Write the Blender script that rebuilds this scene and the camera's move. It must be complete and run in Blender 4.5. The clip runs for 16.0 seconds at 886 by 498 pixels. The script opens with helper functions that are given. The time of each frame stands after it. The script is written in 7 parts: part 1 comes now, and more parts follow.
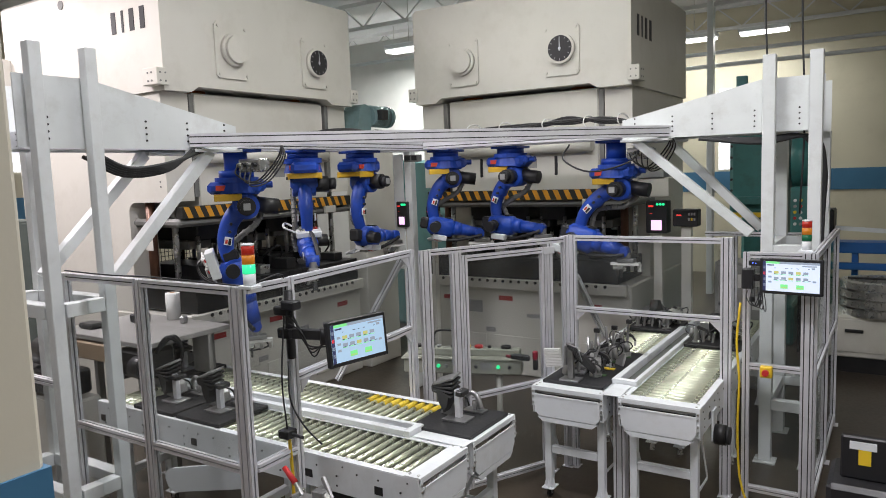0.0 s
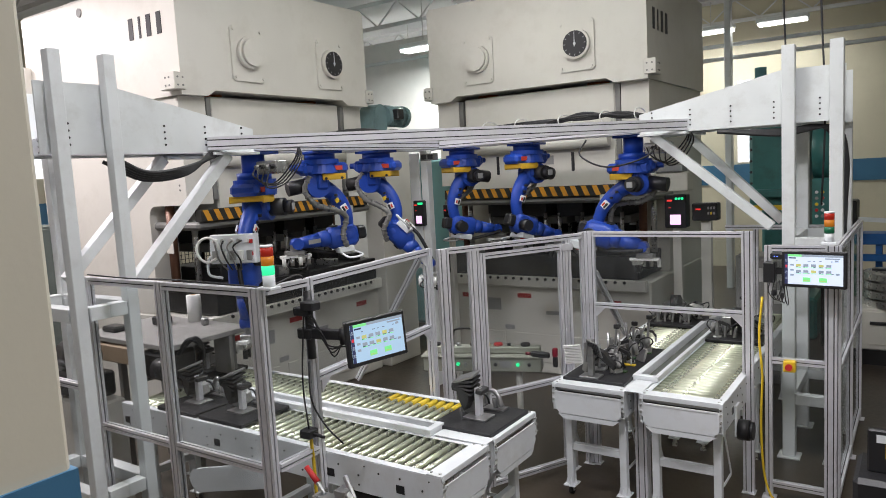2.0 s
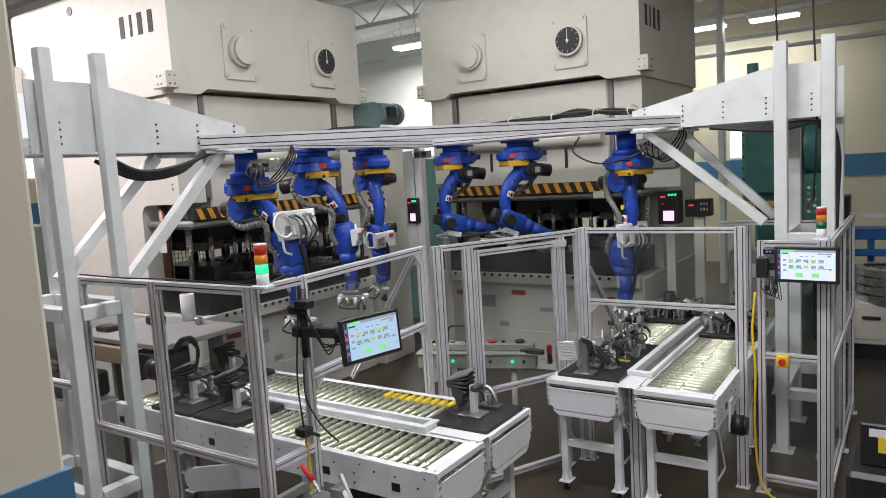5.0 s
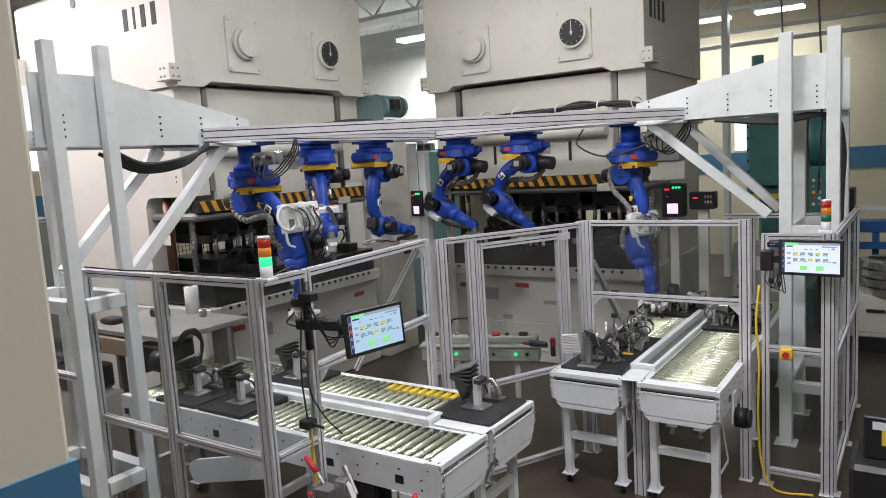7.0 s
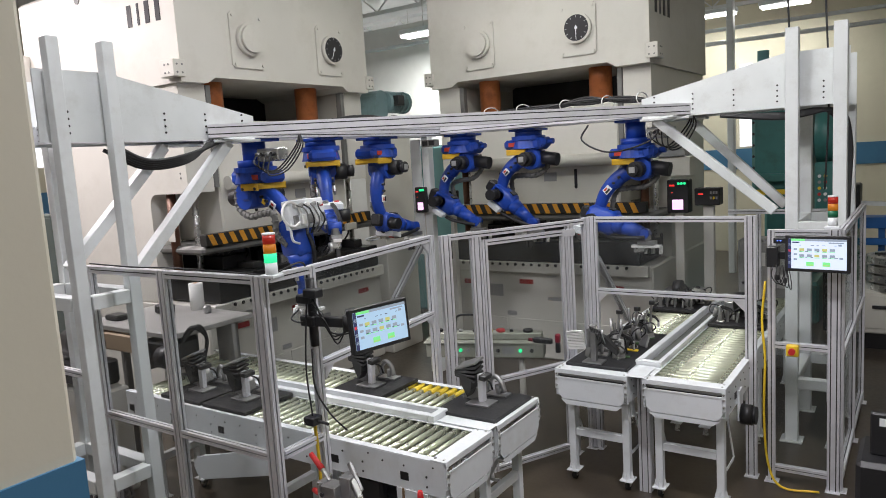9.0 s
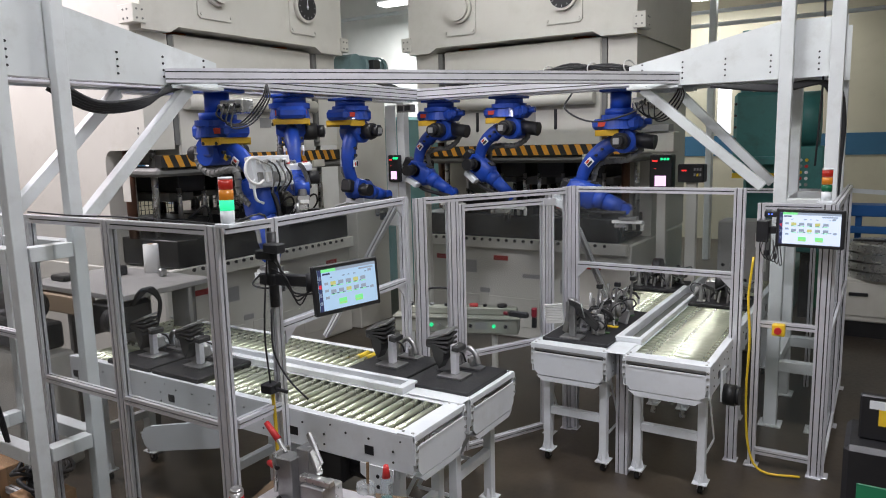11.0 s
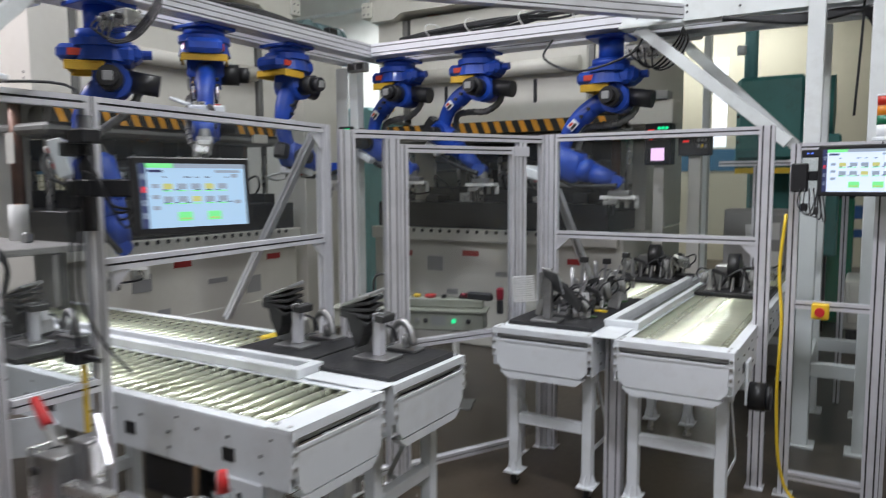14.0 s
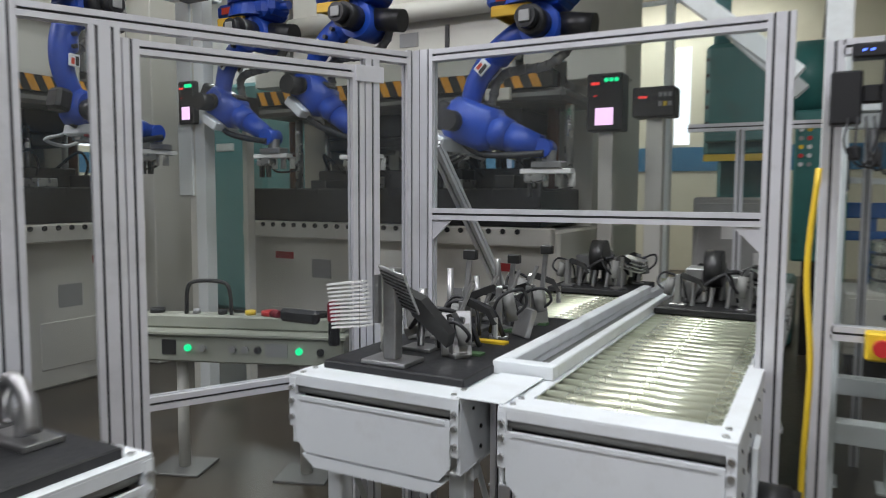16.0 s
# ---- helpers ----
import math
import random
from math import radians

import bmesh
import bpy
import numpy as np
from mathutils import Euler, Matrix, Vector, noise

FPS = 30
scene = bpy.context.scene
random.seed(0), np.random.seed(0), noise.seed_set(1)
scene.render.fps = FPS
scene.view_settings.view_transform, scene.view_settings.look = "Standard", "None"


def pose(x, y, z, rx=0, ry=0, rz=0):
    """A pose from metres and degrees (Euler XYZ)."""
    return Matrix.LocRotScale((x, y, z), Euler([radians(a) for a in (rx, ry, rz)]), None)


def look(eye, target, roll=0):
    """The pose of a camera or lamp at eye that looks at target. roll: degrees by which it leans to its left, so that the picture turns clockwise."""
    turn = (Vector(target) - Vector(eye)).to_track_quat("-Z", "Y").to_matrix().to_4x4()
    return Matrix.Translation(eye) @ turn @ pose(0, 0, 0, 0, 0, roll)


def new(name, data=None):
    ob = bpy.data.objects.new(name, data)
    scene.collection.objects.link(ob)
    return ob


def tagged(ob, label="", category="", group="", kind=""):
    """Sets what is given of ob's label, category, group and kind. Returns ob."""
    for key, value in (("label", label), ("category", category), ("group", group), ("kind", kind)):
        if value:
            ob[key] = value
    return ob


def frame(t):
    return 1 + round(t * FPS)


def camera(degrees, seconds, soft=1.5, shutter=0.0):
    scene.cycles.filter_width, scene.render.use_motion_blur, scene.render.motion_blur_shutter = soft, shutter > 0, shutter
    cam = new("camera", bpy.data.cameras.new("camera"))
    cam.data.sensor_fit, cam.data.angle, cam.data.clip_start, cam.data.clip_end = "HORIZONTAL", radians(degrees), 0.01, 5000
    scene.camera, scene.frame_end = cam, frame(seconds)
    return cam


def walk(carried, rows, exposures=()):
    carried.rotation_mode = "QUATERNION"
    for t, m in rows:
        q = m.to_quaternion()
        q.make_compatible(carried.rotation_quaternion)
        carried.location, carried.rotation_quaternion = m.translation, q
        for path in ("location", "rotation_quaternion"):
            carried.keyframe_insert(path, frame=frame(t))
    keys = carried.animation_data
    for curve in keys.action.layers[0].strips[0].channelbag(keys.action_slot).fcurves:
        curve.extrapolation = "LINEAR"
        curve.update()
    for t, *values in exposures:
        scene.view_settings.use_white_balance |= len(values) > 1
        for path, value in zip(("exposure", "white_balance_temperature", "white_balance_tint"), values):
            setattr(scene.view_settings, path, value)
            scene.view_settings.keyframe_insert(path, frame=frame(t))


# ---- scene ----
cam = camera(64.0, 16.0, soft=0.9, shutter=0.7)
PATH = [
    (0, (1.122, 1.953, 2.662), (0.0431, 3.6234, 2.4481), -2.06),
    (0.5, (1.122, 1.953, 2.662), (0.0378, 3.6186, 2.4381), -2.52),
    (1, (1.122, 1.953, 2.662), (0.0282, 3.6128, 2.4413), -2.77),
    (1.5, (1.122, 1.953, 2.662), (0.0147, 3.6044, 2.4461), -2.92),
    (2, (1.122, 1.953, 2.662), (0.0015, 3.5955, 2.4459), -3.16),
    (2.5, (1.122, 1.953, 2.662), (-0.0013, 3.593, 2.4415), -3.27),
    (3, (1.122, 1.953, 2.662), (0.0047, 3.5973, 2.4427), -3.43),
    (3.5, (1.122, 1.953, 2.662), (0.0089, 3.6007, 2.4476), -3.52),
    (4, (1.122, 1.953, 2.662), (0.0124, 3.6031, 2.4475), -3.5),
    (6.5, (1.122, 1.953, 2.662), (0.0124, 3.5993, 2.4201), -3.43),
    (7, (1.122, 1.953, 2.662), (0.0078, 3.5959, 2.4181), -3.47),
    (7.5, (1.122, 1.953, 2.662), (0.0044, 3.5928, 2.4126), -3.71),
    (8, (1.122, 1.953, 2.662), (-0.0003, 3.5896, 2.4129), -3.76),
    (8.5, (1.122, 1.953, 2.662), (-0.005, 3.5861, 2.4113), -3.68),
    (8.7, (1.122, 1.953, 2.662), (-0.005, 3.5861, 2.4113), -3.68),
    (10.8, (0.887, 2.162, 2.516), (-0.157, 3.841, 2.214), -1.1),
    (11, (0.906, 2.198, 2.469), (-0.145, 3.874, 2.17), -1.4),
    (11.5, (0.851, 2.317, 2.425), (-0.245, 3.939, 2.012), -1.8),
    (12, (0.773, 2.493, 2.254), (-0.478, 4.003, 1.863), -1.1),
    (12.5, (0.606, 2.648, 2.063), (-0.597, 4.187, 1.632), -1.6),
    (13, (0.51, 2.878, 1.992), (-0.799, 4.323, 1.547), -4.4),
    (13.5, (0.502, 3.119, 1.894), (-0.69, 4.69, 1.559), -0.8),
    (14, (0.52, 3.366, 1.788), (-0.508, 5.071, 1.597), -0.3),
    (14.5, (0.441, 3.799, 1.591), (-0.569, 5.524, 1.509), 0.8),
    (15, (0.308, 4.271, 1.544), (-0.674, 6.008, 1.399), 2.4),
    (15.5, (0.16, 4.772, 1.504), (-0.686, 6.578, 1.369), 0.5),
    (16, (0.147, 5.228, 1.521), (-0.795, 6.985, 1.365), 0.2),
]
EXPOSURES = [(0, -0.05, 6350, 16), (8.7, -0.05, 6350, 16), (11, -0.08, 6200, 17), (12.5, -0.06, 6230, 18), (14, -0.02, 6080, 15), (16, 0.02, 6120, 13)]
walk(cam, [(t, look(eye, target, roll)) for t, eye, target, roll in PATH], EXPOSURES)

# ---- world and lamps ----
world = bpy.data.worlds.new("world")
scene.world = world
world.use_nodes = True
world.node_tree.nodes["Background"].inputs[0].default_value = (0.85, 0.9, 1.0, 1)
world.node_tree.nodes["Background"].inputs[1].default_value = 0.035
CEIL = 6.4
LAMP_W = 75
# the first three are high bay lamps, the rest are added fill lights
LAMPS = [(-2.85, 18.8, 0.8), (-1.4, 18.8, 0.5), (-6.95, 13.5, 2.6), (-1.0, 7.2, 1.0), (-3.2, 4.6, 1.0), (2.6, 9.5, 0.15), (1.2, 4.6, 2.0), (-6.4, 4.2, 3.2), (-9.0, 5.6, 2.0), (-2.5, 1.5, 0.9), (2.2, 0.5, 1.1), (-9.5, 16.5, 3.0), (-2.9, 8.2, 0.45)]


# ---- materials ----
def mat(name, color, rough=0.5, metal=0.0, var=0.12, scale=3.0, fine=60.0, bump=0.0, dirt=None, dirt_amt=0.0, spec=0.5, island=False, coat=0.0):
    m = bpy.data.materials.new(name)
    m.use_nodes = True
    nt = m.node_tree
    n, l = nt.nodes, nt.links
    b = n["Principled BSDF"]
    b.inputs["Roughness"].default_value = rough
    b.inputs["Metallic"].default_value = metal
    b.inputs["Specular IOR Level"].default_value = spec
    b.inputs["Coat Weight"].default_value = coat
    tc = n.new("ShaderNodeTexCoord")
    geo = n.new("ShaderNodeNewGeometry")
    big = n.new("ShaderNodeTexNoise")
    big.inputs["Scale"].default_value, big.inputs["Detail"].default_value = scale, 5
    small = n.new("ShaderNodeTexNoise")
    small.inputs["Scale"].default_value, small.inputs["Detail"].default_value = fine * (0.3 if metal > 0.4 else 1), 3
    l.new(geo.outputs["Position"], big.inputs["Vector"])
    l.new(tc.outputs["Object"], small.inputs["Vector"])
    mul = n.new("ShaderNodeMix")
    mul.data_type = "RGBA"
    ramp = n.new("ShaderNodeMapRange")
    ramp.inputs[1].default_value, ramp.inputs[2].default_value = 0.3, 0.7
    l.new(big.outputs[0], ramp.inputs[0])
    l.new(ramp.outputs[0], mul.inputs[0])
    c = Vector(color[:3])
    mul.inputs[6].default_value = (*(c * (1 - var)), 1)
    mul.inputs[7].default_value = (*(c * (1 + var * 0.6)), 1)
    out = mul.outputs[2]
    if dirt:
        d = n.new("ShaderNodeMix")
        d.data_type = "RGBA"
        dn = n.new("ShaderNodeTexNoise")
        dn.inputs["Scale"].default_value, dn.inputs["Detail"].default_value, dn.inputs["Roughness"].default_value = scale * 1.7, 8, 0.7
        l.new(geo.outputs["Position"], dn.inputs["Vector"])
        dr = n.new("ShaderNodeMapRange")
        dr.inputs[1].default_value, dr.inputs[2].default_value, dr.inputs[4].default_value = 0.5, 0.72, dirt_amt
        l.new(dn.outputs[0], dr.inputs[0])
        l.new(dr.outputs[0], d.inputs[0])
        l.new(out, d.inputs[6])
        d.inputs[7].default_value = (*dirt, 1)
        out = d.outputs[2]
    l.new(out, b.inputs["Base Color"])
    rr = n.new("ShaderNodeMapRange")
    rr.inputs[3].default_value, rr.inputs[4].default_value = max(0.03, rough - (0.04 if metal > 0.4 else 0.1)), min(1, rough + (0.04 if metal > 0.4 else 0.1))
    l.new(small.outputs[0], rr.inputs[0])
    l.new(rr.outputs[0], b.inputs["Roughness"])
    if bump:
        bp = n.new("ShaderNodeBump")
        bp.inputs["Strength"].default_value, bp.inputs["Distance"].default_value = bump, 0.004
        l.new(small.outputs[0], bp.inputs["Height"])
        l.new(bp.outputs[0], b.inputs["Normal"])
    return m


def glow(name, color, strength):
    m = bpy.data.materials.new(name)
    m.use_nodes = True
    b = m.node_tree.nodes["Principled BSDF"]
    b.inputs["Base Color"].default_value = (*[0.5 * v for v in color], 1)
    b.inputs["Emission Color"].default_value = (*color, 1)
    b.inputs["Emission Strength"].default_value = strength
    b.inputs["Roughness"].default_value = 0.25
    return m


def clear(name, tint, gloss=0.02, haze=0.0):
    """A thin clear sheet: it lets light straight through, with a glossy film and a little haze."""
    m = bpy.data.materials.new(name)
    m.use_nodes = True
    n, l = m.node_tree.nodes, m.node_tree.links
    n.remove(n["Principled BSDF"])
    tr = n.new("ShaderNodeBsdfTransparent")
    tr.inputs[0].default_value = (*tint, 1)
    gl = n.new("ShaderNodeBsdfGlossy")
    gl.inputs["Roughness"].default_value = 0.06
    di = n.new("ShaderNodeBsdfDiffuse")
    di.inputs[0].default_value = (0.75, 0.78, 0.78, 1)
    geo = n.new("ShaderNodeNewGeometry")
    nz = n.new("ShaderNodeTexNoise")
    nz.inputs["Scale"].default_value, nz.inputs["Detail"].default_value = 4.0, 7
    l.new(geo.outputs["Position"], nz.inputs["Vector"])
    mr = n.new("ShaderNodeMapRange")
    mr.inputs[1].default_value, mr.inputs[2].default_value, mr.inputs[3].default_value, mr.inputs[4].default_value = 0.35, 0.75, haze * 0.4, haze * 1.8
    l.new(nz.outputs[0], mr.inputs[0])
    m1, m2 = n.new("ShaderNodeMixShader"), n.new("ShaderNodeMixShader")
    l.new(mr.outputs[0], m1.inputs[0])
    l.new(tr.outputs[0], m1.inputs[1])
    l.new(di.outputs[0], m1.inputs[2])
    lw = n.new("ShaderNodeLayerWeight")
    lw.inputs[0].default_value = 0.5
    pw = n.new("ShaderNodeMath")
    pw.operation = "POWER"
    pw.inputs[1].default_value = 4.0
    ad = n.new("ShaderNodeMath")
    ad.operation = "MULTIPLY_ADD"
    ad.inputs[1].default_value, ad.inputs[2].default_value = 0.35, gloss
    l.new(lw.outputs["Facing"], pw.inputs[0])
    l.new(pw.outputs[0], ad.inputs[0])
    l.new(ad.outputs[0], m2.inputs[0])
    l.new(m1.outputs[0], m2.inputs[1])
    l.new(gl.outputs[0], m2.inputs[2])
    l.new(m2.outputs[0], n["Material Output"].inputs[0])
    return m


WHITE = mat("white_paint", (0.76, 0.79, 0.81), 0.42, var=0.05, bump=0.05, dirt=(0.45, 0.43, 0.38), dirt_amt=0.25)
FRAME_WHITE = mat("frame_white_paint", (0.74, 0.77, 0.77), 0.4, var=0.06, bump=0.06, dirt=(0.42, 0.41, 0.37), dirt_amt=0.3)
PRESS = mat("press_cream_paint", (0.62, 0.605, 0.55), 0.45, var=0.05, scale=1.2, bump=0.05, dirt=(0.4, 0.37, 0.3), dirt_amt=0.25)
PRESS_DARK = mat("press_grey_steel", (0.2, 0.2, 0.19), 0.5, 0.3, var=0.25, bump=0.1)
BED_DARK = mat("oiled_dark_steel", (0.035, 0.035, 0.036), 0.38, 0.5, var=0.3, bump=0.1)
ALU = mat("anodised_aluminium", (0.8, 0.8, 0.84), 0.34, 0.4, var=0.06, fine=120, dirt=(0.4, 0.4, 0.4), dirt_amt=0.3)
# near-black for slots and gaps, their shade put into the colour
SLOT = mat("slot_painted_shade", (0.05, 0.05, 0.055), 0.7, var=0.2)
STEEL = mat("bright_steel", (0.62, 0.62, 0.61), 0.28, 0.9, var=0.1, dirt=(0.3, 0.29, 0.27), dirt_amt=0.4)
ROLLER = mat("zinc_roller_steel", (0.74, 0.77, 0.6), 0.28, 0.75, var=0.05, scale=6, dirt=(0.5, 0.52, 0.32), dirt_amt=0.2)
ROLLER_Y = mat("yellow_sleeve", (0.75, 0.55, 0.04), 0.45)
BLUE = mat("robot_blue_paint", (0.012, 0.066, 0.44), 0.42, var=0.18, bump=0.05, dirt=(0.02, 0.03, 0.08), dirt_amt=0.4, coat=0.2)
YELLOW = mat("robot_yellow_paint", (0.72, 0.44, 0.03), 0.4, dirt=(0.3, 0.2, 0.05), dirt_amt=0.4)
BLACK = mat("black_plastic", (0.018, 0.018, 0.02), 0.42, var=0.2)
RUBBER = mat("black_rubber", (0.02, 0.02, 0.02), 0.7, var=0.2)
CABLE = mat("black_cable", (0.02, 0.02, 0.022), 0.5, var=0.2)
GREYCAB = mat("grey_corrugated_hose", (0.22, 0.22, 0.21), 0.55, var=0.2)
PLATE = mat("black_anodised_plate", (0.022, 0.022, 0.024), 0.5, 0.2, var=0.3, dirt=(0.08, 0.08, 0.07), dirt_amt=0.3)
FIXT = mat("machined_fixture_steel", (0.42, 0.42, 0.42), 0.34, 0.85, var=0.2, dirt=(0.15, 0.14, 0.12), dirt_amt=0.5)
FIXT_DARK = mat("dark_stamped_steel", (0.07, 0.07, 0.07), 0.4, 0.7, var=0.3)
ORANGE = mat("hazard_orange", (0.72, 0.33, 0.03), 0.5, dirt=(0.25, 0.13, 0.04), dirt_amt=0.5)
HBLACK = mat("hazard_black", (0.025, 0.024, 0.022), 0.5, var=0.3)
TEAL = mat("teal_machine_paint", (0.05, 0.2, 0.19), 0.42, var=0.12, dirt=(0.04, 0.08, 0.07), dirt_amt=0.5)
TEAL_G = mat("grey_teal_motor_paint", (0.16, 0.25, 0.26), 0.4, var=0.12, dirt=(0.06, 0.09, 0.09), dirt_amt=0.4)
TEAL_L = mat("pale_teal_paint", (0.16, 0.36, 0.38), 0.45, var=0.1)
REDP = mat("red_plastic", (0.55, 0.03, 0.03), 0.4)
YELP = mat("yellow_plastic", (0.8, 0.55, 0.03), 0.4)
GREENP = mat("green_paint", (0.02, 0.22, 0.1), 0.45)
PAD_GREEN = mat("dull_green_pad", (0.07, 0.14, 0.06), 0.6, var=0.3)
HOSEGREY = mat("grey_ribbed_dress_hose", (0.2, 0.2, 0.19), 0.6, var=0.25, bump=0.2)
CAB_GREY = mat("cabinet_grey_paint", (0.36, 0.36, 0.35), 0.5, var=0.1, dirt=(0.2, 0.2, 0.18), dirt_amt=0.4)
KCAB = mat("dark_grey_green_paint", (0.13, 0.15, 0.135), 0.5, var=0.15, dirt=(0.07, 0.07, 0.06), dirt_amt=0.4)
REDMARK = mat("red_maker_mark", (0.6, 0.06, 0.03), 0.5)
BLUEP = mat("conveyor_blue_paint", (0.02, 0.14, 0.45), 0.45)
WALLC = mat("cream_wall_paint", (0.66, 0.62, 0.48), 0.7, var=0.06, scale=0.8, bump=0.05, dirt=(0.45, 0.41, 0.3), dirt_amt=0.25)
WALLN = mat("beige_wall_paint", (0.62, 0.59, 0.48), 0.7, var=0.05, scale=2.0, bump=0.08)
WALLB = mat("blue_wainscot_paint", (0.05, 0.17, 0.3), 0.6, var=0.08, bump=0.08)
CEILW = mat("white_ceiling", (0.74, 0.75, 0.76), 0.8, var=0.08, scale=0.7)
FLOORM = mat("sealed_concrete", (0.066, 0.051, 0.035), 0.34, var=0.35, scale=0.9, fine=25, bump=0.06, dirt=(0.024, 0.021, 0.018), dirt_amt=0.8)
WOOD = mat("worn_workbench_wood", (0.15, 0.095, 0.05), 0.6, var=0.3, scale=7, bump=0.2, dirt=(0.06, 0.04, 0.03), dirt_amt=0.6)
CARD = mat("brown_cardboard", (0.42, 0.25, 0.13), 0.8, var=0.12, bump=0.1)
RAG = mat("maroon_rag", (0.13, 0.03, 0.04), 0.9, var=0.3, bump=0.4)
GLOVE = mat("grey_knit_glove", (0.4, 0.41, 0.42), 0.9, var=0.15, fine=150, bump=0.4)
GLOVEY = mat("cream_glove_cuff", (0.62, 0.55, 0.36), 0.9, var=0.15, bump=0.4)
PAPER = mat("white_paper", (0.8, 0.8, 0.78), 0.8, var=0.05)
DARKGREEN = mat("dark_rag", (0.06, 0.065, 0.045), 0.9, var=0.3, bump=0.3)
SIGN_RED = mat("red_warning_label", (0.35, 0.03, 0.03), 0.5)
SIGN_GREY = mat("grey_label", (0.3, 0.3, 0.3), 0.5)
PANE = clear("clear_polycarbonate", (0.89, 0.905, 0.905), haze=0.014)
BOTTLE = clear("clear_bottle_plastic", (0.85, 0.88, 0.9), haze=0.25)
SCREEN = glow("screen_white", (0.78, 0.89, 1.0), 0.72)
SCREEN_B = glow("screen_pale_blue", (0.5, 0.72, 0.9), 0.62)
SCR_GREEN = glow("screen_green", (0.2, 0.75, 0.25), 0.9)
SCR_GREY = glow("screen_grey", (0.35, 0.42, 0.5), 0.6)
SCR_YEL = glow("screen_olive", (0.6, 0.6, 0.2), 0.7)
SCR_DARK = glow("screen_dark_blue", (0.05, 0.06, 0.14), 0.6)
MAROON = mat("maroon_plastic", (0.2, 0.012, 0.025), 0.4)
CONSOLE = mat("grey_green_console", (0.36, 0.37, 0.31), 0.5, dirt=(0.2, 0.19, 0.15), dirt_amt=0.4)
SHEET = mat("dull_grey_sheet", (0.34, 0.33, 0.32), 0.55, 0.1, var=0.15, scale=5, dirt=(0.18, 0.17, 0.15), dirt_amt=0.5)
BROWN = mat("brown_oiled_column", (0.13, 0.06, 0.035), 0.4, 0.3, var=0.25)
LED_G = glow("green_led", (0.02, 0.85, 0.3), 1.1)
LED_R = glow("red_led", (0.9, 0.05, 0.04), 1.0)
PINKSCR = glow("panel_screen_pink", (0.95, 0.6, 0.9), 1.3)
LAMPGLOW = glow("lamp_diffuser", (1.0, 0.97, 0.9), 7.0)
STACK_R = glow("stack_red", (0.55, 0.03, 0.015), 0.25)
STACK_Y = glow("stack_amber", (0.75, 0.25, 0.02), 0.3)
STACK_G = glow("stack_green_lit", (0.03, 0.8, 0.32), 1.15)
STACK_GO = glow("stack_green_unlit", (0.02, 0.22, 0.1), 0.1)
SKYGLOW = glow("daylight_backdrop", (0.95, 0.98, 1.0), 1.3)

# ---- building helpers ----
ORG = {}


def thing(name, at, label, category, group="", kind=""):
    ob = new(name)
    ob.location = at
    ob.empty_display_size = 0.1
    ORG[ob.name] = Vector(at)
    return tagged(ob, label, category, group, kind)


def link(name, bm, material, smooth=False):
    me = bpy.data.meshes.new(name)
    bmesh.ops.recalc_face_normals(bm, faces=bm.faces)
    bm.to_mesh(me)
    bm.free()
    for m in material if isinstance(material, (list, tuple)) else [material]:
        me.materials.append(m)
    if smooth:
        for p in me.polygons:
            p.use_smooth = len(p.vertices) == 4
    return new(name, me)


def part(name, bm, material, parent, label="", smooth=False, local=False):
    """One mesh under a thing or a part; its coordinates are the world's unless local."""
    o = ORG[parent.name]
    if not local:
        bmesh.ops.translate(bm, vec=-o, verts=bm.verts)
    ob = link(name, bm, material, smooth)
    ob.parent = parent
    ORG[ob.name] = o
    return tagged(ob, label)


def solid(name, bm, material, label, category, kind="", group="", smooth=False):
    return tagged(link(name, bm, material, smooth), label, category, group, kind)


def B():
    return bmesh.new()


def box(bm, x0, y0, z0, x1, y1, z1, bevel=0.0, m=None, mi=0):
    before = set(bm.verts)
    fb = set(bm.faces)
    r = bmesh.ops.create_cube(bm, size=1)
    vs = r["verts"]
    for v in vs:
        v.co = Vector(((x0 + x1) / 2 + v.co.x * (x1 - x0), (y0 + y1) / 2 + v.co.y * (y1 - y0), (z0 + z1) / 2 + v.co.z * (z1 - z0)))
    if bevel:
        es = list({e for v in vs for e in v.link_edges})
        bmesh.ops.bevel(bm, geom=es, offset=bevel, segments=1, affect="EDGES")
    if m is not None:
        bmesh.ops.transform(bm, matrix=m, verts=[v for v in bm.verts if v not in before])
    if mi:
        for f in bm.faces:
            if f not in fb:
                f.material_index = mi
    return bm


def cyl(bm, p, q, r, n=14, r2=None, mi=0):
    p, q = Vector(p), Vector(q)
    d = q - p
    m = Matrix.Translation((p + q) / 2) @ d.to_track_quat("Z", "Y").to_matrix().to_4x4()
    fb = set(bm.faces) if mi else ()
    bmesh.ops.create_cone(bm, cap_ends=True, segments=n, radius1=r, radius2=r if r2 is None else r2, depth=d.length, matrix=m)
    if mi:
        for f in bm.faces:
            if f not in fb:
                f.material_index = mi
    return bm


def ball(bm, p, r, seg=10, sc=(1, 1, 1)):
    bmesh.ops.create_uvsphere(bm, u_segments=seg, v_segments=max(5, seg * 2 // 3), radius=r, matrix=Matrix.Translation(p) @ Matrix.Diagonal((*sc, 1)))
    return bm


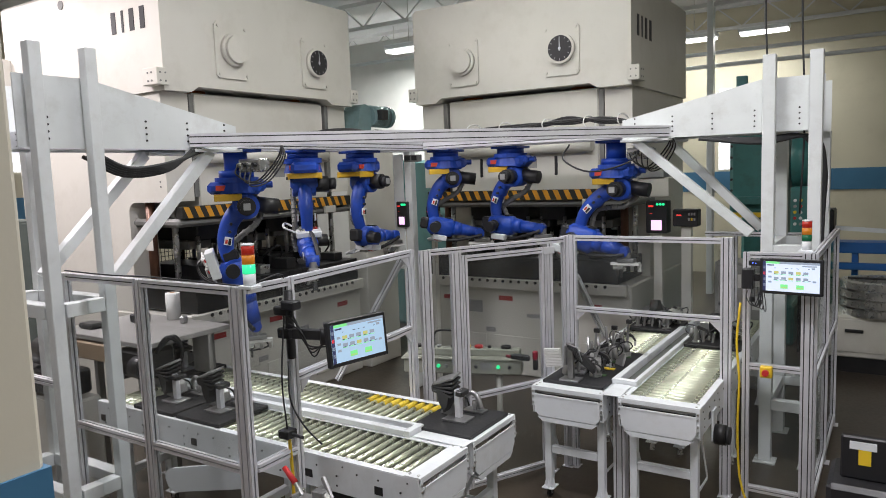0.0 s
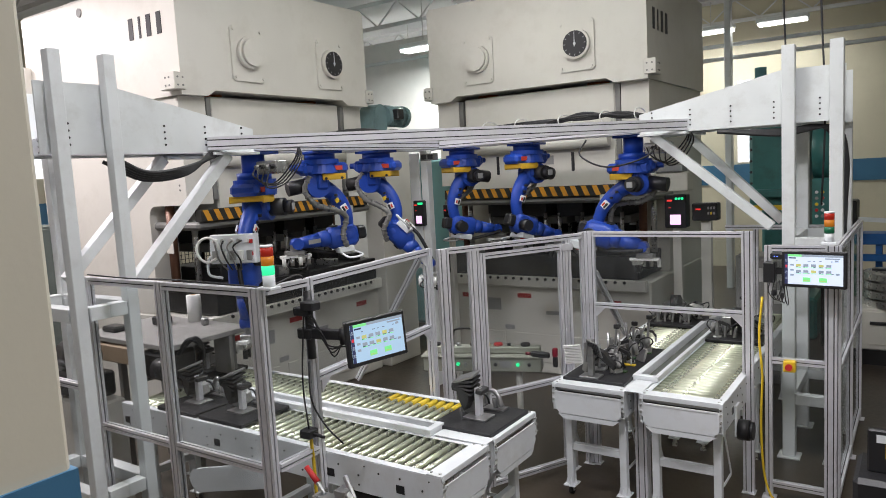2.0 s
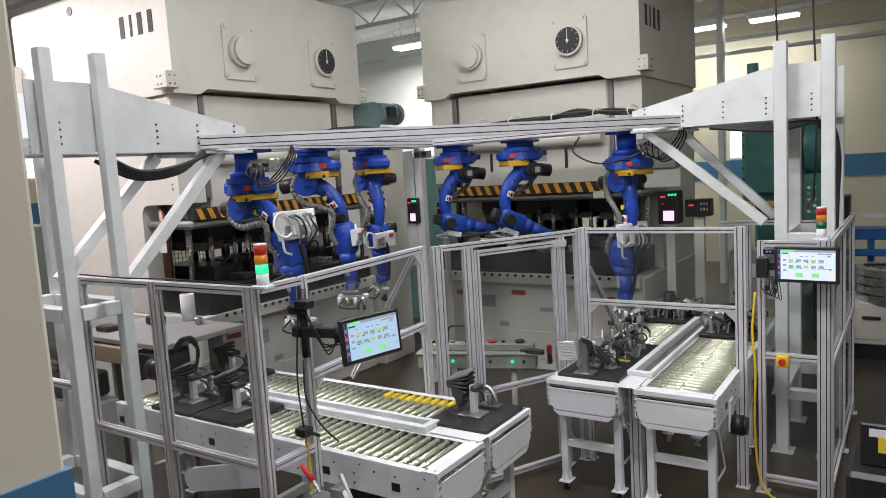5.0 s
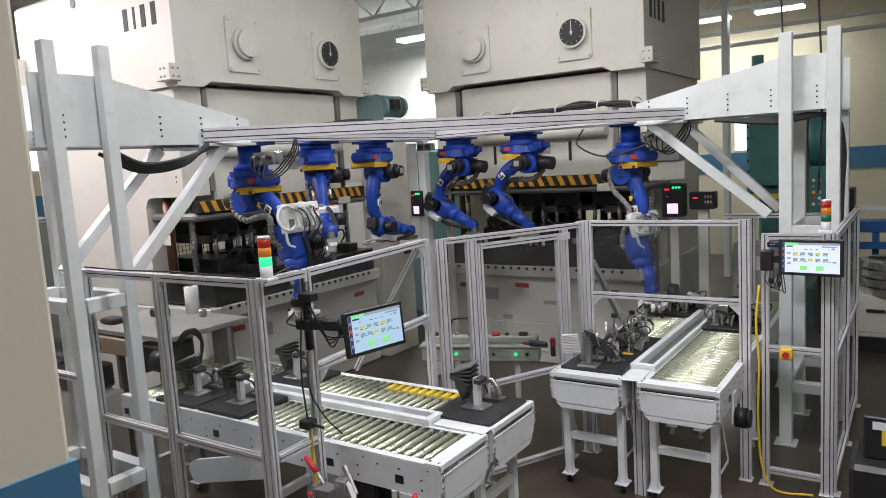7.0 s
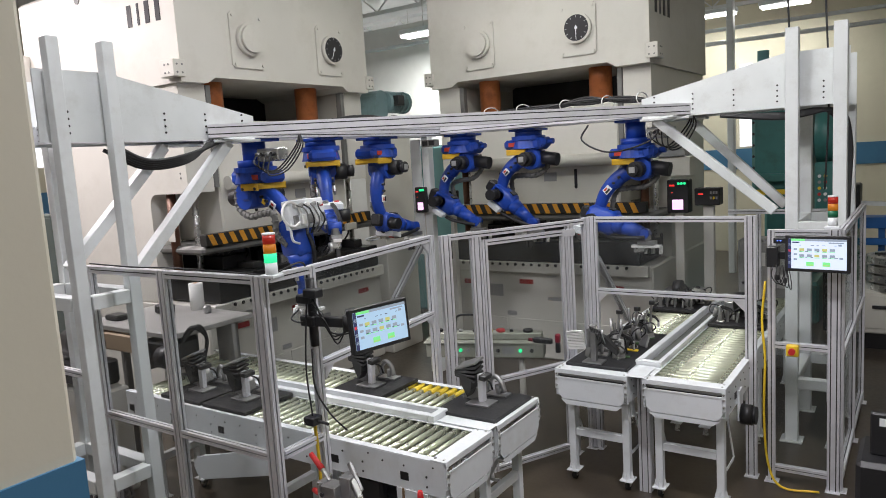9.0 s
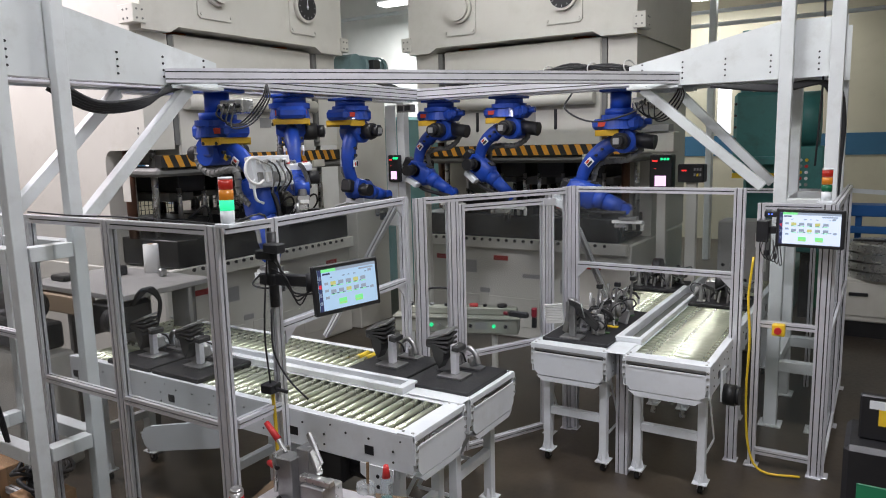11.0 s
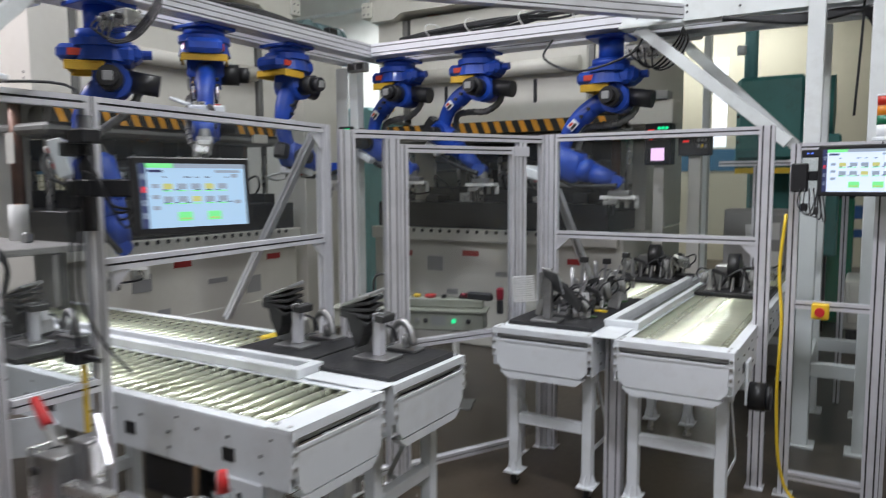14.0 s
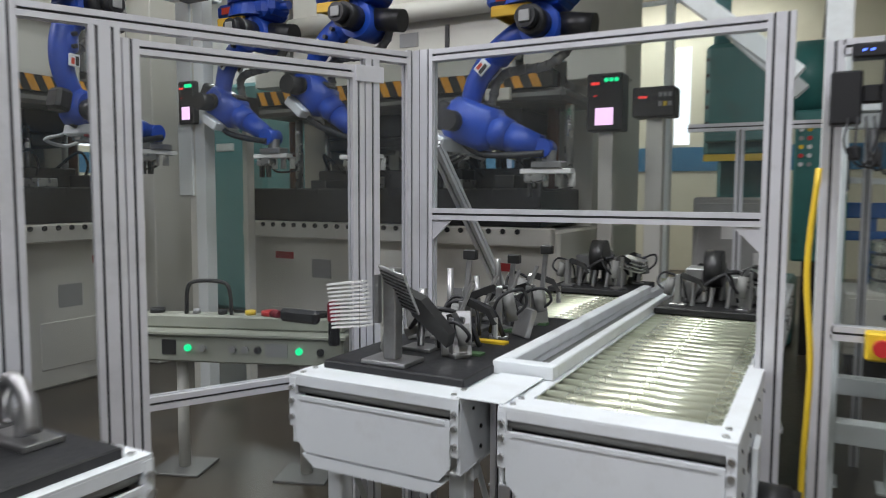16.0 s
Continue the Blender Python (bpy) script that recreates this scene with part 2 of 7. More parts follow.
def poly(bm, pts, d):
    """A flat outline thickened along the vector d."""
    vs = [bm.verts.new(p) for p in pts]
    ws = [bm.verts.new(Vector(p) + Vector(d)) for p in pts]
    bm.faces.new(vs)
    bm.faces.new(list(reversed(ws)))
    for i in range(len(vs)):
        j = (i + 1) % len(vs)
        bm.faces.new((vs[i], ws[i], ws[j], vs[j]))
    return bm


def beam(bm, p, q, w, h, side=(0, 0, 1), bevel=0.0):
    """A square bar from p to q; h is its measure along side."""
    p, q = Vector(p), Vector(q)
    z = (q - p).normalized()
    y = Vector(side)
    y = (y - z * y.dot(z)).normalized()
    x = y.cross(z)
    m = Matrix((x, y, z)).transposed().to_4x4()
    m.translation = (p + q) / 2
    return box(bm, -w / 2, -h / 2, -(q - p).length / 2, w / 2, h / 2, (q - p).length / 2, bevel, m)


def profile(bm, p, q, w, h, side=(0, 0, 1)):
    """An aluminium T-slot bar from p to q, w by h (h along side), a slot every 40 to 45 mm of its faces; slot floors
    are painted dark as shade.
    """
    p, q = Vector(p), Vector(q)
    z = (q - p).normalized()
    y = Vector(side)
    y = (y - z * y.dot(z)).normalized()
    x = y.cross(z)
    pts = []

    def edge(a, b, n):
        L = (b - a).length
        t = (b - a) / L
        nrm = Vector((-t.y, t.x))
        for i in range(n):
            c = L * (i + 0.5) / n
            s = 0.0042
            pts.extend([a + t * (c - s), a + t * (c - s) + nrm * 0.009, a + t * (c + s) + nrm * 0.009, a + t * (c + s)])
    c = [Vector((-w / 2, -h / 2)), Vector((w / 2, -h / 2)), Vector((w / 2, h / 2)), Vector((-w / 2, h / 2))]
    for i in range(4):
        a, b = c[i], c[(i + 1) % 4]
        pts.append(a)
        edge(a, b, max(1, round((b - a).length / 0.044)))
    vs = [bm.verts.new(p + x * v.x + y * v.y) for v in pts]
    ws = [bm.verts.new(q + x * v.x + y * v.y) for v in pts]
    k = len(vs)
    bm.faces.new(vs)
    bm.faces.new(list(reversed(ws)))
    for i in range(k):
        f = bm.faces.new((vs[i], ws[i], ws[(i + 1) % k], vs[(i + 1) % k]))
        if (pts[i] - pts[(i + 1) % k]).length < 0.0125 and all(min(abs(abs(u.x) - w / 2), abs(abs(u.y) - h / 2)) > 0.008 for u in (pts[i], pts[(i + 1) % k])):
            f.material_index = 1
    return bm


def smoothpath(pts, n=5):
    """Catmull-Rom through the points."""
    P = [Vector(p) for p in pts]
    P = [P[0] * 2 - P[1]] + P + [P[-1] * 2 - P[-2]]
    out = []
    for i in range(1, len(P) - 2):
        for k in range(n):
            t = k / n
            a, b, c, d = P[i - 1:i + 3]
            out.append(0.5 * ((2 * b) + (c - a) * t + (2 * a - 5 * b + 4 * c - d) * t * t + (3 * b - a - 3 * c + d) * t ** 3))
    out.append(P[-2])
    return out


def tube(bm, pts, r, n=6, smooth=5):
    pts = smoothpath(pts, smooth) if smooth else [Vector(p) for p in pts]
    rings = []
    for i, p in enumerate(pts):
        d = (pts[min(i + 1, len(pts) - 1)] - pts[max(i - 1, 0)]).normalized()
        u = d.orthogonal().normalized() if not rings else (u - d * u.dot(d)).normalized()
        v = d.cross(u)
        rings.append([bm.verts.new(p + (u * math.cos(2 * math.pi * k / n) + v * math.sin(2 * math.pi * k / n)) * r) for k in range(n)])
    for a, b in zip(rings, rings[1:]):
        for k in range(n):
            bm.faces.new((a[k], a[(k + 1) % n], b[(k + 1) % n], b[k]))
    bm.faces.new(rings[0])
    bm.faces.new(list(reversed(rings[-1])))
    return bm

# ---- the hall ----
X0, X1, Y0, Y1 = -15.0, 6.5, -5.0, 20.0
solid("floor", box(B(), X0, Y0, -0.2, X1, Y1, 0), FLOORM, "stained brown and grey sealed concrete floor", "floor", "structure")
solid("ceiling", box(B(), X0, Y0, CEIL, X1, Y1, CEIL + 0.2), CEILW, "white factory ceiling deck", "ceiling", "structure")
for nm, bx in (("wall_north", (X0, Y1, 0, X1, Y1 + 0.2, CEIL)), ("wall_south", (X0, Y0 - 0.2, 0, X1, Y0, CEIL)), ("wall_west", (X0 - 0.2, Y0, 0, X0, Y1, CEIL)), ("wall_east", (X1, Y0, 0, X1 + 0.2, Y1, CEIL))):
    w = solid(nm, box(B(), *bx), WALLC, "cream painted factory wall with a blue band", "wall", "structure")
    ORG[w.name] = Vector((0, 0, 0))
    x0, y0, _, x1, y1, _ = bx
    e = 0.02
    part("blue_band", box(B(), x0 - e * (nm == "wall_east"), y0 - e * (nm == "wall_north"), 1.98, x1 + e * (nm == "wall_west"), y1 + e * (nm == "wall_south"), 2.45), WALLB, w, "blue painted band")
for i in range(7):
    y = 2.5 + i * 2.9
    bm = B()
    box(bm, X0, y - 0.05, 6.22, X1, y + 0.05, 6.3)
    box(bm, X0, y - 0.05, 5.72, X1, y + 0.05, 5.8)
    for k in range(20):
        x = X0 + k * 1.08
        beam(bm, (x, y, 5.78), (x + 0.54, y, 6.24), 0.03, 0.03, (0, 1, 0))
        beam(bm, (x + 0.54, y, 6.24), (x + 1.08, y, 5.78), 0.03, 0.03, (0, 1, 0))
    solid("roof_truss", bm, CEILW, "white painted steel roof truss under the ceiling", "truss", "structure", "roof trusses")
for x, y, z in ((0.8, 17.5, 4.9), (-8.0, 15.0, 5.2), (2.0, 17.2, 4.6)):
    solid("ceiling_pipe", cyl(B(), (x - 9, y, z), (x + 4, y, z), 0.04, 10), WHITE, "white painted service pipe under the ceiling", "pipe", "structure", smooth=True)
for x in (-2.1,):
    solid("column", box(B(), x - 0.06, 16.9, 0, x + 0.06, 17.1, CEIL, 0.01), WHITE, "white painted steel wall column", "column", "structure")

solid("partition_wall", box(B(), -13.0, 15.0, 0, -5.0, 15.12, 5.65, 0.01), PAPER, "plain white partition wall behind the presses", "wall", "structure")
# the wall beside the stair, with a blue lower part
w = solid("stair_wall", box(B(), 0.2, -1.5, 0, 0.35, 2.338, CEIL, 0.006), WALLN, "beige painted stair wall with a blue lower part", "wall", "structure")
ORG[w.name] = Vector((0, 0, 0))
part("blue_wainscot", box(B(), 0.196, -1.496, 0.002, 0.354, 2.342, 2.36), WALLB, w, "blue painted lower wall")

# lamps under the ceiling, most added unseen as fill, each with its own light
for x, y, lamp_k in LAMPS:
    lz = 5.4 if y > 17 else 5.05 if x < -6.9 and y < 14 else 5.6
    lamp = thing("bay_and_fill_lamp", (x, y, lz), "lit white ceiling lamp, high bay set filled out with added lamps", "lamp", "high bay lamps")
    part("housing", box(B(), x - 0.5, y - 0.16, lz + 0.03, x + 0.5, y + 0.16, lz + 0.13, 0.02), WHITE, lamp)
    part("diffuser", box(B(), x - 0.47, y - 0.14, lz - 0.02, x + 0.47, y + 0.14, lz + 0.028, 0.01), LAMPGLOW, lamp, "glowing white diffuser")
    part("hanger", cyl(B(), (x, y, lz + 0.13), (x, y, CEIL), 0.008, 6), STEEL, lamp)
    ld = bpy.data.lights.new("lamp_light", "AREA")
    ld.shape, ld.size, ld.size_y, ld.energy, ld.color = "RECTANGLE", 1.0, 0.4, LAMP_W * lamp_k, (1.0, 0.93, 0.91) if x < -6 and y < 10 else (0.97, 1.0, 0.91) if y > 7 else (1.0, 1.0, 1.0)
    lo = new("lamp_light", ld)
    lo.matrix_world = pose(x, y, lz - 0.05)

# ---- roller conveyors ----
TOP = 0.955


def conveyor(name, along, a0, a1, c0, c1, label, yellow=(), pitch=0.072):
    """A conveyor from a0 (its near end) to a1 along 'x' or 'y', between c0 and c1 across."""
    def P(a, c, z):
        return (a, c, z) if along == "x" else (c, a, z)
    s = 1 if a1 > a0 else -1

    def bx(bm, a, b, c, d, z0, z1, bev=0.0):
        p, q = P(a, c, z0), P(b, d, z1)
        return box(bm, min(p[0], q[0]), min(p[1], q[1]), z0, max(p[0], q[0]), max(p[1], q[1]), z1, bev)
    t = thing(name, P((a0 + a1) / 2, (c0 + c1) / 2, 0), label, "conveyor", "roller conveyors")
    for c, o in ((c0, 1), (c1, -1)):
        bm = bx(B(), a0 + s * 0.012, a1, c, c + o * 0.012, TOP - 0.2, TOP, 0.002)
        bx(bm, a0 + s * 0.012, a1, c, c + o * 0.05, TOP, TOP + 0.006, 0.001)
        bx(bm, a0 + s * 0.012, a1, c, c + o * 0.035, TOP - 0.206, TOP - 0.2, 0.001)
        r = part("side_frame", bm, WHITE, t)
        for k in range(int(abs(a1 - a0) / 0.16)):
            a = a0 + s * (0.09 + 0.16 * k)
            for dz in (0.035, 0.1, 0.16) if k % 3 == 0 else (0.06,):
                p, q = P(a + s * 0.05 * (dz > 0.05), c - o * 0.004, TOP - dz), P(a + s * 0.05 * (dz > 0.05), c + o * 0.002, TOP - dz)
                part("bolt", cyl(B(), p, q, 0.0065 if dz > 0.05 else 0.005, 8), FIXT_DARK, r)
        for k in range(int(abs(a1 - a0) / 0.5)):
            a = a0 + s * (0.3 + 0.55 * k)
            part("label_plate", bx(B(), a - 0.03, a + 0.03, c - o * 0.003, c + o * 0.001, TOP - 0.15, TOP - 0.1), BLACK, r, "small black printed label")
    cc0, cc1 = min(c0, c1), max(c0, c1)
    part("end_plate", bx(B(), a0, a0 + s * 0.11, cc0, cc1, TOP + 0.006, TOP + 0.012, 0.001), WHITE, t)
    part("end_lip", bx(B(), a0, a0 + s * 0.01, cc0, cc1, TOP - 0.022, TOP + 0.006, 0.001), WHITE, t)
    part("end_roller", cyl(B(), P(a0 + s * 0.03, cc0 + 0.02, TOP - 0.034), P(a0 + s * 0.03, cc1 - 0.02, TOP - 0.034), 0.017, 12), CAB_GREY, t, "dull grey end roller under the lip", True)
    # dark strip painted as the shade in the gap behind the end roller
    part("end_slot", bx(B(), a0 + s * 0.05, a0 + s * 0.06, cc0 + 0.02, cc1 - 0.02, TOP - 0.07, TOP - 0.005), SLOT, t)
    m = 0.035
    pts = [P(a0 - s * 0.004, cc0 + 0.025, TOP - 0.05), P(a0 - s * 0.004, cc1 - 0.025, TOP - 0.05), P(a0 - s * 0.004, cc1 - 0.025, TOP - 0.185), P(a0 - s * 0.004, cc1 - 0.025 - m, TOP - 0.225), P(a0 - s * 0.004, cc0 + 0.025 + m, TOP - 0.225), P(a0 - s * 0.004, cc0 + 0.025, TOP - 0.185)]
    cap = part("end_cover", poly(B(), pts, P(s * 0.006, 0, 0)), WHITE, t, "white folded sheet end cover")
    pts = [P(a0 - s * 0.002, cc0 + 0.045, TOP - 0.232), P(a0 - s * 0.002, cc1 - 0.045, TOP - 0.232), P(a0 - s * 0.002, cc1 - 0.09, TOP - 0.268), P(a0 - s * 0.002, cc0 + 0.09, TOP - 0.268)]
    part("lower_tray", poly(B(), pts, P(s * 0.05, 0, 0)), WHITE, t, "white folded tray under the end cover")
    part("fold", bx(B(), a0 - s * 0.008, a0 - s * 0.004, cc0 + 0.04, cc1 - 0.04, TOP - 0.062, TOP - 0.05), WHITE, cap)
    for c in (cc0, cc1):
        o = 1 if c == cc0 else -1
        bm = bx(B(), a0 - s * 0.002, a0 + s * 0.012, c, c + o * 0.024, TOP - 0.15, TOP)
        part("end_bracket", bm, WHITE, t)
        for z in (TOP - 0.03, TOP - 0.07, TOP - 0.12):
            part("bolt", cyl(B(), P(a0 - s * 0.012, c + o * 0.012, z), P(a0, c + o * 0.012, z), 0.009, 8), STEEL, t)
        for da in (0.03, 0.09):
            part("bolt", cyl(B(), P(a0 + s * da, c + o * 0.03, TOP + 0.01), P(a0 + s * da, c + o * 0.03, TOP + 0.017), 0.009, 8), STEEL, t)
    # rollers
    n = int((abs(a1 - a0) - 0.16) / pitch)
    p0, p1 = P(0, cc0 + 0.02, 0), P(0, cc1 - 0.02, 0)
    rm = cyl(B(), p0, p1, 0.0195, 16)
    me = link("roller", rm, ROLLER, True)
    base = me.data
    bpy.data.objects.remove(me)
    for k in range(n):
        a = a0 + s * (0.165 + pitch * k)
        r = new("roller", base)
        r.parent = t
        pa = P(a, 0, TOP - 0.016)
        o = ORG[t.name]
        r.location = (pa[0] - (o.x if along == "x" else 0), pa[1] - (o.y if along == "y" else 0), pa[2])
        if along == "x":
            r.location.y = -o.y
        else:
            r.location.x = -o.x
        ORG[r.name] = o
        if any(u <= abs(a - a0) <= v for u, v in yellow):
            cs = cc1 - 0.17 if along == "x" else cc0 + 0.1
            part("sleeve", cyl(B(), P(a, cs, TOP - 0.016), P(a, cs + 0.12, TOP - 0.016), 0.0225, 12), ROLLER_Y, t, "yellow sleeve on a roller", True)
    # legs
    for a in (a0 + s * 0.16, a0 + s * 1.5, a1 - s * 0.25):
        for c in (cc0 + 0.07, cc1 - 0.07):
            part("leg", bx(B(), a - 0.03, a + 0.03, c - 0.028, c + 0.028, 0.09, TOP - 0.2, 0.004), WHITE, t)
            bm = bx(B(), a - 0.06, a + 0.06, c - 0.05, c + 0.05, 0.08, 0.09, 0.002)
            cyl(bm, P(a, c, 0.09), P(a, c, 0.15), 0.05, 4, 0.036)
            part("foot_plate", bm, WHITE, t)
            if abs(a - a0) < 0.5 or abs(a - a1) < 0.5:
                w = part("caster", cyl(B(), P(a, c - 0.014, 0.036), P(a, c + 0.014, 0.036), 0.036, 14), RUBBER, t, "black caster wheel", True)
                bm = bx(B(), a - 0.014, a + 0.014, c - 0.021, c - 0.016, 0.03, 0.08)
                bx(bm, a - 0.014, a + 0.014, c + 0.016, c + 0.021, 0.03, 0.08)
                part("fork", bm, STEEL, w)
            else:
                part("levelling_foot", cyl(B(), P(a, c, 0.0), P(a, c, 0.08), 0.028, 12, 0.012), STEEL, t)
        part("cross_bar", bx(B(), a - 0.025, a + 0.025, cc0 + 0.1, cc1 - 0.1, 0.38, 0.44, 0.004), WHITE, t)
        part("head_bar", bx(B(), a - 0.025, a + 0.025, cc0 + 0.02, cc1 - 0.02, TOP - 0.27, TOP - 0.207, 0.004), WHITE, t)
    for c in (cc0 + 0.04, cc1 - 0.04):
        part("brace_strip", beam(B(), P(a0 + s * 0.19, c, TOP - 0.22), P(a0 + s * 0.42, c, 0.3), 0.025, 0.006, P(0, 1, 0)), WHITE, t, "slanting flat brace")
        part("brace_strip", beam(B(), P(a0 + s * 0.42, c, 0.3), P(a0 + s * 0.19, c, 0.3), 0.025, 0.006, P(0, 1, 0)), WHITE, t)
    return t


conveyor("roller_conveyor", "x", -1.085, -4.2, 5.05, 5.575, "white framed roller conveyor with zinc rollers", yellow=())
conveyor("roller_conveyor", "x", -1.095, -4.55, 5.65, 6.235, "white framed roller conveyor with yellow sleeves on rollers", yellow=((0.55, 1.2),))
conveyor("roller_conveyor", "y", 6.9, 10.2, -1.285, -0.7, "white framed roller conveyor carrying a black pallet", pitch=0.074)
conveyor("roller_conveyor", "y", 6.9, 10.2, -0.585, 0.0, "white framed roller conveyor with shiny empty rollers", pitch=0.074)


def guard(x0, y0, x1, y1):
    """The raised white channel between two conveyors."""
    g = thing("conveyor_guide", ((x0 + x1) / 2, (y0 + y1) / 2, TOP), "white raised sheet channel between two conveyors", "guide", "conveyor guides")
    bm = B()
    t = 0.012
    z0, z1 = TOP + 0.007, TOP + 0.05
    part("rail", box(B(), x0, y0, z0, x1 if x1 - x0 > y1 - y0 else x0 + 0.05, y1 if y1 - y0 > x1 - x0 else y0 + 0.05, z1, 0.004), WHITE, g)
    part("rail", box(B(), x0 if x1 - x0 > y1 - y0 else x1 - 0.035, y0 if y1 - y0 > x1 - x0 else y1 - 0.035, z0, x1, y1, z1, 0.004), WHITE, g)
    if x1 - x0 > y1 - y0:
        part("end_piece", box(B(), x1, y0, z0, x1 + 0.05, y1, z1, 0.003), WHITE, g)
    else:
        part("end_piece", box(B(), x0, y0 - 0.05, z0, x1, y0, z1, 0.003), WHITE, g)
    part("bridge", box(B(), x0 + 0.002, y0 + 0.002, TOP - 0.03, x1 - 0.002, y1 - 0.002, TOP - 0.02), PRESS_DARK, g, "grey trough floor")


guard(-3.95, 5.535, -1.55, 5.70)
guard(-0.745, 7.27, -0.545, 9.3)
solid("bridge_plate", box(B(), -1.49, 5.555, TOP + 0.0125, -1.1, 5.67, TOP + 0.0165, 0.001), WHITE, "white bridge plate joining two conveyors", "plate")
solid("bridge_plate", box(B(), -0.712, 6.91, TOP + 0.0125, -0.573, 7.21, TOP + 0.0165, 0.001), WHITE, "white bridge plate joining two conveyors", "plate")
solid("aluminium_post", profile(B(), (-0.64, 7.12, 0), (-0.64, 7.12, TOP - 0.02), 0.09, 0.09, (0, 1, 0)), [ALU, SLOT], "aluminium support post between two conveyors", "post")

# ---- guard fences ----
PW = 0.045


def fence(name, p, q, top, label, posts, rails, panes, w=PW, out=None):
    """posts: distances along p-q with their widths; rails: heights (spans); panes: (from, to, z0, z1)."""
    p, q = Vector((*p, 0)), Vector((*q, 0))
    d = (q - p).normalized()
    nrm = Vector((-d.y, d.x, 0))
    L = (q - p).length
    f = thing(name, (p + q) / 2, label, "fence", "guard fences")
    for a, pw, z1 in posts:
        c = p + d * a
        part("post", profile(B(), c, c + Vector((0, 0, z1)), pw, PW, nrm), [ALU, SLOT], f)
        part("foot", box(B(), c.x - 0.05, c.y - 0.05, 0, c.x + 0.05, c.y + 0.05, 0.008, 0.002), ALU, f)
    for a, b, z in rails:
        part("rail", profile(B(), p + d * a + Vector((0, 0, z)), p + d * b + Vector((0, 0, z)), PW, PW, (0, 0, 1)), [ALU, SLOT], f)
    for a, b, z0, z1 in panes:
        u, v = p + d * a, p + d * b
        bm = poly(B(), [u + Vector((0, 0, z0)), v + Vector((0, 0, z0)), v + Vector((0, 0, z1)), u + Vector((0, 0, z1))], nrm * 0.006)
        ob = part("pane", bm, PANE, f, "clear polycarbonate pane")
        ob.visible_shadow = False
    return f


ZT = 2.09
h = PW / 2
f1 = fence("guard_fence", (-3.55, 4.52), (-1.87, 4.52), ZT, "aluminium guard fence with four clear panes", [(0.0, 0.08, ZT), (0.82, 0.08, ZT), (1.68, 0.09, ZT)],
      [(0.04, 0.78, ZT - h), (0.86, 1.635, ZT - h), (0.04, 0.78, 1.06), (0.86, 1.635, 1.06), (0.04, 0.78, 0.1), (0.86, 1.635, 0.1)],
      [(0.04, 0.78, 0.12, 1.04), (0.04, 0.78, 1.08, ZT - PW), (0.86, 1.635, 0.12, 1.04), (0.86, 1.635, 1.08, ZT - PW)])
fence("guard_fence", (-1.855, 4.565), (-1.855, 4.89), ZT, "narrow aluminium guard fence return with a clear pane", [(0.325, 0.05, ZT)],
      [(0.0, 0.3, ZT - h), (0.0, 0.3, 1.06)], [(0.0, 0.3, 1.08, ZT - PW)])
fence("guard_fence", (-1.86, 4.915), (-1.99, 6.3), ZT, "aluminium guard fence panel over the conveyors", [(1.39, 0.07, ZT)],
      [(0.0, 1.36, ZT - h), (0.0, 1.36, 1.49)], [(0.0, 1.36, 1.51, ZT - PW)])
f4 = fence("guard_fence", (-1.955, 6.45), (-1.31, 7.70), 2.07, "aluminium guard fence with a clear hinged door", [(0.0, 0.09, 2.07), (0.275, 0.09, 2.03), (1.205, 0.06, 2.03), (1.4, 0.08, 2.08)],
      [(0.04, 1.37, 2.05), (0.04, 0.23, 0.1)],
      [(0.045, 0.23, 0.1, 2.02), (1.235, 1.36, 0.1, 2.02)])
p, q = Vector((-1.955, 6.45, 0)), Vector((-1.31, 7.70, 0))
d = (q - p).normalized()
nrm = Vector((-d.y, d.x, 0))
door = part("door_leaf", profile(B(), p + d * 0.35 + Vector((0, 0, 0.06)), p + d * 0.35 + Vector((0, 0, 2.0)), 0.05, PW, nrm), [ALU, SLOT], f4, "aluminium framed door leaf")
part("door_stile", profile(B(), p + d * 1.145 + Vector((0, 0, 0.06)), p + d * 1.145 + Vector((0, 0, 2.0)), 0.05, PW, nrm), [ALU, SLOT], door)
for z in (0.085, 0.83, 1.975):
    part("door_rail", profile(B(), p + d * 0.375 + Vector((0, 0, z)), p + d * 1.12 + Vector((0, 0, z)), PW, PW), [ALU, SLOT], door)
ob = part("door_pane", poly(B(), [p + d * 0.375 + Vector((0, 0, 0.11)), p + d * 1.12 + Vector((0, 0, 0.11)), p + d * 1.12 + Vector((0, 0, 1.95)), p + d * 0.375 + Vector((0, 0, 1.95))], nrm * 0.005), PANE, door)
ob.visible_shadow = False
part("corner_plate", box(B(), -0.06, -0.004, -0.03, 0.06, 0.004, 0.03, 0.002, Matrix.Translation(p + d * 1.19 - nrm * 0.028 + Vector((0, 0, 1.97))) @ Matrix.Rotation(math.atan2(d.y, d.x), 4, "Z")), ALU, f4)
fence("guard_fence", (-1.305, 7.715), (0.03, 7.715), 2.08, "aluminium guard fence panel over the conveyors", [(0.04, 0.08, 2.085), (1.315, 0.08, 2.085)],
      [(0.08, 1.275, 2.06), (0.08, 1.275, 1.44)], [(0.08, 1.275, 1.46, 2.035)])
fence("guard_fence", (0.08, 7.7), (0.6, 7.7), 2.05, "aluminium guard fence with a clear pane beside the tower", [(0.08, 0.05, 1.98), (0.5, 0.08, 1.98)],
      [(0.1, 0.46, 1.1), (0.1, 0.46, 0.12), (0.1, 0.46, 1.96)], [(0.11, 0.46, 0.14, 1.08), (0.11, 0.46, 1.12, 1.94)])
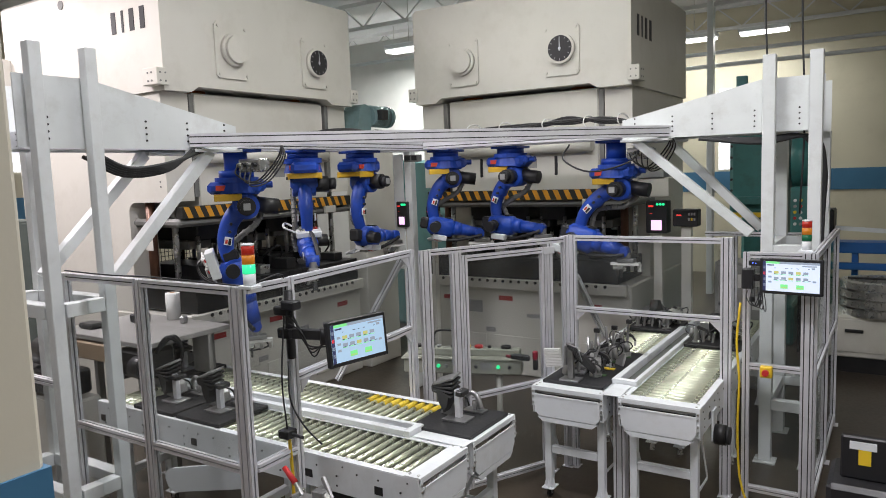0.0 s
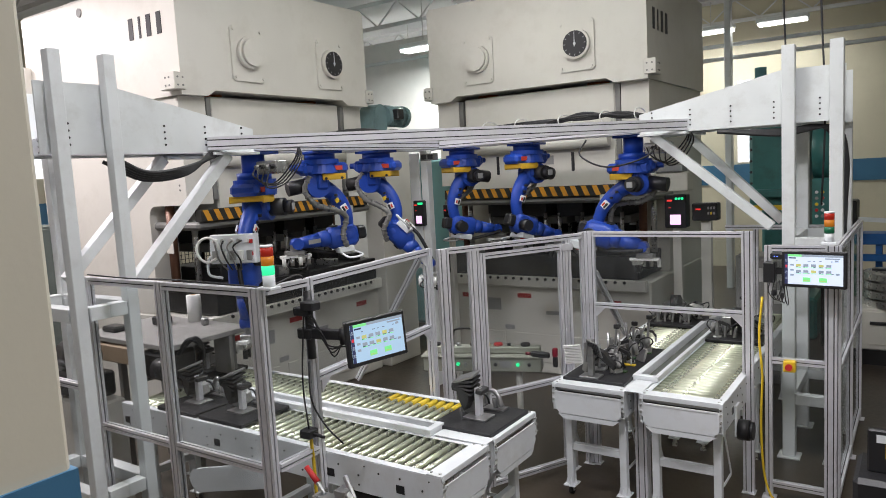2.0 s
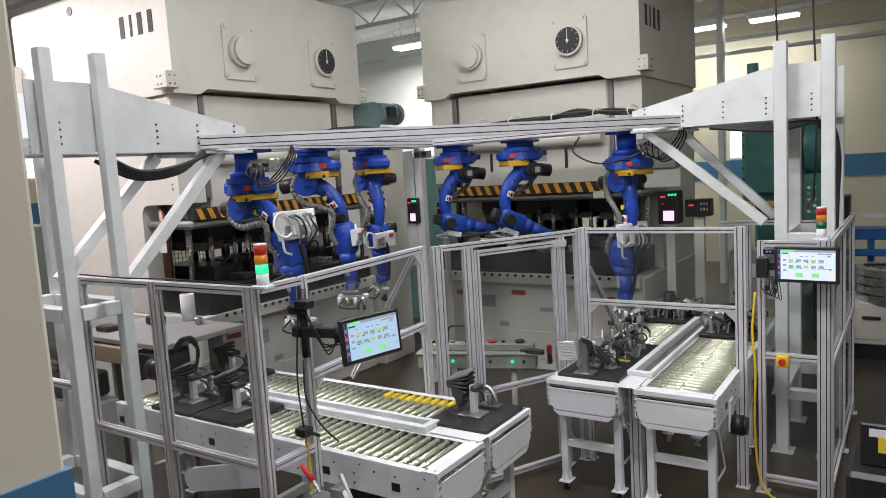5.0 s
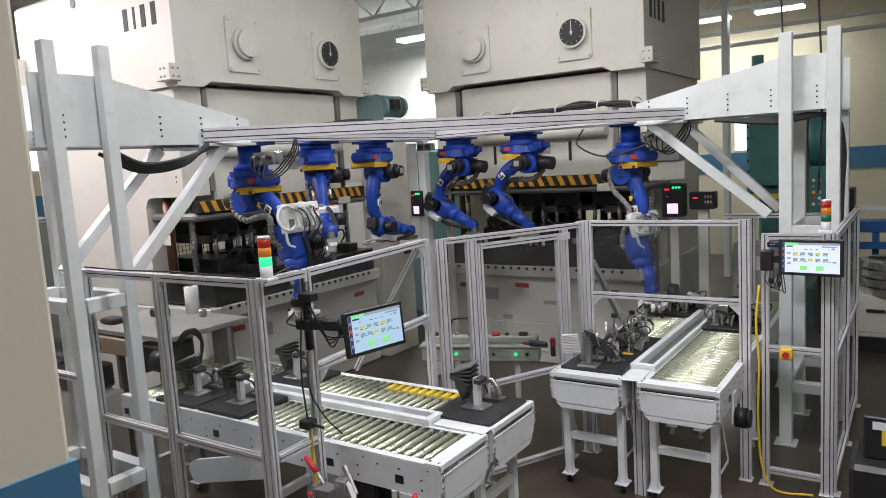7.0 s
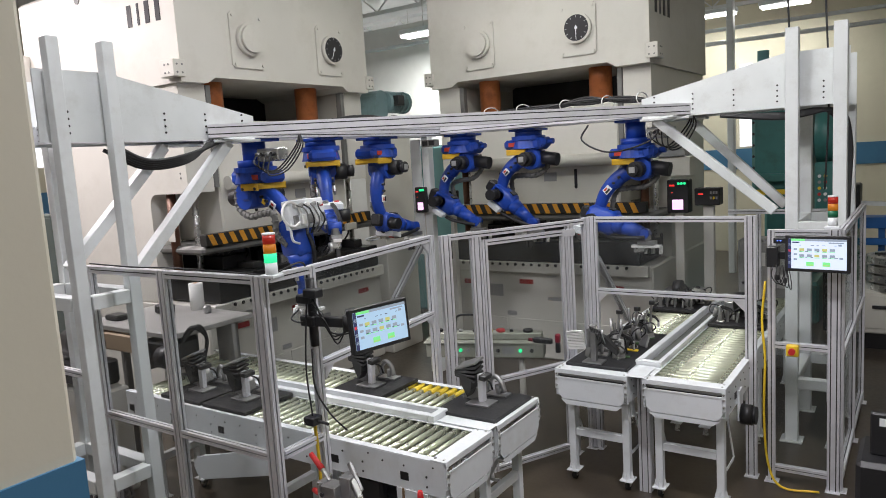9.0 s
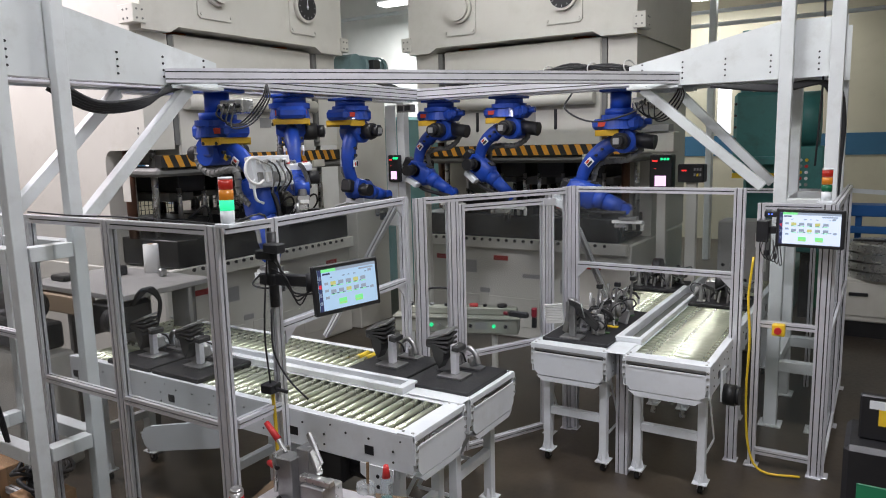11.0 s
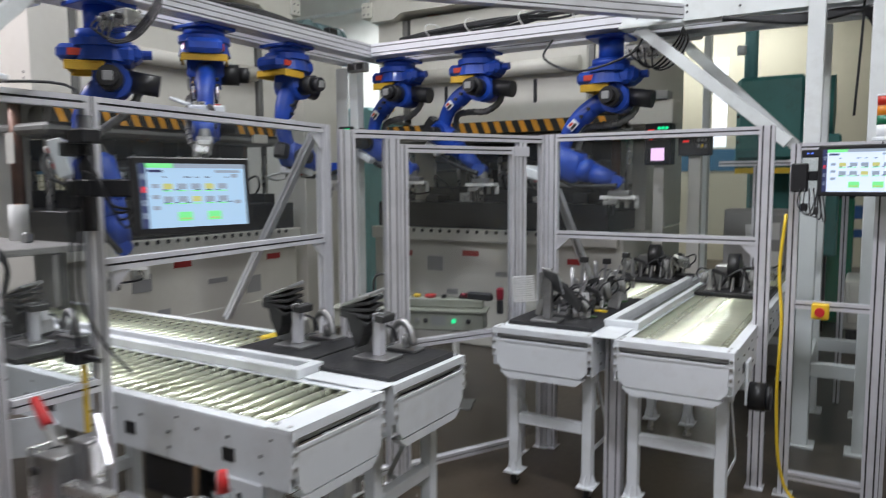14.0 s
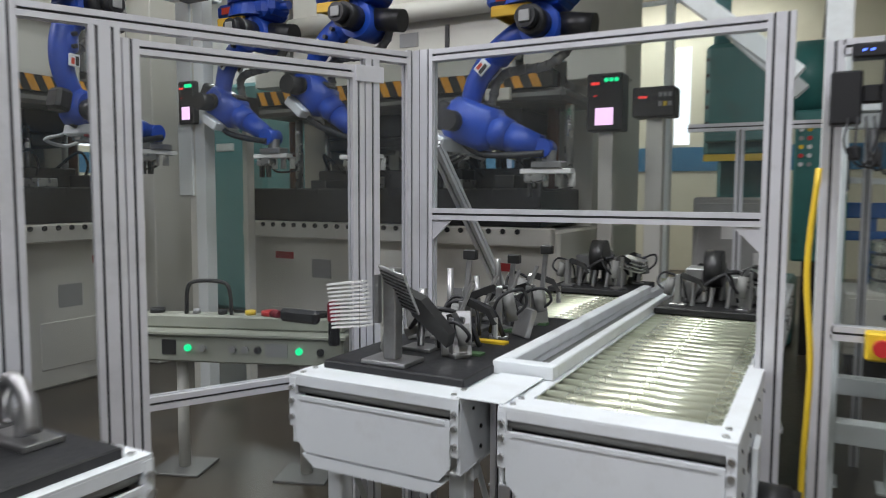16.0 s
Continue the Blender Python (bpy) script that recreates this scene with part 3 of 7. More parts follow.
fence("guard_fence", (0.62, 7.74), (0.62, 9.9), 2.05, "aluminium guard fence run with clear panes", [(0.0, 0.05, 1.98), (1.05, 0.05, 1.98), (2.1, 0.05, 1.98)],
      [(0.03, 1.02, 1.96), (1.08, 2.07, 1.96), (0.03, 1.02, 0.1), (1.08, 2.07, 0.1), (0.03, 1.02, 1.06), (1.08, 2.07, 1.06)],
      [(0.03, 1.02, 0.12, 1.04), (0.03, 1.02, 1.08, 1.94), (1.08, 2.07, 0.12, 1.04), (1.08, 2.07, 1.08, 1.94)])
fence("guard_fence", (-3.59, 4.56), (-4.9, 4.56), ZT, "aluminium guard fence run with clear panes", [(1.3, 0.05, 1.3)], [(0.03, 1.27, 1.28), (0.03, 1.27, 0.1)], [(0.03, 1.27, 0.12, 1.26)])

for x, y, z, dx, dy in ((-1.225, 7.7, 1.415, 1, 0), (-0.03, 7.7, 1.415, -1, 0), (-1.985, 6.26, 1.465, 0, -1), (-1.865, 4.95, 1.465, 0, 1), (-1.985, 6.26, 2.04, 0, -1)):
    solid("gusset", poly(B(), [(x, y, z), (x + 0.08 * dx, y + 0.08 * dy, z), (x, y, z - 0.08)], (0.012 * abs(dy), 0.012 * abs(dx), 0)), ALU, "small triangular aluminium gusset under a fence rail", "gusset", group="fence gussets")
# diagonal braces inside the fence panels
solid("brace_bar", profile(B(), (-2.03, 6.27, 2.04), (-2.8, 6.33, 0.97), 0.04, 0.04, (1, 0, 0)), [ALU, SLOT], "slanting aluminium brace bar behind the fence", "brace")
solid("brace_bar", profile(B(), (-1.25, 7.76, 1.72), (-1.29, 8.6, 0.98), 0.045, 0.045, (1, 0, 0)), [ALU, SLOT], "slanting aluminium brace bar behind the fence", "brace")

# ---- the robot gantry ----
GZ0, GZ1 = 2.925, 3.02
ga = thing("robot_gantry", (-2.1, 7.2, 0), "white steel gantry with aluminium beams carrying six robots", "gantry")
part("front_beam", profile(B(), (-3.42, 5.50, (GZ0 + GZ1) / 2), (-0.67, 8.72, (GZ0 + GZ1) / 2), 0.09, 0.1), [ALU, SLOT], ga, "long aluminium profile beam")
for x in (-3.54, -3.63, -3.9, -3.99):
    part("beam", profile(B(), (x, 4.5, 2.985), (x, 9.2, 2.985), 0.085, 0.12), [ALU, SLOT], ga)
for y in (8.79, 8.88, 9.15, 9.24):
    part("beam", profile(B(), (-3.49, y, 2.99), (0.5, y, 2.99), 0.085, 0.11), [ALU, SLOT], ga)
part("blue_label", box(B(), -0.001, -0.16, -0.012, 0.001, 0.16, 0.012, 0, Matrix.Translation((-1.92, 7.205, 2.995)) @ Matrix.Rotation(math.atan2(3.22, 2.73) - math.pi / 2, 4, "Z")), BLUEP, ga)
# the towers and their tapered side plates
def tower(flip):
    """The left tower; flip mirrors it onto the other arm of the gantry."""
    def M(x, y, z):
        return (x, y, z) if not flip else (-0.69 + (5.52 - y) * 1.0, 8.64 + (-3.40 - x) * 1.0, z)

    def bx(bm, x0, y0, z0, x1, y1, z1, bev=0.004):
        a, b = M(x0, y0, z0), M(x1, y1, z1)
        return box(bm, min(a[0], b[0]), min(a[1], b[1]), z0, max(a[0], b[0]), max(a[1], b[1]), z1, bev)
    u0, u1 = (4.34, 4.70) if not flip else (4.30, 4.655)
    for x in (-3.36, -4.2):
        for y in (u0, u1):
            part("post", bx(B(), x - (0.05 if flip else 0.04), y - (0.05 if flip else 0.04), 0.012, x + (0.05 if flip else 0.04), y + (0.05 if flip else 0.04), 3.55 if x > -4 else 2.92), FRAME_WHITE, ga)
            part("foot_plate", bx(B(), x - 0.09, y - 0.09, 0, x + 0.09, y + 0.09, 0.012, 0.002), FRAME_WHITE, ga)
        for z in ((0.53, 1.9) if flip else (0.63, 1.87)):
            part("tie_bar", bx(B(), x - 0.045, u0 + 0.05, z - 0.045, x + 0.045, u1 - 0.05, z + 0.045), FRAME_WHITE, ga)
    for y in (u0, u1):
        for z in ((0.53, 1.9) if flip else (0.63, 1.87)):
            part("tie_bar", bx(B(), -4.15, y - 0.045, z - 0.045, -3.41, y + 0.045, z + 0.045), FRAME_WHITE, ga)
    for x in (-3.415, -4.05):
        pts = [M(x, 4.24, 2.908), M(x, 4.24, 3.36), M(x, 4.72, 3.36), M(x, 5.95, 3.093), M(x, 5.95, 2.908)]
        v = Vector(M(x - 0.012, 0, 0)) - Vector(M(x, 0, 0))
        pl = part("side_plate", poly(B(), pts, v), FRAME_WHITE, ga, "white tapered steel side plate")
        for y in (4.43, 4.78, 5.13, 5.48, 5.83):
            for k in range(4):
                part("bolt", cyl(B(), M(x + 0.006, y, 2.965 + 0.045 * k), M(x - 0.001, y, 2.965 + 0.045 * k), 0.008, 8), BLACK, pl)
    for x, foot, head in ((-3.42, 4.8, 5.82 if flip else 5.67), (-4.0, 4.8 if flip else 4.62, 5.66 if flip else 5.5)):
        part("brace", beam(B(), M(x, foot, 2.03), M(x, head, 2.89), 0.08, 0.08, (1, 0, 0), 0.004), FRAME_WHITE, ga)
        part("brace_shoe", bx(B(), x - 0.07, 5.5, 2.885, x + 0.07, 5.95, 2.907, 0.002), FRAME_WHITE, ga)


tower(False)
tower(True)
part("corner_column", box(B(), -3.95, 9.0, 0.012, -3.85, 9.1, 2.925, 0.004), FRAME_WHITE, ga)
part("corner_plate", box(B(), -4.1, 8.98, 1.5, -3.96, 9.0, 2.9, 0.002), FRAME_WHITE, ga)
bx_ = part("camera_box", box(B(), -3.72, 8.68, 2.8, -3.52, 8.76, 2.88, 0.004), PRESS_DARK, ga, "grey box with two dark windows")
for k in (0, 1):
    part("dark_window", box(B(), -3.7 + 0.09 * k, 8.676, 2.815, -3.63 + 0.09 * k, 8.681, 2.867), BLACK, bx_)

# ---- the two presses ----
def press(name, M, W, D, caps, label, slide_name):
    """Its front faces -v: u runs along the front from 0 to W, v back to D, z up. M maps (u, v, z); caps: where the blind cap and the dial sit."""
    def bx(bm, u0, v0, z0, u1, v1, z1, bev=0.0):
        a, b = M(u0, v0, z0), M(u1, v1, z1)
        return box(bm, min(a[0], b[0]), min(a[1], b[1]), min(a[2], b[2]), max(a[0], b[0]), max(a[1], b[1]), max(a[2], b[2]), bev)

    def along(du, dv):
        return Vector(M(du, dv, 0)) - Vector(M(0, 0, 0))
    t = thing(name, M(W / 2, 1.2, 0), label, "press", "stamping presses")
    # the crown, its lower edge stepped up between two slanting shoulders
    zb, zn, zt, g0, g1 = 3.585, 3.645, 4.82, 0.32, W - 0.4
    rim = [(0, zb), (g0, zb), (g0 + 0.1, zn), (g1 - 0.1, zn), (g1, zb), (W, zb), (W, zt - 0.04), (W - 0.04, zt), (0.04, zt), (0, zt - 0.04)]
    crown = part("crown", poly(B(), [M(u, 0.0, z) for u, z in rim], along(0, D)), PRESS, t, "cream painted crown housing")
    for u in (-0.1, W - 0.04):
        lug = part("lug", bx(B(), u, -0.03, 3.63, u + 0.14, 0.2, 3.8, 0.006), PRESS, crown)
        for du in (0.04, 0.1):
            for dz in (0.05, 0.13):
                part("bolt", cyl(B(), M(u + du, -0.036, 3.62 + dz), M(u + du, -0.028, 3.62 + dz), 0.01, 8), PRESS_DARK, lug)
                part("bolt", cyl(B(), M(u - 0.006 if u < 1 else u + 0.146, du + 0.01, 3.62 + dz), M(u + 0.002 if u < 1 else u + 0.138, du + 0.01, 3.62 + dz), 0.01, 8), PRESS_DARK, lug)
    if W < 2.95:
        part("side_lug", bx(B(), -0.09, D - 0.12, 3.2, 0.0, D + 0.06, 4.2, 0.006), PRESS, crown)
    zc = 4.075
    for u, dial in zip(caps, (False, True)):
        plate = [(u - 0.21, zc - 0.31), (u + 0.19, zc - 0.31), (u + 0.22, zc - 0.28), (u + 0.22, zc + 0.25), (u + 0.19, zc + 0.28), (u - 0.21, zc + 0.28), (u - 0.24, zc + 0.25), (u - 0.24, zc - 0.28)]
        cover = part("cover_plate", poly(B(), [M(p, -0.022, z) for p, z in plate], along(0, 0.022)), PRESS, crown)
        for du in (-0.2, 0.18):
            for dz in (zc - 0.27, zc + 0.24):
                part("bolt", cyl(B(), M(u + du, -0.036, dz), M(u + du, -0.02, dz), 0.017, 10), PRESS, cover)
        ring = part("flange", cyl(B(), M(u, -0.075, zc), M(u, -0.02, zc), 0.175, 32), PRESS, cover, smooth=True)
        if dial:
            face = part("dial", cyl(B(), M(u, -0.081, zc), M(u, -0.075, zc), 0.15, 32), BLACK, cover, "black round dial with a pointer")
            for k in range(12):
                m = Matrix.Translation(M(u, -0.083, zc)) @ (Matrix.Rotation(k * math.pi / 6, 4, "Y") if W > 2.95 else Matrix.Rotation(k * math.pi / 6, 4, "X"))
                tick = box(B(), -0.004 if W > 2.95 else -0.0015, -0.0015 if W > 2.95 else -0.004, 0.118, 0.004 if W > 2.95 else 0.0015, 0.0015 if W > 2.95 else 0.004, 0.14, 0, m)
                part("tick", tick, SIGN_GREY, face)
            # the pointer turns with the crank
            po = thing("dial_pointer", M(u, -0.088, zc), "white pointer on a black round press dial", "pointer", "dial pointers")
            hub = cyl(B(), Vector((0, 0, 0)), along(0, 0.004), 0.018, 12)
            w = along(0.006, 0)
            poly(hub, [w * -1 + Vector((0, 0, -0.03)), w + Vector((0, 0, -0.03)), w * 0.4 + Vector((0, 0, 0.125)), w * -0.4 + Vector((0, 0, 0.125))], along(0, 0.003))
            part("needle", hub, WHITE, po, local=True)
            POINTERS.append((po, M))
        else:
            part("cap", cyl(B(), M(u, -0.115, zc), M(u, -0.074, zc), 0.148, 32), PRESS, ring, smooth=True)
    # side frames: a plate on either side, with a round-cornered window towards the front
    vw, zw, r = 0.8, 2.46, 0.12
    arc = [(vw - r + r * math.cos(q), zw - r + r * math.sin(q)) for q in [math.pi / 2 * k / 6 for k in range(7)]]
    side = [(0.12, 3.584), (0.12, zw)] + arc[::-1] + [(vw, 1.262), (D - 0.05, 1.262), (D - 0.05, 3.584)]
    for u0, u1 in ((0.03, 0.36), (W - 0.36, W - 0.03)):
        part("side_frame", poly(B(), [M(u0, v, z) for v, z in side], along(u1 - u0, 0)), PRESS, t)
        part("guide_column", cyl(B(), M((u0 + u1) / 2 - 0.08, 0.55, 1.56), M((u0 + u1) / 2 - 0.08, 0.55, 2.46), 0.05, 14), BROWN, t, "brown oiled guide column", True)
        part("guide_column", cyl(B(), M((u0 + u1) / 2 + 0.1, 0.4, 1.56), M((u0 + u1) / 2 + 0.1, 0.4, 2.46), 0.035, 12), STEEL, t, "bright guide column", True)
        for dz in (0.0, 0.05):
            part("bolt", cyl(B(), M(u0 - 0.004 if u0 < 1 else u1 + 0.004, 0.22, 2.62 + dz), M(u0 + 0.002 if u0 < 1 else u1 - 0.002, 0.22, 2.62 + dz), 0.012, 8), PRESS_DARK, t)
    part("gib_plate", bx(B(), 0.37, 0.115, 2.5, 0.43, 0.2, 3.58, 0.004), PRESS_DARK, t, "dark slide way")
    part("gib_plate", bx(B(), W - 0.43, 0.115, 2.5, W - 0.37, 0.2, 3.58, 0.004), PRESS_DARK, t, "dark slide way")
    # added dark panel, blocks light from behind so the crown gap stays dark
    part("added_dark_back", bx(B(), 0.36, 1.62, 2.5, W - 0.36, 1.72, 3.64), BED_DARK, t)
    part("bed", bx(B(), 0.02, 0.0, 0.0, W - 0.02, D - 0.1, 1.26, 0.02), PRESS, t, "cream painted press bed")
    lip = part("bed_lip", bx(B(), 0.05, -0.1, 1.14, W - 0.05, 0.0, 1.28, 0.012), PRESS, t)
    bol = part("bolster", bx(B(), 0.14, -0.08, 1.283, W - 0.14, 2.2, 1.56, 0.01), BED_DARK, t, "oily dark steel bolster")
    for k in range(22):
        u = 0.3 + k * (W - 0.6) / 21
        part("bolt", cyl(B(), M(u, -0.112, 1.25), M(u, -0.099, 1.25), 0.02, 8), BLACK, lip)
        if k % 2:
            part("slot", bx(B(), u - 0.02, -0.084, 1.5, u + 0.02, -0.079, 1.56), BLACK, bol)
    for u, z, w, hh, mt in ((0.35, 0.95, 0.2, 0.06, SIGN_RED), (1.2, 0.98, 0.2, 0.06, SIGN_RED), (2.4, 0.95, 0.2, 0.06, SIGN_RED), (0.75, 0.8, 0.2, 0.16, SIGN_GREY), (1.6, 0.78, 0.24, 0.05, SIGN_GREY), (2.1, 0.62, 0.2, 0.18, SIGN_GREY), (1.0, 0.55, 0.14, 0.06, SIGN_GREY)):
        part("label_plate", bx(B(), u, -0.004, z, u + w, 0.001, z + hh), mt, t)
    for k in range(3):
        part("access_panel", bx(B(), 0.3 + 0.82 * k, -0.012, 0.15, 1.0 + 0.82 * k, 0.0, 0.52, 0.006), PRESS, t)
    # what stands in the opening: guide posts and dies
    for k in range(4):
        u = 0.55 + k * 0.52
        die = part("die_set", bx(B(), u, 0.35, 1.56, u + 0.42, 1.25, 1.72, 0.01), BED_DARK, t, "dark steel die set on the bolster")
        for du in (0.05, 0.37):
            for v in (0.42, 1.18):
                part("guide_post", cyl(B(), M(u + du, v, 1.72), M(u + du, v, 2.05), 0.025, 10), STEEL, die, smooth=True)
    for u0, u1 in ((0.5, 1.35), (1.75, W - 0.4)):
        if W < 2.95:
            bm = B()
            for k in range(17):
                u = u0 + (u1 - u0) * k / 16
                bx(bm, u - 0.003, 1.488, 1.56, u + 0.003, 1.494, 2.46)
            for k in range(16):
                bx(bm, u0, 1.494, 1.58 + 0.055 * k, u1, 1.4995, 1.586 + 0.055 * k)
            part("opening_back", bm, BLACK, t, "black wire mesh rear guard")
        else:
            # added dark sheet, stands in for the shade deep in the press opening
            part("opening_back", bx(B(), u0, 2.05, 1.56, u1, 2.1, 2.5, 0.01), BED_DARK, t, "added dark sheet for the shaded depth of the opening")
    for k in range(5):
        u = 0.65 + 0.43 * k
        part("guide_column", cyl(B(), M(u, 1.35, 1.56), M(u, 1.35, 2.46), 0.03, 12), BROWN if k % 2 else STEEL, t, "oiled guide column", True)
        part("die_shoe", bx(B(), u - 0.12, 0.5, 1.9 + 0.03 * (k % 2), u + 0.2, 1.2, 2.0, 0.01), PRESS_DARK, t, "grey upper die shoe")
        part("air_hose", tube(B(), [M(u, 0.4, 1.7), M(u + 0.08, 0.2, 1.85), M(u + 0.2, 0.25, 1.75), M(u + 0.26, 0.4, 1.62)], 0.012, 6), CABLE, t, "black air hose", True)
        part("scrap_chute", bx(B(), u + 0.06, 0.04, 1.56, u + 0.22, 0.3, 1.63 + 0.03 * (k % 3), 0.006), STEEL if k % 2 else FIXT_DARK, t, "small steel chute")
    for k, (u, m) in enumerate(((1.62, SCR_GREY), (1.82, WHITE), (2.05, WHITE), (1.7, YELP))):
        part("panel_box", bx(B(), u, 1.9, 1.75 + 0.12 * (k % 2), u + 0.14, 1.98, 1.92 + 0.12 * (k % 2), 0.006), m, t)
    # the slide, with its two plungers in the crown
    sl = thing(slide_name, M(W / 2, 0.9, 2.25), "cream painted press slide with an orange and black hazard edge", "press slide", "press slides")
    part("body", bx(B(), 0.44, 0.14, 2.3, W - 0.44, 1.5, 3.6, 0.02), PRESS, sl)
    part("slide_plate", bx(B(), 0.08, 0.05, 2.19, W - 0.02, 1.0, 2.28, 0.03), PRESS_DARK, sl)
    part("hazard_backing", bx(B(), 0.12, 0.03, 2.28, W - 0.1, 0.138, 2.405, 0.004), HBLACK, sl, "black backing of the hazard edge")
    n = 19
    for k in range(n):
        u = 0.14 + k * (W - 0.3) / n
        q = [M(u + 0.055, 0.027, 2.283), M(u + 0.12, 0.027, 2.283), M(u + 0.065, 0.027, 2.402), M(u, 0.027, 2.402)]
        part("hazard_stripe", poly(B(), q[::-1] if W < 2.95 else q, along(0, 0.003)), ORANGE, sl, "slanting orange stripe")
    part("tie_bar", cyl(B(), M(0.5, 0.07, 2.93), M(W - 0.5, 0.07, 2.93), 0.075, 18), PRESS, sl, smooth=True)
    for u in (0.9, W - 1.02):
        part("slot", bx(B(), u, 0.13, 2.6, u + 0.04, 0.142, 2.82, 0.005), BLACK, sl)
        part("slot", cyl(B(), M(u + 0.02, 0.13, 2.6), M(u + 0.02, 0.1415, 2.6), 0.02, 12), BLACK, sl)
    part("name_plate", bx(B(), 1.55, 0.134, 2.68, 1.72, 0.142, 2.79), SIGN_GREY, sl)
    part("latch_block", bx(B(), W - 0.62, 0.01, 2.2, W - 0.42, 0.05, 2.29, 0.006), PRESS, sl)
    for k in range(4):
        u = 0.55 + k * 0.52
        part("upper_die", bx(B(), u + 0.03, 0.4, 2.0, u + 0.39, 1.2, 2.19, 0.01), BED_DARK, sl)
    for u in (0.66, W - 0.75):
        part("plunger", cyl(B(), M(u, 0.42, 3.59), M(u, 0.42, 4.3), 0.14, 20), PLUNGER, sl, "orange greased plunger", True)
    return t, sl


POINTERS = []
PLUNGER = mat("orange_greased_steel", (0.5, 0.16, 0.05), 0.35, 0.3, var=0.2, dirt=(0.12, 0.04, 0.02), dirt_amt=0.6)
# left press: its front faces +x; u runs with y
pl, sl_left = press("stamping_press", lambda u, v, z: (-5.08 - v, 6.54 + u, z), 2.9, 3.0, (0.895, 2.205), "cream stamping press with a round dial on its crown", "press_slide")
pr, sl_right = press("stamping_press", lambda u, v, z: (-4.45 + u, 10.03 + v, z), 2.98, 2.44, (0.78, 2.145), "cream stamping press with a round dial on its crown", "press_slide")


# maker's marks on the sides as plain dark blocks
def marks(f, parent):
    a = 0.0
    for w in (0.075, 0.035, 0.075, 0.075):
        part("maker_mark", f(a, a + w), BLACK, parent, "black block of the maker's mark")
        a += w + 0.1


marks(lambda a, b: box(B(), -5.87 + a, 6.534, 4.22, -5.87 + b, 6.542, 4.44), pl)
marks(lambda a, b: box(B(), -1.472, 10.24 + a, 4.16, -1.464, 10.24 + b, 4.4), pr)
part("lifting_eye", cyl(B(), (-6.78, 6.53, 4.66), (-6.78, 6.545, 4.66), 0.05, 14), PRESS_DARK, pl)
part("side_hatch", box(B(), -5.62, 6.562, 1.95, -5.5, 6.569, 2.2, 0.002), PRESS, pl)
# the drive motor behind the left press
bg = thing("drive_motor", (-5.3, 9.75, 3.3), "teal grey drive motor with a rounded belt guard", "motor")
gp = [(9.52, 3.2), (9.74, 3.2)] + [(9.79 + 0.0, 3.3)] + [(9.68 + 0.13 * math.cos(q), 3.5 + 0.13 * math.sin(q)) for q in [math.pi * k / 8 for k in range(9)]] + [(9.5, 3.3)]
part("belt_guard", poly(B(), [(-5.05, y, z) for y, z in gp], (-0.28, 0, 0)), TEAL_G, bg, "rounded sheet belt guard")
part("body", cyl(B(), (-5.12, 9.8, 3.48), (-5.12, 10.2, 3.48), 0.14, 20), TEAL_G, bg, smooth=True)
for k in range(7):
    part("fin_ring", cyl(B(), (-5.12, 9.86 + 0.04 * k, 3.48), (-5.12, 9.872 + 0.04 * k, 3.48), 0.15, 20), TEAL_G, bg)
part("end_bell", cyl(B(), (-5.12, 10.2, 3.48), (-5.12, 10.26, 3.48), 0.155, 20), TEAL_G, bg, smooth=True)
part("terminal_box", box(B(), -5.0, 9.86, 3.42, -4.9, 10.0, 3.56, 0.01), BED_DARK, bg)
part("stand", box(B(), -5.3, 9.5, 0.0, -5.0, 10.2, 3.2, 0.01), PRESS, bg, "cream painted motor stand")
# teal press frame seen between the two
tp = thing("teal_press", (-6.6, 12.6, 0), "pale teal press standing behind the two presses", "press")
part("frame", box(B(), -7.4, 12.0, 0, -6.0, 13.6, 2.9, 0.05), TEAL_L, tp)
part("band", box(B(), -7.3, 11.98, 2.35, -6.1, 12.0, 2.5), TEAL, tp)
part("lamp_pair", box(B(), -6.8, 11.97, 2.05, -6.5, 11.999, 2.15, 0.01), WHITE, tp)

# ---- robots ----
def limb(bm, path, r0, r1, n=14):
    """A smooth tapering limb along a bent path."""
    pts = smoothpath(path, 5)
    rings = []
    for i, p in enumerate(pts):
        r = r0 + (r1 - r0) * i / (len(pts) - 1)
        d = (pts[min(i + 1, len(pts) - 1)] - pts[max(i - 1, 0)]).normalized()
        v = Vector((0, 1, 0))
        u = v.cross(d).normalized()
        rings.append([bm.verts.new(p + (u * math.cos(2 * math.pi * k / n) + v * 0.85 * math.sin(2 * math.pi * k / n)) * r) for k in range(n)])
    for a, b in zip(rings, rings[1:]):
        for k in range(n):
            bm.faces.new((a[k], a[(k + 1) % n], b[(k + 1) % n], b[k]))
    bm.faces.new(rings[0])
    bm.faces.new(list(reversed(rings[-1])))


UP, FORE, BACK, SHOULDER = 0.58, 0.55, 0.06, 0.25
ROBOTS = []


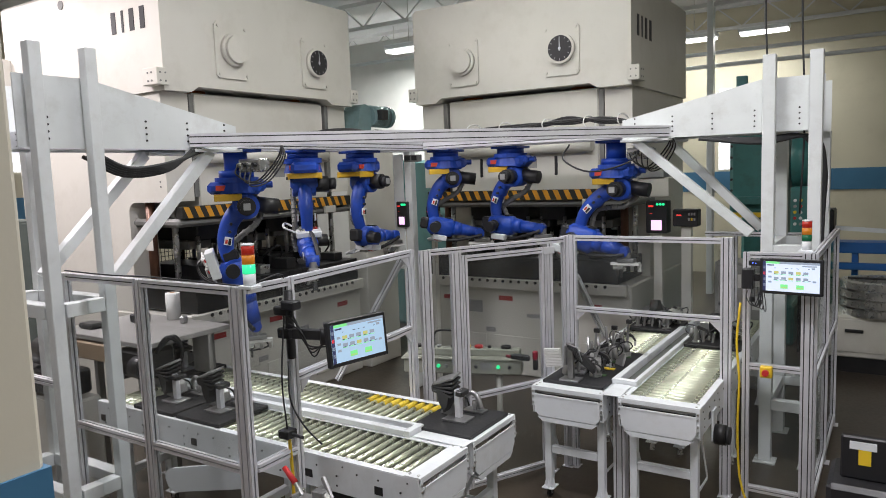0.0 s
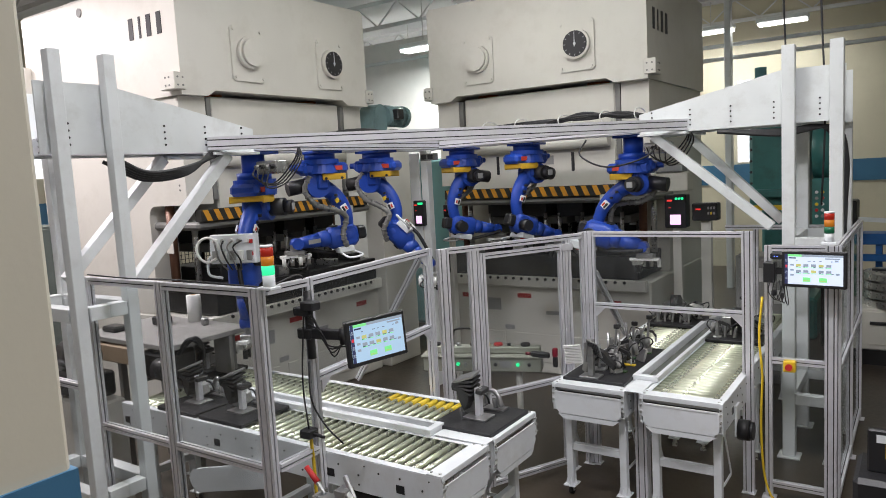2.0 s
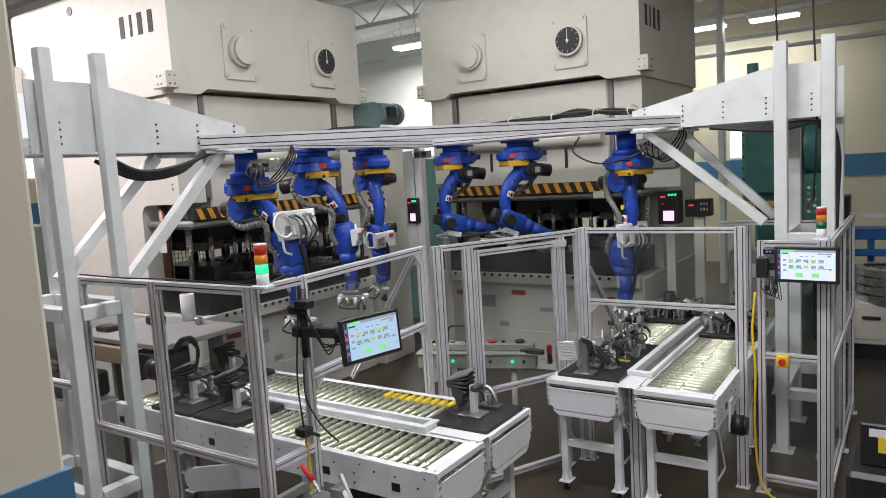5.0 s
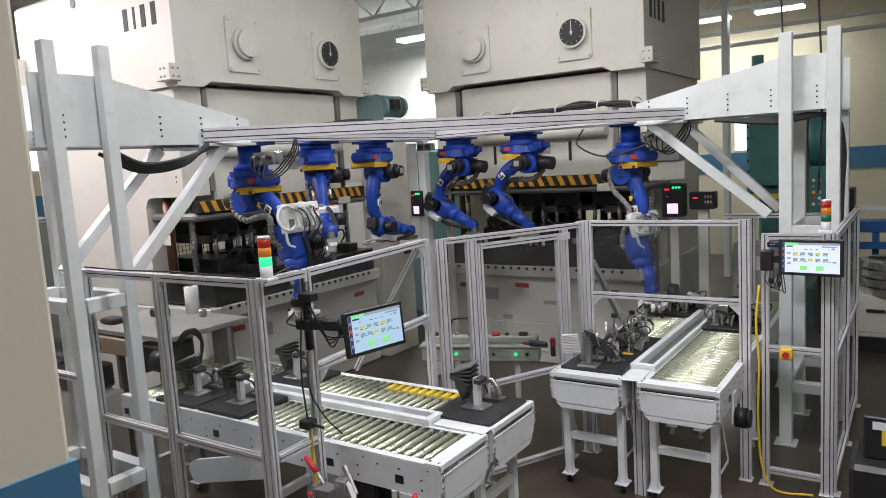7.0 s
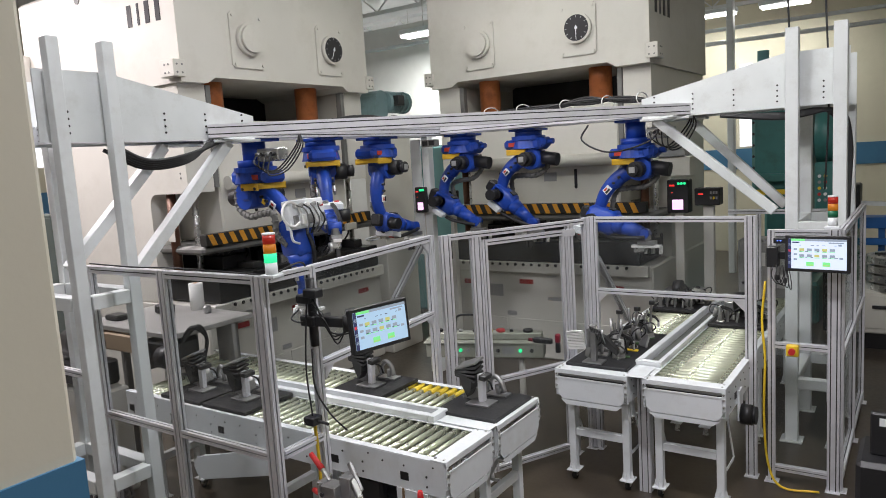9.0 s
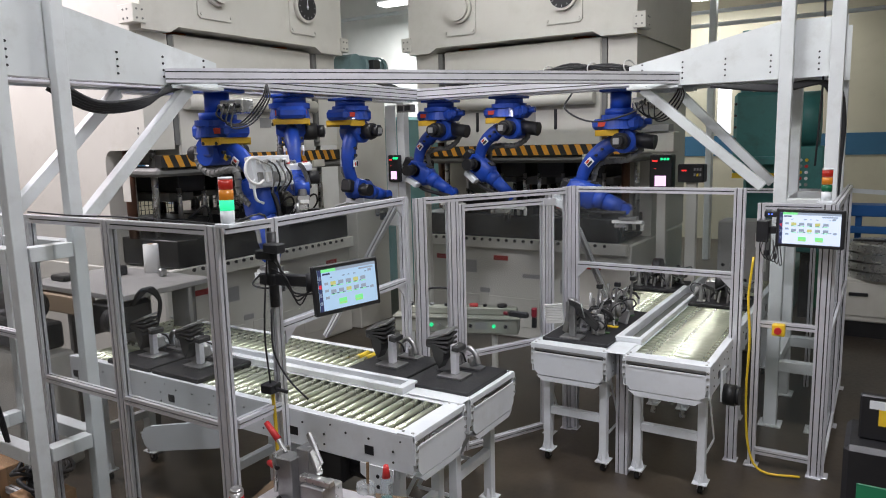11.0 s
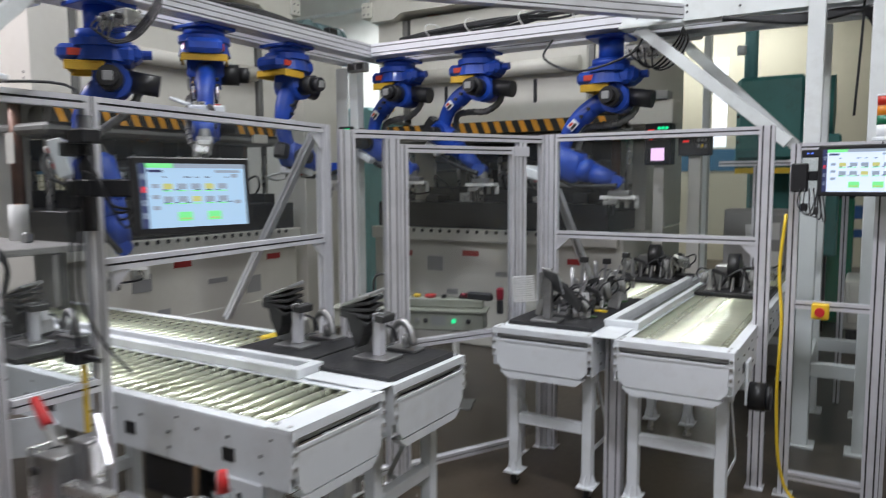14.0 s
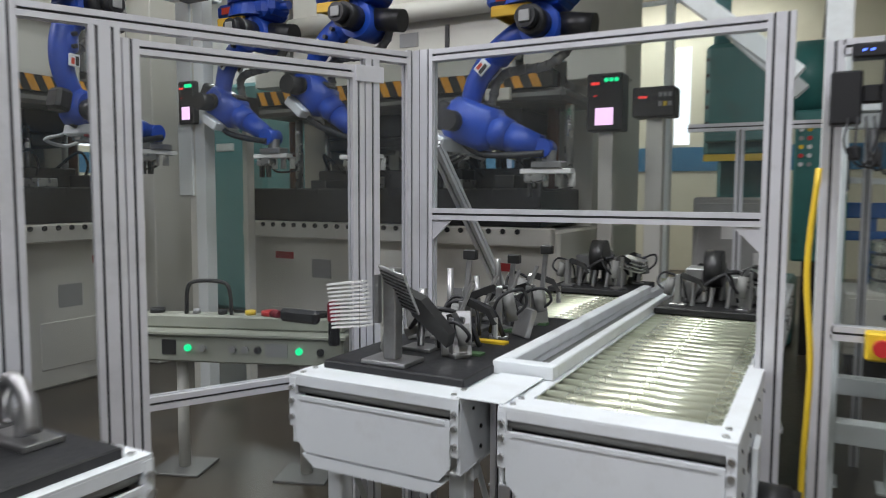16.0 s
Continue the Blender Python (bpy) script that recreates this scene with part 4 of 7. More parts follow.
def robot(x, y, drop, arm, side, group="ceiling robots"):
    """A hanging six-axis robot; its shoulder pivots 0.5 m and drop under the beam, arm: which way it reaches at rest."""
    label = "blue six-axis robot hanging from the gantry, white gripper" if drop else "blue six-axis robot hanging from the gantry"
    t = thing("ceiling_robot", (x, y, 2.925), label, "robot", group)
    up, k_ = UP * (1.18 if x > -2 else 1.0), 1.22 if drop else 1.0
    L = dict(local=True)
    z = -0.02 - drop
    part("mount_plate", box(B(), -0.16, -0.16, -0.025, 0.16, 0.16, 0.0, 0.004), BLUE, t, **L)
    if drop:
        bm = cyl(B(), (0, 0, -0.025), (0, 0, z), 0.1, 18)
        part("column", bm, BLUE, t, "tall blue mounting column", True, **L)
    base = part("base", cyl(B(), (0, 0, z - 0.06), (0, 0, z), 0.15, 20), BLUE, t, smooth=True, **L)
    tz = z - 0.06
    bm = cyl(B(), (0, 0, -0.045), (0, 0, 0.0), 0.185, 28)
    cyl(bm, (0, 0, -0.135), (0, 0, -0.045), 0.185, 28, 0.165)
    box(bm, -0.2, -0.13, -0.15, 0.02, 0.13, -0.03, 0.03)
    box(bm, 0.02, -0.13, -0.14, 0.25, 0.13, -0.035, 0.03)
    box(bm, -0.24, -0.1, -0.13, -0.02, 0.1, -0.02, 0.03)
    cyl(bm, (-0.24, 0, -0.07), (-0.3, 0, -0.07), 0.03, 10)
    box(bm, -0.09, -0.13, -0.3, 0.05, 0.13, -0.12, 0.03)
    turret = part("turret", bm, BLUE, t, **L)
    ORG[turret.name] = Vector((0, 0, 0))
    part("red_mark", box(B(), 0.1, -0.138, -0.11, 0.18, -0.128, -0.065, 0.002), REDMARK, turret, "small red maker mark", **L)
    part("red_mark", box(B(), 0.1, 0.128, -0.11, 0.18, 0.138, -0.065, 0.002), REDMARK, turret, "small red maker mark", **L)
    bm = box(B(), -0.03, -0.158, -0.155, 0.2, 0.158, -0.139, 0.004)
    for s_ in (-1, 1):
        box(bm, -0.03, s_ * 0.152 - 0.008, -0.2, 0.2, s_ * 0.152 + 0.008, -0.15, 0.005)
    box(bm, 0.185, -0.15, -0.19, 0.2, 0.15, -0.15, 0.004)
    bumper = part("bumper", bm, YELLOW, turret, "yellow bumper bracket", **L)
    for k in (0.0, 0.16):
        part("bolt", cyl(B(), (k, -0.168, -0.185), (k, -0.158, -0.185), 0.014, 8), BLACK, bumper, **L)
    bm = cyl(B(), (-BACK, side * 0.1, -SHOULDER), (-BACK, side * 0.24, -SHOULDER), 0.078, 16)
    cyl(bm, (-BACK, side * 0.24, -SHOULDER), (-BACK, side * 0.31, -SHOULDER), 0.058, 12)
    part("shoulder_motor", bm, BLACK, turret, "black servo motor", True, **L)
    part("motor_cap", box(B(), -BACK - 0.03, side * 0.31, -SHOULDER - 0.03, -BACK + 0.03, side * 0.322, -SHOULDER + 0.03, 0.004), SIGN_GREY, turret, **L)
    part("rear_motor", cyl(B(), (-0.15, 0, -0.24), (-0.34, 0, -0.27), 0.07, 16), BLACK, turret, "black servo motor", True, **L)
    bm = cyl(B(), (-BACK, -0.11, -SHOULDER), (-BACK, 0.11, -SHOULDER), 0.115, 18)
    part("shoulder", bm, BLUE, turret, "", True, **L)
    # upper arm, along -z from its pivot, bowed like a banana
    bm = cyl(B(), (0, -0.085, 0), (0, 0.085, 0), 0.112, 20)
    limb(bm, [(0, 0, 0), (0.085, 0, -up * 0.18), (0.125, 0, -up * 0.45), (0.1, 0, -up * 0.72), (0.0, 0, -up)], 0.088, 0.058, 16)
    box(bm, 0.04, -0.07, -up * 0.5, 0.16, 0.07, -up * 0.25, 0.035)
    cyl(bm, (0, -0.09, -up), (0, 0.09, -up), 0.088 * k_, 20)
    ua = part("upper_arm", bm, BLUE, t, "", True, **L)
    ORG[ua.name] = Vector((0, 0, 0))
    for s_ in (-1, 1):
        lb = part("label", box(B(), 0.07, s_ * 0.082 - 0.008, -up * 0.62, 0.135, s_ * 0.082 + 0.008, -up * 0.5, 0.002), WHITE, ua, "white label with dark bars", **L)
        part("label_bar", box(B(), 0.078, s_ * 0.082 - 0.0095, -up * 0.61, 0.1, s_ * 0.082 + 0.0095, -up * 0.52), BLACK, lb, **L)
        part("label_bar", box(B(), 0.106, s_ * 0.082 - 0.0095, -up * 0.6, 0.126, s_ * 0.082 + 0.0095, -up * 0.54), REDMARK, lb, **L)
    hp = smoothpath([(-0.02, side * -0.09, 0.12), (-0.14, side * -0.09, 0.03), (-0.12, side * -0.1, -0.14), (0.0, side * -0.11, -0.28), (0.06, side * -0.11, -0.4), (-0.06, side * -0.12, -up + 0.06), (-0.09, side * -0.1, -up - 0.07)], 6)
    hose = tube(B(), hp, 0.026, 8)
    for p_, q_ in zip(hp[::2], hp[1::2]):
        cyl(hose, p_, p_ + (q_ - p_) * 0.5, 0.032, 8)
    part("hose", hose, HOSEGREY, ua, "grey corrugated dress hose", True, **L)
    part("joint_cap", cyl(B(), (0, side * 0.09, -up), (0, side * 0.105, -up), 0.055, 14), BLACK, ua, "black joint cover", True, **L)
    part("warning_label", box(B(), 0.06, -0.092, -up * 0.42, 0.1, -0.084, -up * 0.35), YELP, ua, "small yellow warning label", **L)
    for z_ in (0.3, 0.42):
        part("bolt", cyl(B(), (0.1, -0.095, -up * z_), (0.1, 0.095, -up * z_), 0.014, 8), FIXT_DARK, ua, **L)
    # forearm, along -z from the elbow
    bm = ball(B(), (0, 0, 0), 0.1 * k_, 16)
    box(bm, -0.1 * k_, -0.09 * k_, -0.22, 0.11 * k_, 0.09 * k_, 0.1, 0.04)
    cyl(bm, (0, 0, -0.2), (0, 0, -0.3), 0.088 * k_, 18, 0.075 * k_)
    cyl(bm, (0, 0, -0.29), (0, 0, -FORE + 0.06), 0.072 * k_, 18, 0.055 * k_)
    cyl(bm, (0, -0.06, -FORE + 0.03), (0, 0.06, -FORE + 0.03), 0.055, 16)
    fa = part("forearm", bm, BLUE, t, "", True, **L)
    ORG[fa.name] = Vector((0, 0, 0))
    part("elbow_motor", cyl(B(), (0.02, 0.06, 0.02), (0.02, 0.2, 0.02), 0.06, 14), BLACK, fa, "black servo motor", True, **L)
    part("elbow_motor", box(B(), -0.07, -0.06, 0.09, 0.06, 0.06, 0.19, 0.02), BLACK, fa, "black servo motor", **L)
    part("hose", tube(B(), [(0.1, 0, 0.05), (0.15, 0.03, -0.15), (0.1, 0.05, -0.35), (0.02, 0.06, -FORE)], 0.02, 7), CABLE, fa, "black cable bundle", True, **L)
    part("clip", box(B(), -0.1 * k_ - 0.015, -0.05, -0.16, -0.1 * k_, 0.05, -0.1, 0.003), BLACK, fa, "black cable clip", **L)
    part("name_mark", box(B(), -0.02, -0.074 * k_, -0.42, 0.02, -0.066 * k_, -0.3), SIGN_GREY, fa, "pale bar of lettering", **L)
    # gripper, along -z from the wrist
    bm = cyl(B(), (0, 0, 0.0), (0, 0, -0.06), 0.04, 12)
    box(bm, -0.09, -0.05, -0.1, 0.09, 0.05, -0.06, 0.006)
    gr = part("gripper", bm, FIXT, t, "bare metal gripper with pale hoses", **L)
    ORG[gr.name] = Vector((0, 0, 0))
    if drop:
        vb2 = part("valve_block", box(B(), 0.12, -0.2, 0.0, 0.2, 0.2, 0.24, 0.008), WHITE, fa, "white valve block with hoses", **L)
        for k in range(5):
            part("fitting", cyl(B(), (0.2, -0.14 + 0.07 * k, 0.19), (0.235, -0.14 + 0.07 * k, 0.19), 0.018, 8), STEEL if k % 2 else PAPER, vb2, **L)
            part("coupling", box(B(), 0.2, -0.17 + 0.075 * k, 0.03, 0.225 + 0.01 * (k % 2), -0.125 + 0.075 * k, 0.11, 0.004), PAPER if k % 2 else FIXT, vb2, **L)
        for q in (0.08, 0.18):
            part("red_button", box(B(), 0.2, 0.15, q - 0.015, 0.212, 0.18, q + 0.015), REDP, vb2, **L)
        ring = [(0.23, -0.2 + 0.1 * math.cos(q * 0.785), 0.12 + 0.1 * math.sin(q * 0.785)) for q in range(8)]
        part("hose", tube(B(), ring, 0.011, 7), PAPER, vb2, "thin pale hose loop", True, **L)
        for k in range(4):
            part("hose", tube(B(), [(0.235, -0.14 + 0.08 * k, 0.19), (0.29, -0.1 + 0.05 * k, 0.14), (0.28, -0.08 + 0.06 * k, 0.04), (0.2, -0.05 + 0.04 * k, -0.05)], 0.007, 6), CABLE if k % 2 else GREYCAB, vb2, "thin hose", True, **L)
    else:
        vb2 = part("valve_block", box(B(), 0.1, -0.11, -0.14, 0.16, 0.13, 0.02, 0.008), WHITE, fa, "white valve block with hoses", **L)
        part("fitting", box(B(), 0.16, -0.08, -0.1, 0.185, 0.0, -0.02, 0.004), STEEL, vb2, **L)
        part("red_button", box(B(), 0.16, 0.06, -0.04, 0.17, 0.1, 0.0), REDP, vb2, **L)
    part("tool_plate", box(B(), -0.14, -0.035, -0.13, 0.16, 0.035, -0.1, 0.004), PAPER, gr, "pale tool plate", **L)
    for k in range(4):
        part("cylinder", cyl(B(), (-0.12 + 0.08 * k, -0.05, -0.12), (-0.12 + 0.08 * k, -0.05, -0.2), 0.02, 10), STEEL if k % 2 else PAPER, gr, smooth=True, **L)
    part("clamp", box(B(), 0.02, -0.05, -0.18, 0.14, 0.03, -0.1, 0.01), STEEL, gr, **L)
    for k in range(2):
        part("finger", box(B(), 0.04 + 0.06 * k, -0.02, -0.26, 0.06 + 0.06 * k, 0.02, -0.18, 0.004), FIXT_DARK, gr, **L)
    part("hose", tube(B(), [(0.16, -0.1, 0.02), (0.2, -0.2, 0.06), (0.2, -0.22, -0.08), (0.16, -0.12, -0.12)], 0.011, 6), WHITE, fa, "thin pale hose", True, **L)
    part("hose", tube(B(), [(-0.06, -0.06, -0.12), (-0.1, -0.12, -0.2), (0.06, -0.1, -0.22), (0.1, -0.05, -0.14)], 0.008, 6), CABLE, gr, "thin black hose", True, **L)
    if drop:
        vb = part("valve_bank", box(B(), 0.14, -0.1, -0.2, 0.4, 0.02, -0.09, 0.01), STEEL, t, "bank of metal valves and fittings", **L)
        for k in range(4):
            part("fitting", cyl(B(), (0.18 + 0.06 * k, -0.14, -0.14), (0.18 + 0.06 * k, -0.1, -0.14), 0.018, 8), BLACK if k % 2 else STEEL, vb, **L)
        for k in range(4):
            part("hose", tube(B(), [(0.18 + 0.06 * k, -0.14, -0.14), (0.25 + 0.05 * k, -0.22, -0.22 - 0.03 * k), (0.35 + 0.05 * k, -0.1, -0.28), (0.5 + 0.03 * k, 0.0, -0.1), (0.55, 0.02, 0.02)], 0.007, 6), CABLE, vb, "black air hose", True, **L)
    ROBOTS.append((t, tz, up, turret, ua, fa, gr))
    return t


robot(-3.75, 6.22, 0.16, 0, 1)
robot(-3.75, 7.05, 0.0, 0, 1)
robot(-3.75, 7.92, 0.0, 0, 1)
robot(-3.36, 9.02, 0.0, 0, 1)
robot(-2.51, 9.02, 0.0, 0, 1)
robot(-1.31, 9.02, 0.16, 0, 1)

# ---- pallets with tooling ----
PZ = TOP + 0.006


def toggle_clamp(t, x, y, turn, h):
    """A small hold-down clamp with a bent arm, a spindle and a hose."""
    m = Matrix.Translation((x, y, 0.03)) @ Matrix.Rotation(radians(turn), 4, "Z")

    def at(bm):
        bmesh.ops.transform(bm, matrix=m, verts=bm.verts)
        return bm
    bm = box(B(), -0.035, -0.03, 0, 0.035, 0.03, 0.012, 0.002)
    box(bm, -0.012, -0.026, 0.012, 0.012, -0.018, h, 0.002)
    box(bm, -0.012, 0.018, 0.012, 0.012, 0.026, h, 0.002)
    cl = part("toggle_clamp", at(bm), FIXT, t, "steel toggle clamp", local=True)
    ORG[cl.name] = Vector((0, 0, 0))
    part("arm", at(poly(B(), [(-0.03, -0.012, h - 0.03), (0.02, -0.012, h + 0.01), (0.1, -0.012, h - 0.02), (0.13, -0.012, h - 0.07), (0.115, -0.012, h - 0.075), (0.09, -0.012, h - 0.04), (0.01, -0.012, h - 0.015)], (0, 0.024, 0))), FIXT_DARK, cl, "dark bent clamp arm", local=True)
    part("spindle", at(cyl(B(), (0.12, 0, h - 0.12), (0.12, 0, h - 0.05), 0.01, 8)), STEEL, cl, local=True)
    part("piston", at(cyl(B(), (-0.05, 0, h * 0.35), (-0.03, 0, h - 0.02), 0.022, 12)), GREYCAB, cl, smooth=True, local=True)
    part("hose", at(tube(B(), [(-0.05, 0.0, h * 0.4), (-0.1, 0.02, h * 0.7), (-0.08, 0.06, h), (0.0, 0.07, h * 0.8), (0.03, 0.05, 0.03)], 0.006, 6)), CABLE, cl, "thin black hose", True, local=True)


def pallet(x, y, label, turn=0.0, kind="post", sx=0.47, sy=0.52, gap=False):
    """A black carrier plate with its tooling; local axes at the plate's underside."""
    t = thing("tooling_pallet", (x, y, PZ), label, "pallet", "tooling pallets")
    t.rotation_euler.z = radians(turn)
    L = dict(local=True)
    part("plate", box(B(), -sx / 2, -sy / 2, 0, sx / 2, sy / 2, 0.03, 0.004), PLATE, t, "black anodised carrier plate", **L)
    z = 0.03
    if kind == "post":
        part("post_base", box(B(), -0.09, -0.09, z, 0.09, 0.05, z + 0.014, 0.002), FIXT, t, **L)
        part("post", box(B(), -0.022, -0.03, z + 0.014, 0.022, 0.012, 0.235, 0.003), ALU, t, "bright square steel post", **L)
        head = part("head", box(B(), -0.03, -0.05, 0.2, 0.02, 0.05, 0.235, 0.004, Matrix.Rotation(radians(8), 4, "Y")), FIXT_DARK, t, **L)
        for k in range(5):
            m = Matrix.Translation((-0.05 - 0.004 * (4 - k), 0.0, 0.2 + 0.028 * k)) @ Matrix.Rotation(radians(12 - 8 * k), 4, "Y") @ Matrix.Rotation(radians(8), 4, "X")
            part("fin", box(B(), -0.12 - 0.004 * k, -0.06, -0.006, 0.04, 0.06, 0.01, 0.003, m), FIXT_DARK if k < 4 else FIXT, head, "stacked dark steel fin", **L)
        pts = [(-0.15, -0.06, 0.24), (-0.05, -0.06, 0.2), (-0.06, -0.06, 0.13), (-0.09, -0.06, 0.075), (-0.13, -0.06, 0.15)]
        part("jaw", poly(B(), pts, (0, 0.1, 0)), FIXT_DARK, head, "dark curved jaw", **L)
        bent = poly(B(), [(-0.17, 0.02, 0.04), (-0.09, 0.02, 0.03), (-0.04, 0.02, 0.06), (-0.06, 0.02, 0.12), (-0.1, 0.02, 0.16), (-0.13, 0.02, 0.13), (-0.15, 0.02, 0.08)], (0.02, 0.09, 0.015))
        part("stamped_part", bent, FIXT, t, "bent grey stamped sheet part", **L)
        part("rest_base", box(B(), -0.06, 0.13, z, 0.1, 0.22, z + 0.014, 0.002), FIXT, t, **L)
        bm = cyl(B(), (0.02, 0.18, z + 0.014), (0.02, 0.18, 0.1), 0.02, 10)
        tube(bm, [(-0.06, 0.19, 0.06), (-0.05, 0.18, 0.12), (0.0, 0.17, 0.165), (0.05, 0.17, 0.13), (0.08, 0.16, 0.06)], 0.018, 8)
        part("rest", bm, FIXT, t, "rounded steel rest", True, **L)
        part("hose", tube(B(), [(-0.12, 0.05, 0.1), (-0.08, 0.1, 0.15), (-0.02, 0.12, 0.14), (0.0, 0.13, 0.08)], 0.007, 6), CABLE, t, "thin black hose", True, **L)
    elif kind == "rods":
        part("post_base", box(B(), -0.12, -sy / 2 + 0.02, z, 0.04, -sy / 2 + 0.14, z + 0.014, 0.002), FIXT, t, **L)
        part("post", box(B(), -0.06, -sy / 2 + 0.055, z + 0.014, -0.015, -sy / 2 + 0.1, 0.33, 0.003), FIXT, t, "square steel post", **L)
        head = part("heat_sink", box(B(), -0.075, -sy / 2 + 0.03, 0.16, -0.06, -sy / 2 + 0.05, 0.31), FIXT, t, **L)
        for k in range(12):
            m = Matrix.Rotation(radians(-8), 4, "Y")
            part("fin", box(B(), -0.21, -sy / 2 + 0.02, 0.16 + 0.0125 * k, -0.07, -sy / 2 + 0.05, 0.166 + 0.0125 * k, 0, m), PAPER, head, "pale thin fin", **L)
        part("blade", poly(B(), [(-0.01, -sy / 2 + 0.08, 0.26), (0.05, -sy / 2 + 0.1, 0.23), (0.13, -sy / 2 + 0.14, 0.12), (0.12, -sy / 2 + 0.14, 0.08), (0.02, -sy / 2 + 0.1, 0.18)], (0.008, 0.03, 0.01)), FIXT_DARK, t, "ribbed dark blade", **L)
        for i, yy in enumerate((-0.2, 0.0, 0.22, 0.42)):
            yb = yy - 0.06
            part("rod", cyl(B(), (-0.06 + 0.01 * i, yb, z), (-0.05, yb, 0.24 + 0.05 * (i % 2)), 0.013, 10), FIXT, t, "upright steel rod", True, **L)
            part("rod_base", box(B(), -0.11, yb - 0.045, z, 0.0, yb + 0.045, z + 0.012, 0.002), FIXT, t, **L)
            arm = part("clamp_arm", beam(B(), (-0.12, yb, 0.08), (0.08, yb + 0.06, 0.15), 0.022, 0.03, (0, 0, 1), 0.003), FIXT, t, **L)
            part("clamp_tip", cyl(B(), (0.08, yb + 0.06, 0.15), (0.1, yb + 0.07, 0.06), 0.012, 8), FIXT_DARK, arm, **L)
            part("hose", tube(B(), [(-0.1, yb, 0.1), (0.0, yb - 0.05, 0.18), (0.1, yb + 0.02, 0.15), (0.14, yb + 0.05, 0.05)], 0.009, 6), CABLE, t, "curved black hose", True, **L)
            part("slant_rod", cyl(B(), (0.02, yb + 0.06, 0.05), (0.09, yb + 0.1, 0.26), 0.008, 8), FIXT, t, **L)
            part("green_tag", box(B(), 0.04, yb - 0.01, z, 0.17, yb + 0.03, z + 0.008), YELP if i == 1 else PAD_GREEN, t, "small coloured rest pad", **L)
        for i, (xx, yy, a, hh) in enumerate(((-0.14, -0.36, 14, 0.2), (0.1, -0.3, -20, 0.15), (-0.15, -0.1, -10, 0.13), (0.16, 0.1, 18, 0.11), (-0.14, 0.2, 8, 0.15), (0.13, 0.36, -12, 0.13))):
            m = Matrix.Translation((xx, yy, z)) @ Matrix.Rotation(radians(a * 3), 4, "Z") @ Matrix.Rotation(radians(a), 4, "Y")
            pl = part("plate_bracket", box(B(), -0.012, -0.05, 0.0, 0.012, 0.05, hh, 0.004, m), FIXT if i % 2 else GREYCAB, t, "upright grey steel bracket", **L)
            part("bolt", cyl(B(), m @ Vector((0.012, 0, hh * 0.6)), m @ Vector((0.03, 0, hh * 0.6)), 0.012, 8), FIXT_DARK, pl, **L)
        for i, yy in enumerate((-0.3, -0.14, 0.04, 0.2, 0.36, 0.48)):
            toggle_clamp(t, 0.1 - 0.05 * (i % 2), yy, 150 + 25 * (i % 3) - 180 * (i % 2), 0.13 + 0.03 * (i % 3))
        comb = part("striped_plate", box(B(), -0.004, -0.06, 0, 0.004, 0.06, 0.16, 0.002, Matrix.Translation((0.0, -sy / 2 + 0.1, 0.2)) @ Matrix.Rotation(radians(35), 4, "X") @ Matrix.Rotation(radians(70), 4, "Z")), FIXT, t, "slanting striped steel plate", **L)
        for k in range(9):
            part("stripe", box(B(), -0.006, -0.055, 0.012 + 0.016 * k, 0.006, 0.055, 0.018 + 0.016 * k, 0, Matrix.Translation((0.0, -sy / 2 + 0.1, 0.2)) @ Matrix.Rotation(radians(35), 4, "X") @ Matrix.Rotation(radians(70), 4, "Z")), FIXT_DARK, comb, **L)
        for xx, yy, hh in ((-0.02, -0.02, 0.34), (0.02, 0.3, 0.3), (0.1, 0.46, 0.33)):
            fl = part("flag_rod", beam(B(), (xx, yy, z), (xx + 0.02, yy + 0.02, hh), 0.02, 0.012, (0, 1, 0), 0.002), FIXT, t, "tall flat steel finger", **L)
            part("tip", box(B(), xx, yy, hh - 0.02, xx + 0.05, yy + 0.03, hh + 0.015, 0.003), FIXT_DARK, fl, **L)
    else:
        for i in range(5):
            m = Matrix.Translation((-0.17 + 0.08 * i, 0.13 - 0.05 * (i % 2), z)) @ Matrix.Rotation(radians(35 * i), 4, "Z") @ Matrix.Rotation(radians(15 - 8 * i), 4, "Y")
            part("clamp_block", box(B(), -0.03, -0.025, 0, 0.03, 0.025, 0.12 + 0.035 * (i % 3), 0.004, m), FIXT_DARK if i % 2 else GREYCAB, t, "dark steel clamp block", **L)
            part("pin", cyl(B(), (-0.18 + 0.08 * i, -0.14, z), (-0.17 + 0.08 * i, -0.12, 0.12 + 0.04 * (i % 2)), 0.012, 8), FIXT, t, **L)
        for i, (xx, yy) in enumerate(((-0.16, -0.16), (0.14, -0.18), (0.02, 0.18), (0.18, 0.1))):
            toggle_clamp(t, xx, yy, 70 * i, 0.15 + 0.03 * (i % 2))
        part("bracket", box(B(), -0.15, -0.05, z, -0.06, 0.12, 0.2, 0.006), FIXT, t, **L)
        part("bracket", box(B(), 0.05, -0.06, z, 0.13, 0.06, 0.17, 0.006), FIXT, t, **L)
        part("wheel", cyl(B(), (-0.06, 0.0, 0.2), (0.02, 0.0, 0.2), 0.09, 16), FIXT_DARK, t, "dark round steel die piece", True, **L)
        for k in range(4):
            part("fin", box(B(), 0.08, -0.1, 0.17 + 0.02 * k, 0.2, 0.04, 0.177 + 0.02 * k, 0, Matrix.Rotation(radians(15), 4, "Y")), STEEL, t, **L)
